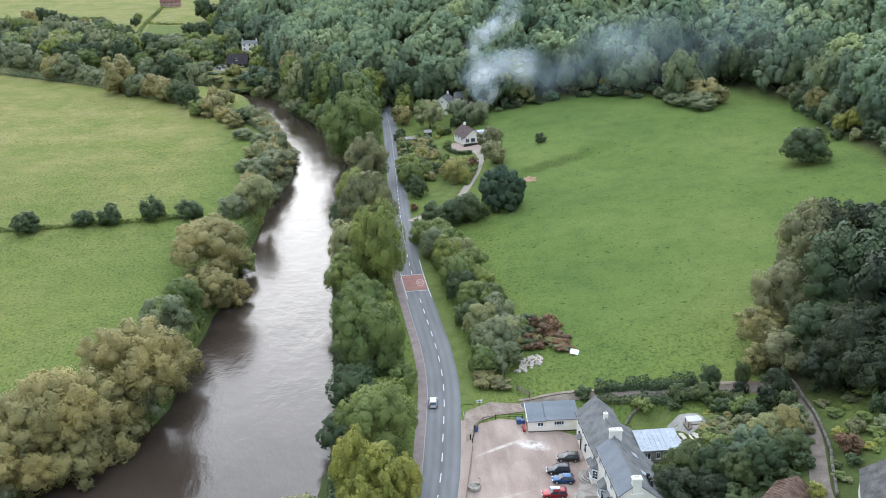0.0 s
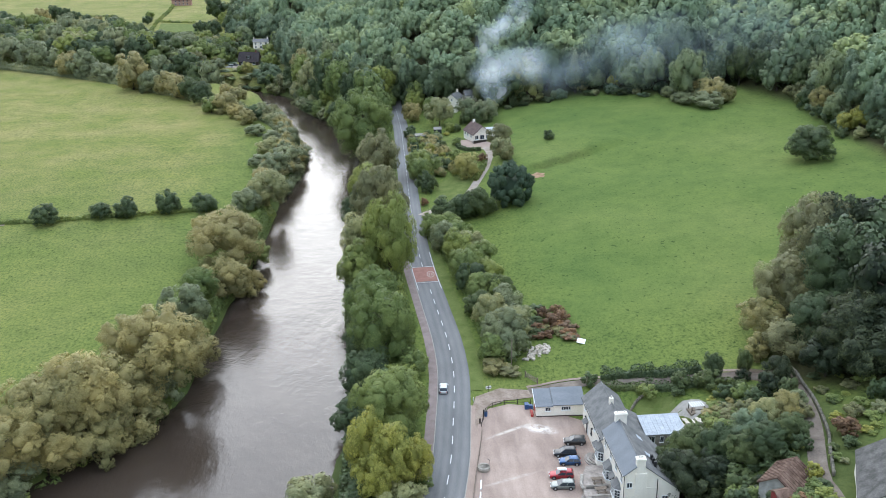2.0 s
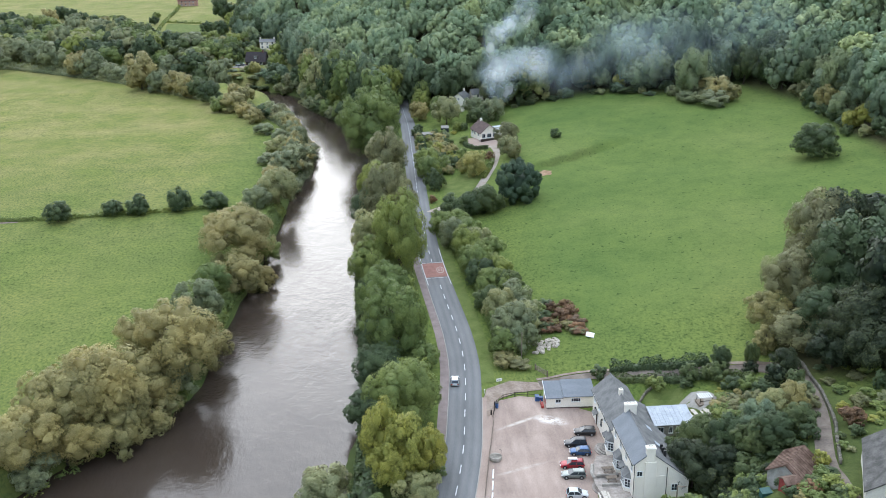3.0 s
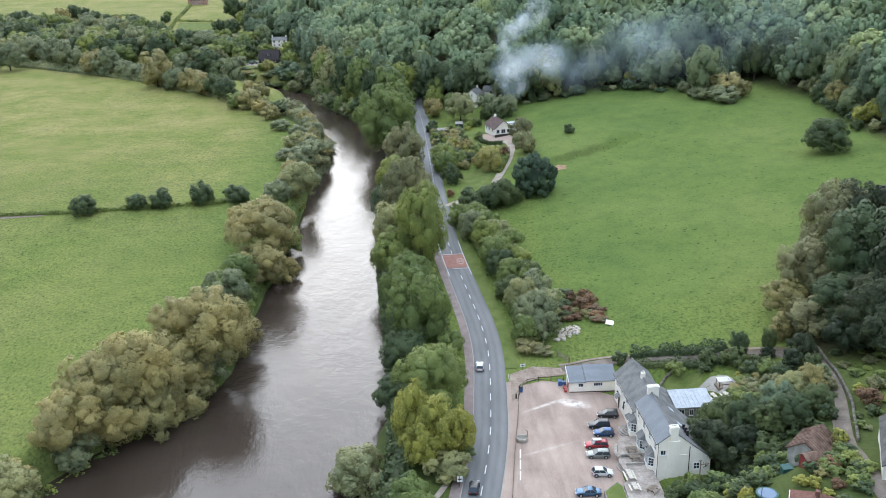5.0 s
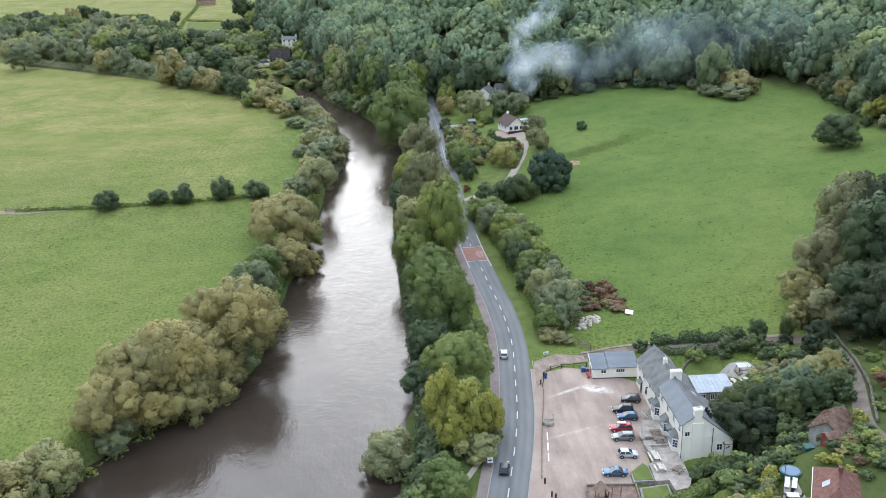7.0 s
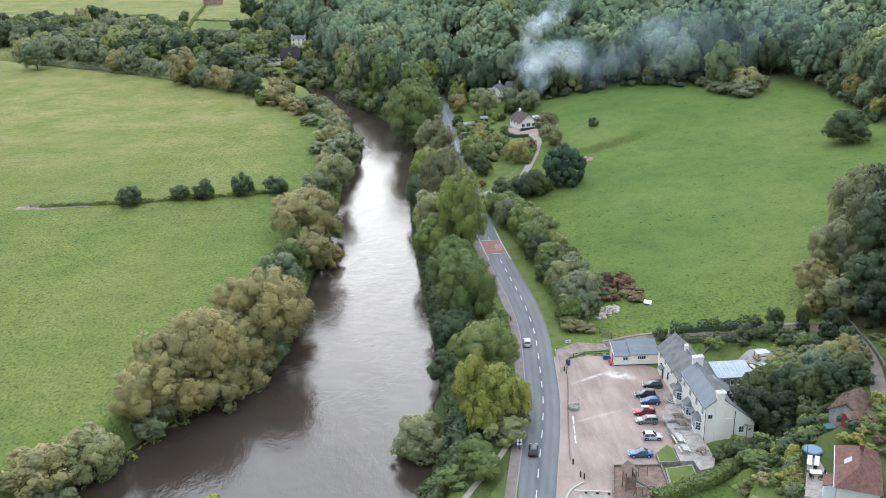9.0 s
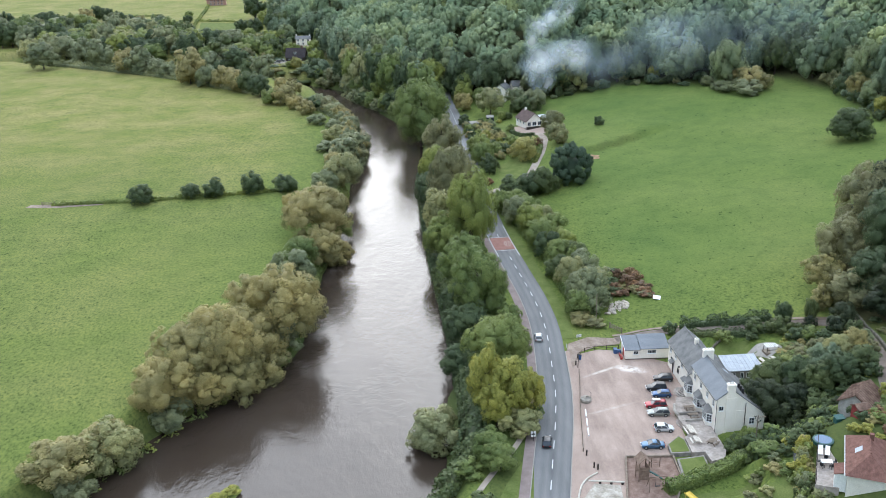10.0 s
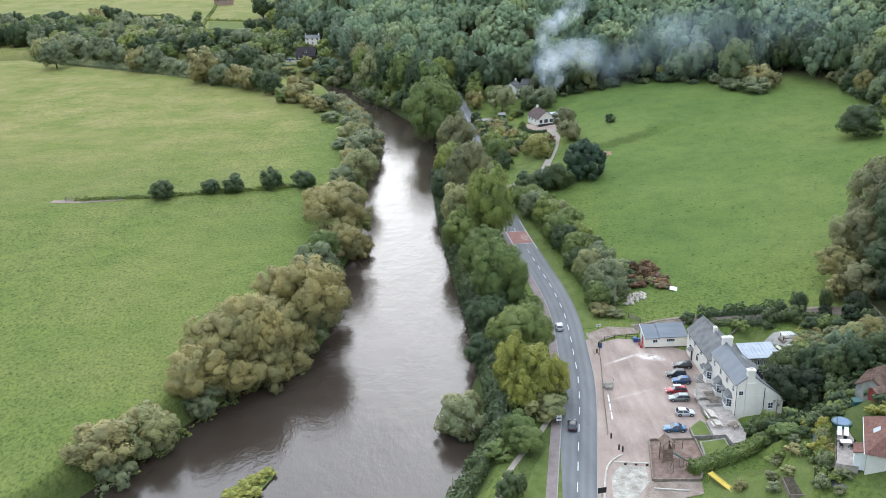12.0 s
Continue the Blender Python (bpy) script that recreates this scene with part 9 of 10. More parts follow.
for s in (-1, 1):
    part("edge_board", boxed(s * 1.45 - 0.05, s * 1.45 + 0.05, -2.25, 2.25, -0.6, 0.3), TIMBER, frame_c)
    part("edge_board", boxed(-1.4, 1.4, s * 2.22 - 0.05, s * 2.22 + 0.05, -0.6, 0.3), TIMBER, frame_c)
PZ = gz(42.8, 92.0) + 0.1
redh = hip_house(45.4, 86.8, PZ, 65, 10.6, 5.4, 2.7, 5.0, CREAM, RED_TILE, "bungalow with a red clay-tiled hipped roof", False, 0.35)
part("skylight", slab((-0.6, 1.0, 4.30), (0.6, 1.0, 4.30), (0.6, 1.9, 3.62), (-0.6, 1.9, 3.62), 0.1), PALE_ROOF, redh, "pale roof window")
part("chimney", boxed(1.6, 2.2, -0.5, 0.1, 4.2, 5.7, bevel=0.03), RED_TILE, redh)
part("porch", boxed(-4.6, -2.2, 2.72, 4.3, -0.6, 2.2), WHITE, redh, "white porch")
part("porch_roof", slab((-4.8, 4.5, 2.2), (-2.0, 4.5, 2.2), (-2.0, 2.6, 2.8), (-4.8, 2.6, 2.8), 0.12), RED_TILE, redh)
for k in range(7):
    part("ridge_tile", tube([(-2.45 + 0.7 * k, 0, 5.0), (-1.8 + 0.7 * k, 0, 5.0)], [0.12, 0.11], 8), RED_TILE, redh)
part("gutter", tube([(-5.6, 3.1, 2.62), (5.6, 3.1, 2.62)], [0.06, 0.06], 6), WHITE, redh)
for x in (-0.8, 1.6, 3.8):
    window(redh, 1.2, 1.2, pose(x, 2.705, 0.9, 0, 0, 180), 2, 1)
patio = thing("patio", pose(41.9, 91.4, PZ, 0, 0, -25), "raised paved garden terrace with timber edging", "patio", kind="structure")
part("paving", boxed(-1.5, 1.6, -7.5, 5.4, -3.0, 0), PAVING, patio)
for k in range(6):
    part("post", boxed(-1.55, -1.45, -7.4 + k * 2.4, -7.3 + k * 2.4, 0, 1.0), DARK_WOOD, patio)
part("rail", boxed(-1.54, -1.46, -7.4, 4.8, 0.92, 1.0), DARK_WOOD, patio)
for k in range(2):
    lg = thing("sun_lounger", pose(41.4 + 0.95 * k, 92.9 - 0.3 * k, PZ, 0, 0, -25), "white sun lounger on the terrace", "lounger", "sun loungers")
    part("mattress", boxed(-0.33, 0.33, -0.95, 0.5, 0.3, 0.4, bevel=0.03), WHITE, lg)
    part("backrest", slab((-0.33, 0.5, 0.4), (0.33, 0.5, 0.4), (0.33, 1.1, 0.75), (-0.33, 1.1, 0.75), 0.08), WHITE, lg)
    for sx in (-0.28, 0.28):
        for sy in (-0.85, 0.4):
            part("leg", boxed(sx - 0.03, sx + 0.03, sy - 0.03, sy + 0.03, 0, 0.3), ALLOY, lg)
tb = thing("garden_table", pose(40.9, 89.7, PZ, 0, 0, -10), "white garden table on the terrace", "table")
part("tabletop", boxed(-0.8, 0.8, -0.5, 0.5, 0.7, 0.75, bevel=0.02), WHITE, tb)
for sx in (-0.7, 0.7):
    for sy in (-0.4, 0.4):
        part("leg", boxed(sx - 0.03, sx + 0.03, sy - 0.03, sy + 0.03, 0, 0.7), WHITE, tb)
for k in range(5):
    a = k * 1.26
    x, y = 40.9 + 1.1 * math.cos(a), 89.7 + 1.0 * math.sin(a)
    ch = thing("garden_chair", pose(x, y, PZ, 0, 0, math.degrees(a) - 90), "dark garden chair beside the table", "chair", "garden chairs")
    part("seat", boxed(-0.25, 0.25, -0.25, 0.25, 0.42, 0.47), BLACK, ch)
    part("backrest", boxed(-0.25, 0.25, 0.22, 0.27, 0.47, 0.95), BLACK, ch)
    for sx in (-0.22, 0.22):
        for sy in (-0.22, 0.22):
            part("leg", boxed(sx - 0.02, sx + 0.02, sy - 0.02, sy + 0.02, 0, 0.42), BLACK, ch)
rng = random.Random(17)
for k in range(13):
    tint = ["green", "lime", "dark", "sage", "olive"][rng.randrange(5)]
    x, y = 40.9 - 0.46 * k + rng.uniform(-0.3, 0.2), 97.2 - 1.08 * k
    tree("bush", tint, x, y, rng.uniform(2.0, 3.2), rng.uniform(0.9, 1.4), {"green": "leafy green", "lime": "yellow-green", "dark": "dark green", "sage": "grey-green", "olive": "olive-tan"}[tint] + " shrub planted along the terrace edge", "bush", "shrubs along the terrace edge", "bush")
pool = thing("paddling_pool", pose(43.0, 95.6, PZ), "round blue paddling pool on the terrace", "pool")
part("wall", tube([(0, 0, 0), (0, 0, 0.55), (0, 0, 0.6), (0, 0, 0.5)], [1.5, 1.55, 1.45, 1.4], 20), GREEN_PAINT, pool, "dark pool rim")
part("cover", tube([(0, 0, 0.5), (0, 0, 0.62)], [1.4, 1.2], 18), car_paint("pool_blue", (0.09, 0.16, 0.26)), pool, "blue pool cover")
tank = thing("oil_tank", pose(47.6, 100.4, gz(47.6, 100.4) - 0.1, 0, 0, 5), "dark green garden storage box", "storage box")
part("body", boxed(-0.7, 0.7, -0.5, 0.5, 0, 1.0, bevel=0.05), GREEN_PAINT, tank)
part("lid", slab((-0.78, -0.58, 1.0), (0.78, -0.58, 1.0), (0.78, 0.58, 1.2), (-0.78, 0.58, 1.2), 0.08), GREEN_PAINT, tank)
barn = hip_house(53.6, 105.6, gz(52, 104.5) + 0.2, 45, 6.2, 4.9, 2.2, 3.9, plain("old_barn_wall", (0.30, 0.28, 0.25), (0.50, 0.47, 0.43), 1.0, 0.9, 0.1), RUST_SHEET, "derelict barn with a rusty corrugated roof", True, 0.3, "barn")
for k in range(12):
    x = -3.2 + k * 0.58
    for s in (-1, 1):
        kk = 1.7 / 2.45
        part("sheet_rib", tube([(x, s * 2.73, 2.2 - kk * 0.28 + 0.03), (x, 0, 3.93)], [0.05, 0.05], 4), RUST_SHEET, barn)
part("door", boxed(-2.6, -0.9, -2.51, -2.45, 0, 2.0), DARK_WOOD, barn, "dark barn doorway")
hip_house(50.2, 99.2, gz(50.2, 99.2) - 0.2, 10, 2.0, 1.8, 1.8, 2.3, plain("faded_red", (0.20, 0.03, 0.03), (0.28, 0.06, 0.05), 2.0, 0.7, 0.2), RUST_SHEET, "small dark red garden shed near the barn", True, 0.2, "shed")
slateh = hip_house(63.4, 96.6, gz(60.5, 97) - 0.5, 65, 13, 8.0, 2.8, 5.8, CREAM, plain("mossy_slate", (0.065, 0.063, 0.057), (0.135, 0.127, 0.118), 0.9, 0.85, 0.2, fine=4), "cottage with a worn grey slate roof above the lane", True, 0.3)
window(slateh, 1.0, 1.1, pose(-6.505, 0, 1.2, 0, 0, -90), 2, 2)
for x, y, tint, h, r in ((45.0, 101.4, "green", 2.4, 1.8), (40.4, 107.0, "green", 3.0, 2.2), (37.4, 105.4, "green", 2.6, 2.0), (36.4, 108.8, "green", 2.2, 1.7), (35.0, 105.0, "dark", 2.2, 1.8), (39.6, 99.4, "lime", 1.6, 1.2), (40.0, 95.6, "lime", 1.8, 1.4), (38.9, 91.0, "olive", 1.6, 1.3), (38.6, 88.2, "green", 1.8, 1.4), (35.6, 94.6, "olive", 1.5, 1.6), (34.0, 96.6, "brown", 1.6, 1.5), (36.6, 97.6, "sage", 1.5, 1.3), (33.0, 90.6, "sage", 1.2, 1.2), (30.6, 91.0, "brown", 1.4, 1.2), (36.4, 92.6, "green", 1.2, 1.0), (38.4, 84.6, "sage", 1.8, 1.5)):
    tree("big" if h > 6 else "bush", tint, x, y, h, r, {"green": "leafy green", "dark": "dark green", "lime": "yellow-green", "rust": "rust-red", "olive": "olive-tan", "sage": "grey-green", "brown": "brownish"}[tint] + (" tree behind the inn" if h > 6 else " garden shrub on the slope"), "tree" if h > 6 else "bush", "garden trees and shrubs on the slope", "tree" if h > 6 else "bush")

for poly, gap, seed, low, high, where in (([(46, 107), (57.5, 111), (61, 119), (63.4, 130), (62, 140), (55.5, 142), (54, 130), (51, 127), (47.5, 114)], 2.7, 41, 0.7, 1.5, "in the overgrown garden below the lane"),
                                          ([(65, 111), (68.5, 121), (70.6, 136), (84, 133), (86, 116), (74, 104), (67, 106)], 4.4, 43, 0.3, 0.8, "on the rough slope above the lane"),
                                          ([(45, 101), (49.5, 104), (52, 99.6), (54.6, 99.6), (57, 105), (57, 92), (53.5, 89), (52.6, 95.4), (48, 98.6)], 2.0, 47, 0.9, 1.8, "in the garden beside the barn")):
    sx_, sy_, srng = scatter(poly, gap, seed)
    for x, y in zip(sx_, sy_):
        if math.hypot(x - 53.6, y - 105.6) < 4.6 or (math.hypot(x - 47.6, y - 100.4) < 1.8):
            continue
        tint = ["dark", "green", "green", "dark", "green"][int(srng.integers(5))]
        tree("low", tint, float(x), float(y), float(srng.uniform(low, high)), float(srng.uniform(0.75, 1.1)) * (0.5 + high * 0.55), {"dark": "dark green", "green": "leafy green"}[tint] + " scrub " + where, "scrub", "scrub round the lane", "scrub")

# beer garden behind the inn
sheet("lawn_back", [(42.6, 141.4), (48.6, 139.6), (50.0, 144.0), (46.0, 145.6), (42.8, 145.4)], None, LAWN, "mown lawn behind the inn", "lawn", thick=0.03)
sheet("lawn_back", [(47.8, 131.6), (53.0, 131.2), (53.2, 137.8), (48.2, 138.8)], None, LAWN, "beer garden lawn with tables", "lawn", thick=0.03)
sheet("pale_path", [(47.6, 139.8), (50.4, 141.0), (52.8, 139.4), (53.6, 136.4), (52.6, 134.4), (49.9, 133.8), (49.2, 136.6)], None, KERB, "pale concrete terrace round the shelter", "path", thick=0.06)
shel = thing("garden_shelter", pose(51.2, 136.0, gz(51.2, 136.0) - 0.1, 0, 0, 5) @ Matrix.Diagonal((0.8, 0.8, 0.62, 1)), "timber garden shelter with a white slatted top", "shelter")
for sx in (-1.4, 1.4):
    for sy in (-0.9, 0.9):
        part("post", boxed(sx - 0.06, sx + 0.06, sy - 0.06, sy + 0.06, -0.5, 2.0), DARK_WOOD, shel)
for k in range(6):
    part("slat", boxed(-1.5 + k * 0.52, -1.25 + k * 0.52, -1.05, 1.05, 2.0, 2.07), WHITE, shel)
part("rail", boxed(-1.4, 1.4, -0.93, -0.87, 0.8, 0.95), DARK_WOOD, shel)
part("deck", boxed(-1.7, 1.7, -1.3, 1.2, -0.6, 0.12), TIMBER, shel)
fence([(45.8, 130.6), (47.6, 130.9), (53.4, 130.6)], 0, (0.4, 0.8), 0.95, "low timber fence beside the beer garden")

# lane walls and verge
def stone_wall(points, w, h, label, gap=0.42):
    """A rough wall of separate stones along a line."""
    line = curved(points, 0.6)
    p, s = along(line)
    t = thing("stone_wall", pose(p[0][0], p[0][1], gz(*p[0])), label, "wall", "field walls", "structure")
    o = (p[0][0], p[0][1], gz(*p[0]))
    rng = random.Random(int(s[-1] * 100))
    d, n = 0.0, 0
    while d < s[-1] and n < 150:
        x, y = float(np.interp(d, s, p[:, 0])), float(np.interp(d, s, p[:, 1]))
        x2, y2 = float(np.interp(d + 0.3, s, p[:, 0])), float(np.interp(d + 0.3, s, p[:, 1]))
        a = math.degrees(math.atan2(y2 - y, x2 - x))
        k = rng.uniform(0.85, 1.15)
        mpart("stone", STONE_ME[n % 3], t, pose(x - o[0], y - o[1], gz(x, y) - o[2] + h * 0.45, rng.uniform(-6, 6), rng.uniform(-6, 6), a) @ Matrix.Diagonal((gap * 0.56 * k, w * 0.55 * rng.uniform(0.85, 1.1), h * 0.55 * k, 1)))
        d += gap * k
        n += 1
    return t


MOSSY = plain("mossy_stone", (0.11, 0.10, 0.075), (0.24, 0.215, 0.175), 1.5, 0.9, 0.2, vary=0.3, bump=0.4)


def stone_mesh(seed, mat):
    rng = random.Random(seed)
    bm = bmesh.new()
    bmesh.ops.create_icosphere(bm, subdivisions=1, radius=1.0)
    for v in bm.verts:
        v.co = Vector([math.copysign(min(abs(c) * 1.35, 0.95), c) for c in v.co]) * rng.uniform(0.82, 1.12)
    me = bpy.data.meshes.new("stone")
    bm.to_mesh(me)
    bm.free()
    me.materials.append(mat)
    return me


BOULDER = plain("pale_boulder", (0.35, 0.30, 0.24), (0.56, 0.495, 0.415), 1.2, 0.9, 0.2, vary=0.25, bump=0.4)
ROCK_ME = [stone_mesh(k, BOULDER) for k in range(3)]
STONE_ME = [stone_mesh(k, MOSSY) for k in range(3)]
stone_wall([(69.9, 141.7), (69.2, 136.2), (67.9, 128.8), (66.5, 123.4), (65.2, 118.8), (63.9, 114.8), (62.0, 110.4), (59.6, 104.0)], 0.45, 0.9, "mossy stone wall beside the climbing lane")
stone_wall([(46.2, 146.2), (43.4, 144.8), (41.6, 142.6)], 0.4, 0.7, "low stone wall behind the inn")
gate = thing("field_gate", pose(25.2, 159.0, gz(25.2, 159), 0, 0, -58), "weathered wooden field gate beside the hedge", "gate")
for k in range(5):
    part("bar", boxed(0, 3.4, -0.03, 0.03, 0.25 + k * 0.22, 0.33 + k * 0.22), TIMBER, gate)
for x in (-0.08, 3.48):
    part("post", boxed(x - 0.09, x + 0.09, -0.09, 0.09, -0.2, 1.4), TIMBER, gate)
part("brace", tube([(0.1, 0, 0.3), (3.3, 0, 1.15)], [0.04, 0.04], 4), TIMBER, gate)
lgate = thing("field_gate", pose(-131, 267.2, gz(-131, 267.2), 0, 0, 3), "wooden field gate in the meadow boundary", "gate")
for k in range(5):
    part("bar", boxed(0, 3.6, -0.03, 0.03, 0.25 + k * 0.22, 0.33 + k * 0.22), TIMBER, lgate)
for x in (-0.08, 3.68):
    part("post", boxed(x - 0.09, x + 0.09, -0.09, 0.09, -0.2, 1.4), TIMBER, lgate)
sheet("worn_ground", [(-136, 265.6), (-126, 264.4), (-112, 266.0), (-112, 267.0), (-126, 267.4), (-135, 268.6)], None, SOIL, "trodden bare earth at the meadow gate", "bare earth", thick=0.02)
panel = thing("white_panel", pose(38.3, 169.9, gz(38.3, 169.9) + 0.25, 0, 7, -18), "white board lying flat in the pasture", "board")
part("board", boxed(-0.85, 0.85, -1.1, 1.1, -0.06, 0.02, bevel=0.01), WHITE, panel)
rng = random.Random(3)
for k in range(75):
    u, v = rng.random(), rng.random()
    x, y = 26.0 + 5.8 * u, 165.2 + 2.8 * u + 6.0 * v * (1 - 0.45 * u)
    s = rng.uniform(0.18, 0.50)
    rk = thing("boulder", pose(x, y, gz(x, y) + s * 0.35, rng.uniform(-30, 30), rng.uniform(-30, 30), rng.uniform(0, 360)) @ Matrix.Diagonal((s * rng.uniform(0.8, 1.4), s, s * rng.uniform(0.6, 0.9), 1)), "pale tumbled stone in a heap beside the hedge", "stone", "heap of stones")
    mpart("stone", ROCK_ME[k % 3], rk)
for k in range(18):
    u, v = rng.random(), rng.random()
    x, y = 28.5 + 8.5 * u, 174.5 + 11 * v - 3.0 * u
    tree("bush", ["rust", "rust", "brown", "rust"][k % 4], x, y, rng.uniform(0.9, 1.8), rng.uniform(1.4, 2.3), ["rust-brown", "rust-brown", "brownish", "rust-brown"][k % 4] + " bramble clump beside the stone heap", "bramble", "bramble patch", "bramble")
verge_post = thing("marker_post", pose(14.2, 150.6, 0.1), "short white marker post at the junction", "post")
part("post", boxed(-0.08, 0.08, -0.08, 0.08, 0, 0.8, bevel=0.02), WHITE, verge_post)
pole = thing("utility_pole", pose(37.6, 107.2, gz(37.6, 107.2)), "slender wooden utility pole with a cross-arm", "utility pole")
part("pole", tube([(0, 0, -0.3), (0, 0, 6.2)], [0.12, 0.09], 8), TIMBER, pole)
part("cross_arm", boxed(-0.1, 1.3, -0.05, 0.05, 5.8, 5.92), TIMBER, pole)
pole2 = thing("utility_pole", pose(23.0, 163.0, gz(23, 163)), "wooden utility pole in the roadside hedge", "utility pole")
part("pole", tube([(0, 0, -0.3), (0, 0, 6.5)], [0.12, 0.09], 8), TIMBER, pole2)

# river margin: grass islet, riverside path
islet = sheet("islet", [(-57, 106), (-54.0, 111.2), (-50.8, 114.6), (-48.8, 115.4), (-48.2, 113.4), (-50.0, 109.4), (-52.6, 105.4)], WATER_Z + 0.25, LAWN, "low grassy islet in the river", "islet")
for x, y, h, r in ((-55.2, 107.0, 1.3, 2.0), (-53.2, 109.6, 1.4, 2.1), (-51.4, 111.6, 1.3, 1.9), (-49.8, 113.6, 1.0, 1.6), (-51.6, 107.8, 1.2, 1.9), (-54.0, 104.8, 1.3, 2.0)):
    t = tree("bush", "lime", x, y, h, r, "yellow-green rushes on the islet", "rushes", "islet rushes", "rushes")
    t.location.z = WATER_Z + 0.1
strip("bank_path", curved([(-12, 92), (-9.4, 100), (-5.6, 107), (-1.6, 113.4), (1.0, 118.6)], 1.5), 0, 0, 0.09, GRAVEL, "narrow trodden path down the river bank", "path", profile=[(-0.5, 0), (0.5, 0)])
sheet("verge_lawn", [(-1.4, 92), (-8.6, 92), (-4.2, 103), (0.2, 111), (1.6, 112)], None, LAWN, "mown grass beside the footway", "lawn", thick=0.02)

# ---- smoke from a garden fire ----
SMOKE = principled("smoke", 1.0, 0.0)[0]
sn, sl = SMOKE.node_tree.nodes, SMOKE.node_tree.links
s_tr, s_tl, s_m1, s_m2 = sn.new("ShaderNodeBsdfTransparent"), sn.new("ShaderNodeBsdfTranslucent"), sn.new("ShaderNodeMixShader"), sn.new("ShaderNodeMixShader")
s_m1.inputs[0].default_value = 0.5
s_at = sn.new("ShaderNodeAttribute")
s_at.attribute_name = "puff"
s_hue = ramp(sn, [(0.02, (0.62, 0.77, 0.88)), (0.40, (0.93, 0.95, 0.95))])
sl.new(s_at.outputs["Fac"], s_hue.inputs["Fac"])
sl.new(s_hue.outputs["Color"], sn["Principled BSDF"].inputs["Base Color"])
sl.new(s_hue.outputs["Color"], s_tl.inputs["Color"])
s_no = noise_tex(sn, sl, 0.15, 4, 0.55)
s_rp = ramp(sn, [(0.32, (0.35, 0.35, 0.35)), (0.66, (1.0, 1.0, 1.0))])
sl.new(s_no.outputs["Fac"], s_rp.inputs["Fac"])
s_mu = sn.new("ShaderNodeMath")
s_mu.operation = "MULTIPLY"
sl.new(s_at.outputs["Fac"], s_mu.inputs[0])
sl.new(s_rp.outputs["Color"], s_mu.inputs[1])
sl.new(s_mu.outputs["Value"], s_m2.inputs[0])
sl.new(sn["Principled BSDF"].outputs["BSDF"], s_m1.inputs[1])
sl.new(s_tl.outputs["BSDF"], s_m1.inputs[2])
sl.new(s_tr.outputs["BSDF"], s_m2.inputs[1])
sl.new(s_m1.outputs["Shader"], s_m2.inputs[2])
sl.new(s_m2.outputs["Shader"], sn["Material Output"].inputs["Surface"])
rng = np.random.default_rng(9)
sv, sf, sd, seen = [], [], [], []


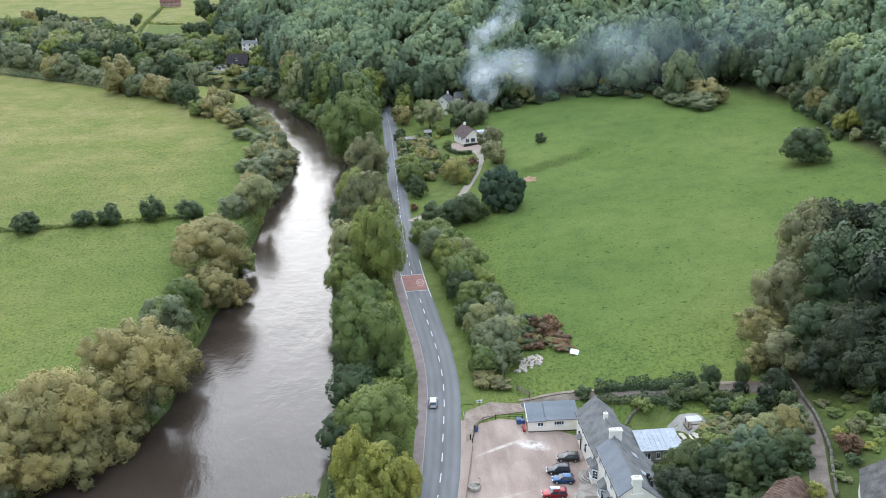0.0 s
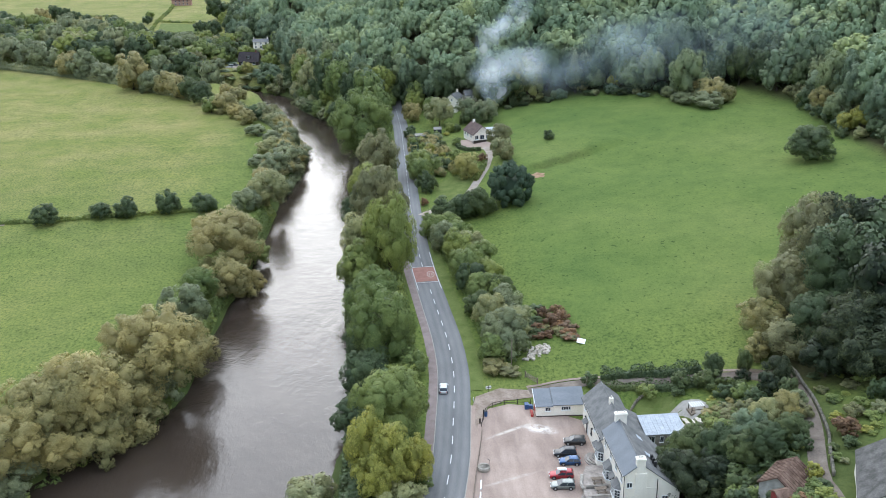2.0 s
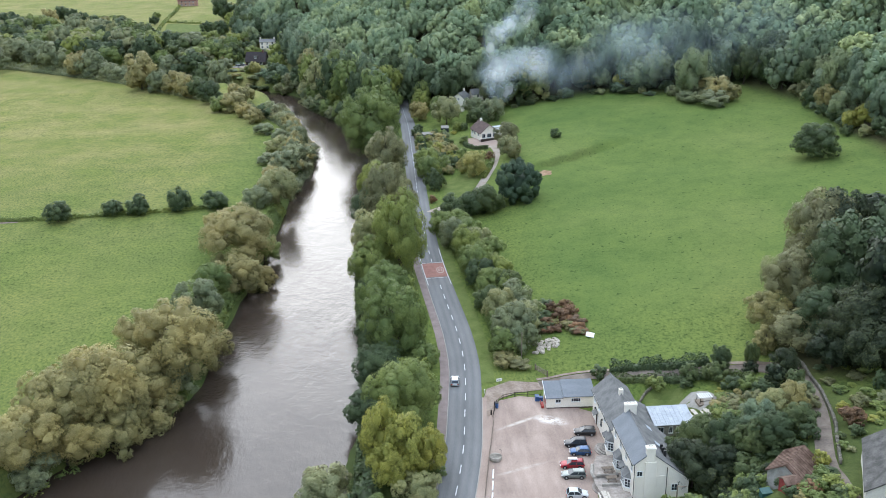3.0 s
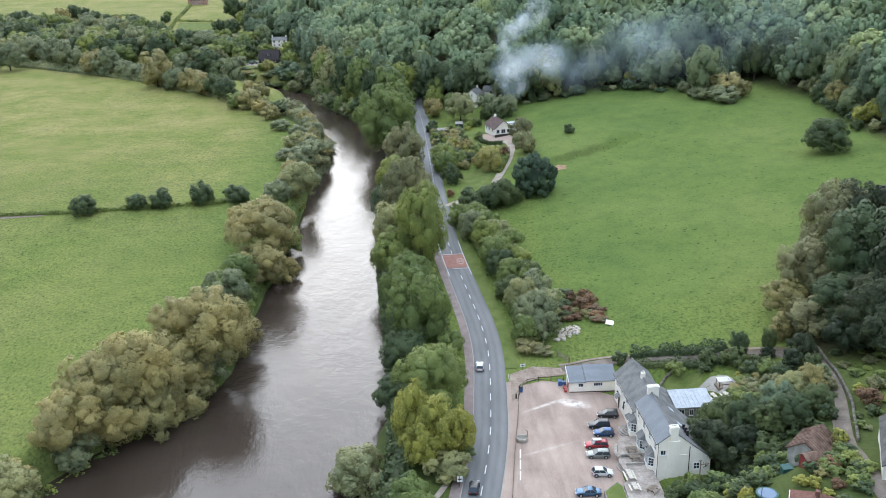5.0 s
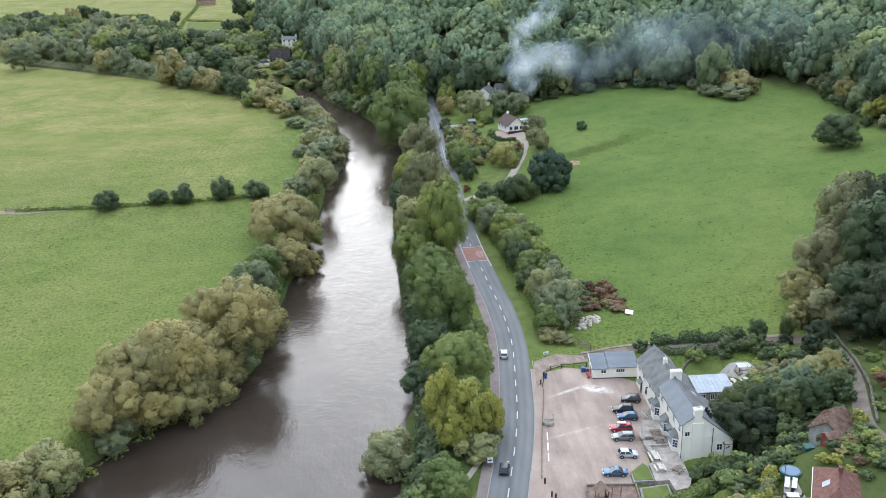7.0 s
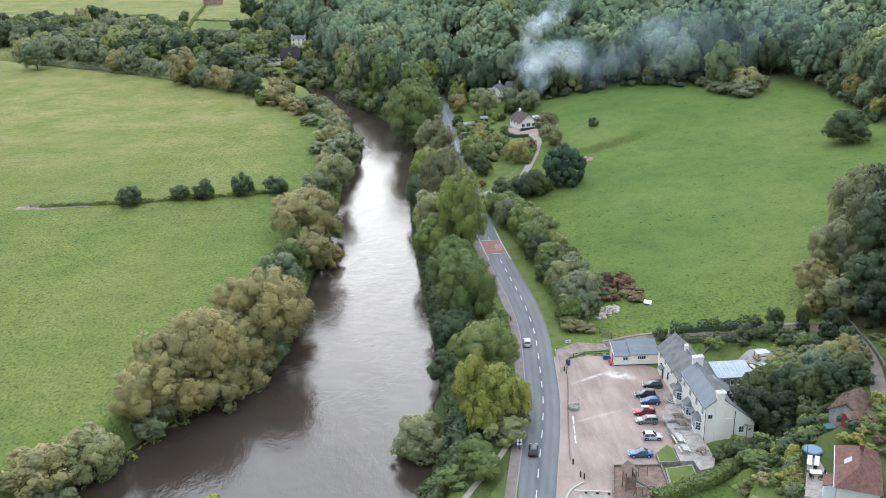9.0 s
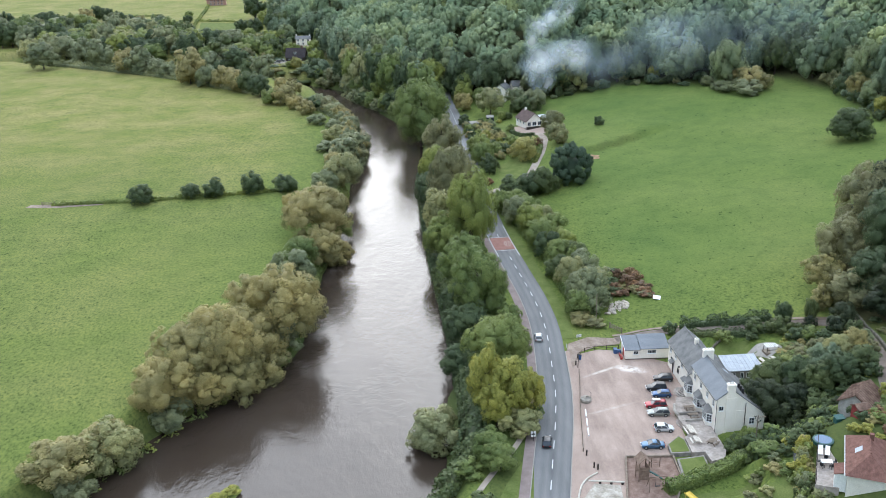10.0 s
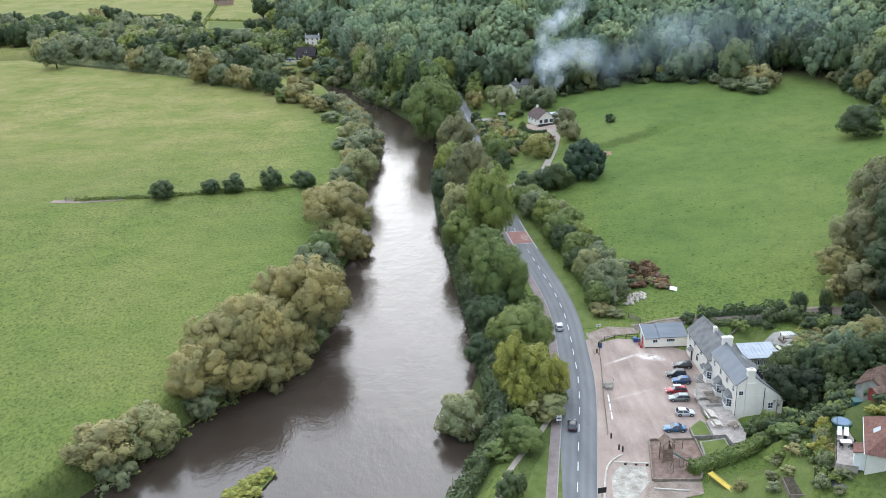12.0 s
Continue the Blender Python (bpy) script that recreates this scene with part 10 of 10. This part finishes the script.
def puffs(points, spread, sizes, dens, n):
    """Soft cupped puffs of haze round a drifting line, thin at their rims."""
    p = np.array(points, float)
    for _ in range(n * 6):
        t = rng.random() * (len(p) - 1)
        k = min(int(t), len(p) - 2)
        way = p[k + 1] - p[k]
        way = way / np.linalg.norm(way)
        c = p[k] + (p[k + 1] - p[k]) * (t - k) + rng.normal(0, 0.55, 3) * [1, 0.8, 0.8] * np.interp(t, range(len(p)), spread)
        size = np.interp(t, range(len(p)), sizes) * rng.uniform(0.6, 1.4)
        if sum(math.hypot(c[0] - q[0], c[2] - q[1]) < 0.85 * (size + q[2]) for q in seen) >= 4:
            continue
        seen.append((c[0], c[2], size))
        face = np.array([0, -1, 0.35]) + rng.normal(0, 0.35, 3)
        face /= np.linalg.norm(face)
        a = way - face * (way @ face)
        a /= np.linalg.norm(a)
        b = np.cross(face, a)
        d = np.interp(t, range(len(p)), dens)
        o = len(sv)
        sv.append(c + face * size * 0.3)
        sd.append(d)
        for ring, depth, part_d in ((0.32, 0.22, 0.80), (0.64, 0.08, 0.34), (1.0, -0.2, 0.0)):
            for j in range(12):
                w = j * math.pi / 6
                rr = size * ring * rng.uniform(0.8, 1.2)
                sv.append(c + a * rr * 1.5 * math.cos(w) + b * rr * math.sin(w) + face * size * depth)
                sd.append(d * part_d)
        for j in range(12):
            q = (j + 1) % 12
            sf.append((o, o + 1 + j, o + 1 + q))
            sf.append((o + 1 + j, o + 13 + j, o + 13 + q, o + 1 + q))
            sf.append((o + 13 + j, o + 25 + j, o + 25 + q, o + 13 + q))


puffs([(43, 384, 16), (48, 384, 21), (54, 384, 23), (60, 384, 22)], [4.0, 5.5, 5.5, 5.0], [5.5, 7.5, 8.0, 7.0], [0.5, 0.62, 0.56, 0.36], 34)
puffs([(42, 384, 22), (43, 384, 28), (46, 384, 34), (50, 384, 40), (54, 384, 46), (58, 384, 52)], [4.0, 4.2, 3.6, 3.0, 2.6, 2.2], [6.2, 6.4, 5.6, 4.8, 4.2, 3.6], [0.60, 0.60, 0.52, 0.42, 0.30, 0.14], 34)
puffs([(43.6, 384, 9), (43.2, 384, 14)], [0.6, 1.6], [2.2, 3.4], [0.3, 0.45], 4)
puffs([(46, 384, 15), (55, 384, 18), (67, 384, 19), (84, 384, 22)], [3, 4, 4, 5], [6.5, 8, 9, 10], [0.36, 0.36, 0.20, 0.08], 16)
puffs([(62, 383, 22), (84, 381, 25), (112, 375, 31), (150, 366, 38)], [5, 8, 11, 13], [9, 13, 16, 18], [0.24, 0.18, 0.11, 0.04], 26)
me = mesh_from("smoke", sv, sf, SMOKE, True)
me.attributes.new("puff", "FLOAT", "POINT").data.foreach_set("value", np.array(sd, np.float32))
smoke = new("smoke", me)
tagged(smoke, "thin blue-white smoke drifting from a garden fire", "smoke", kind="stuff")
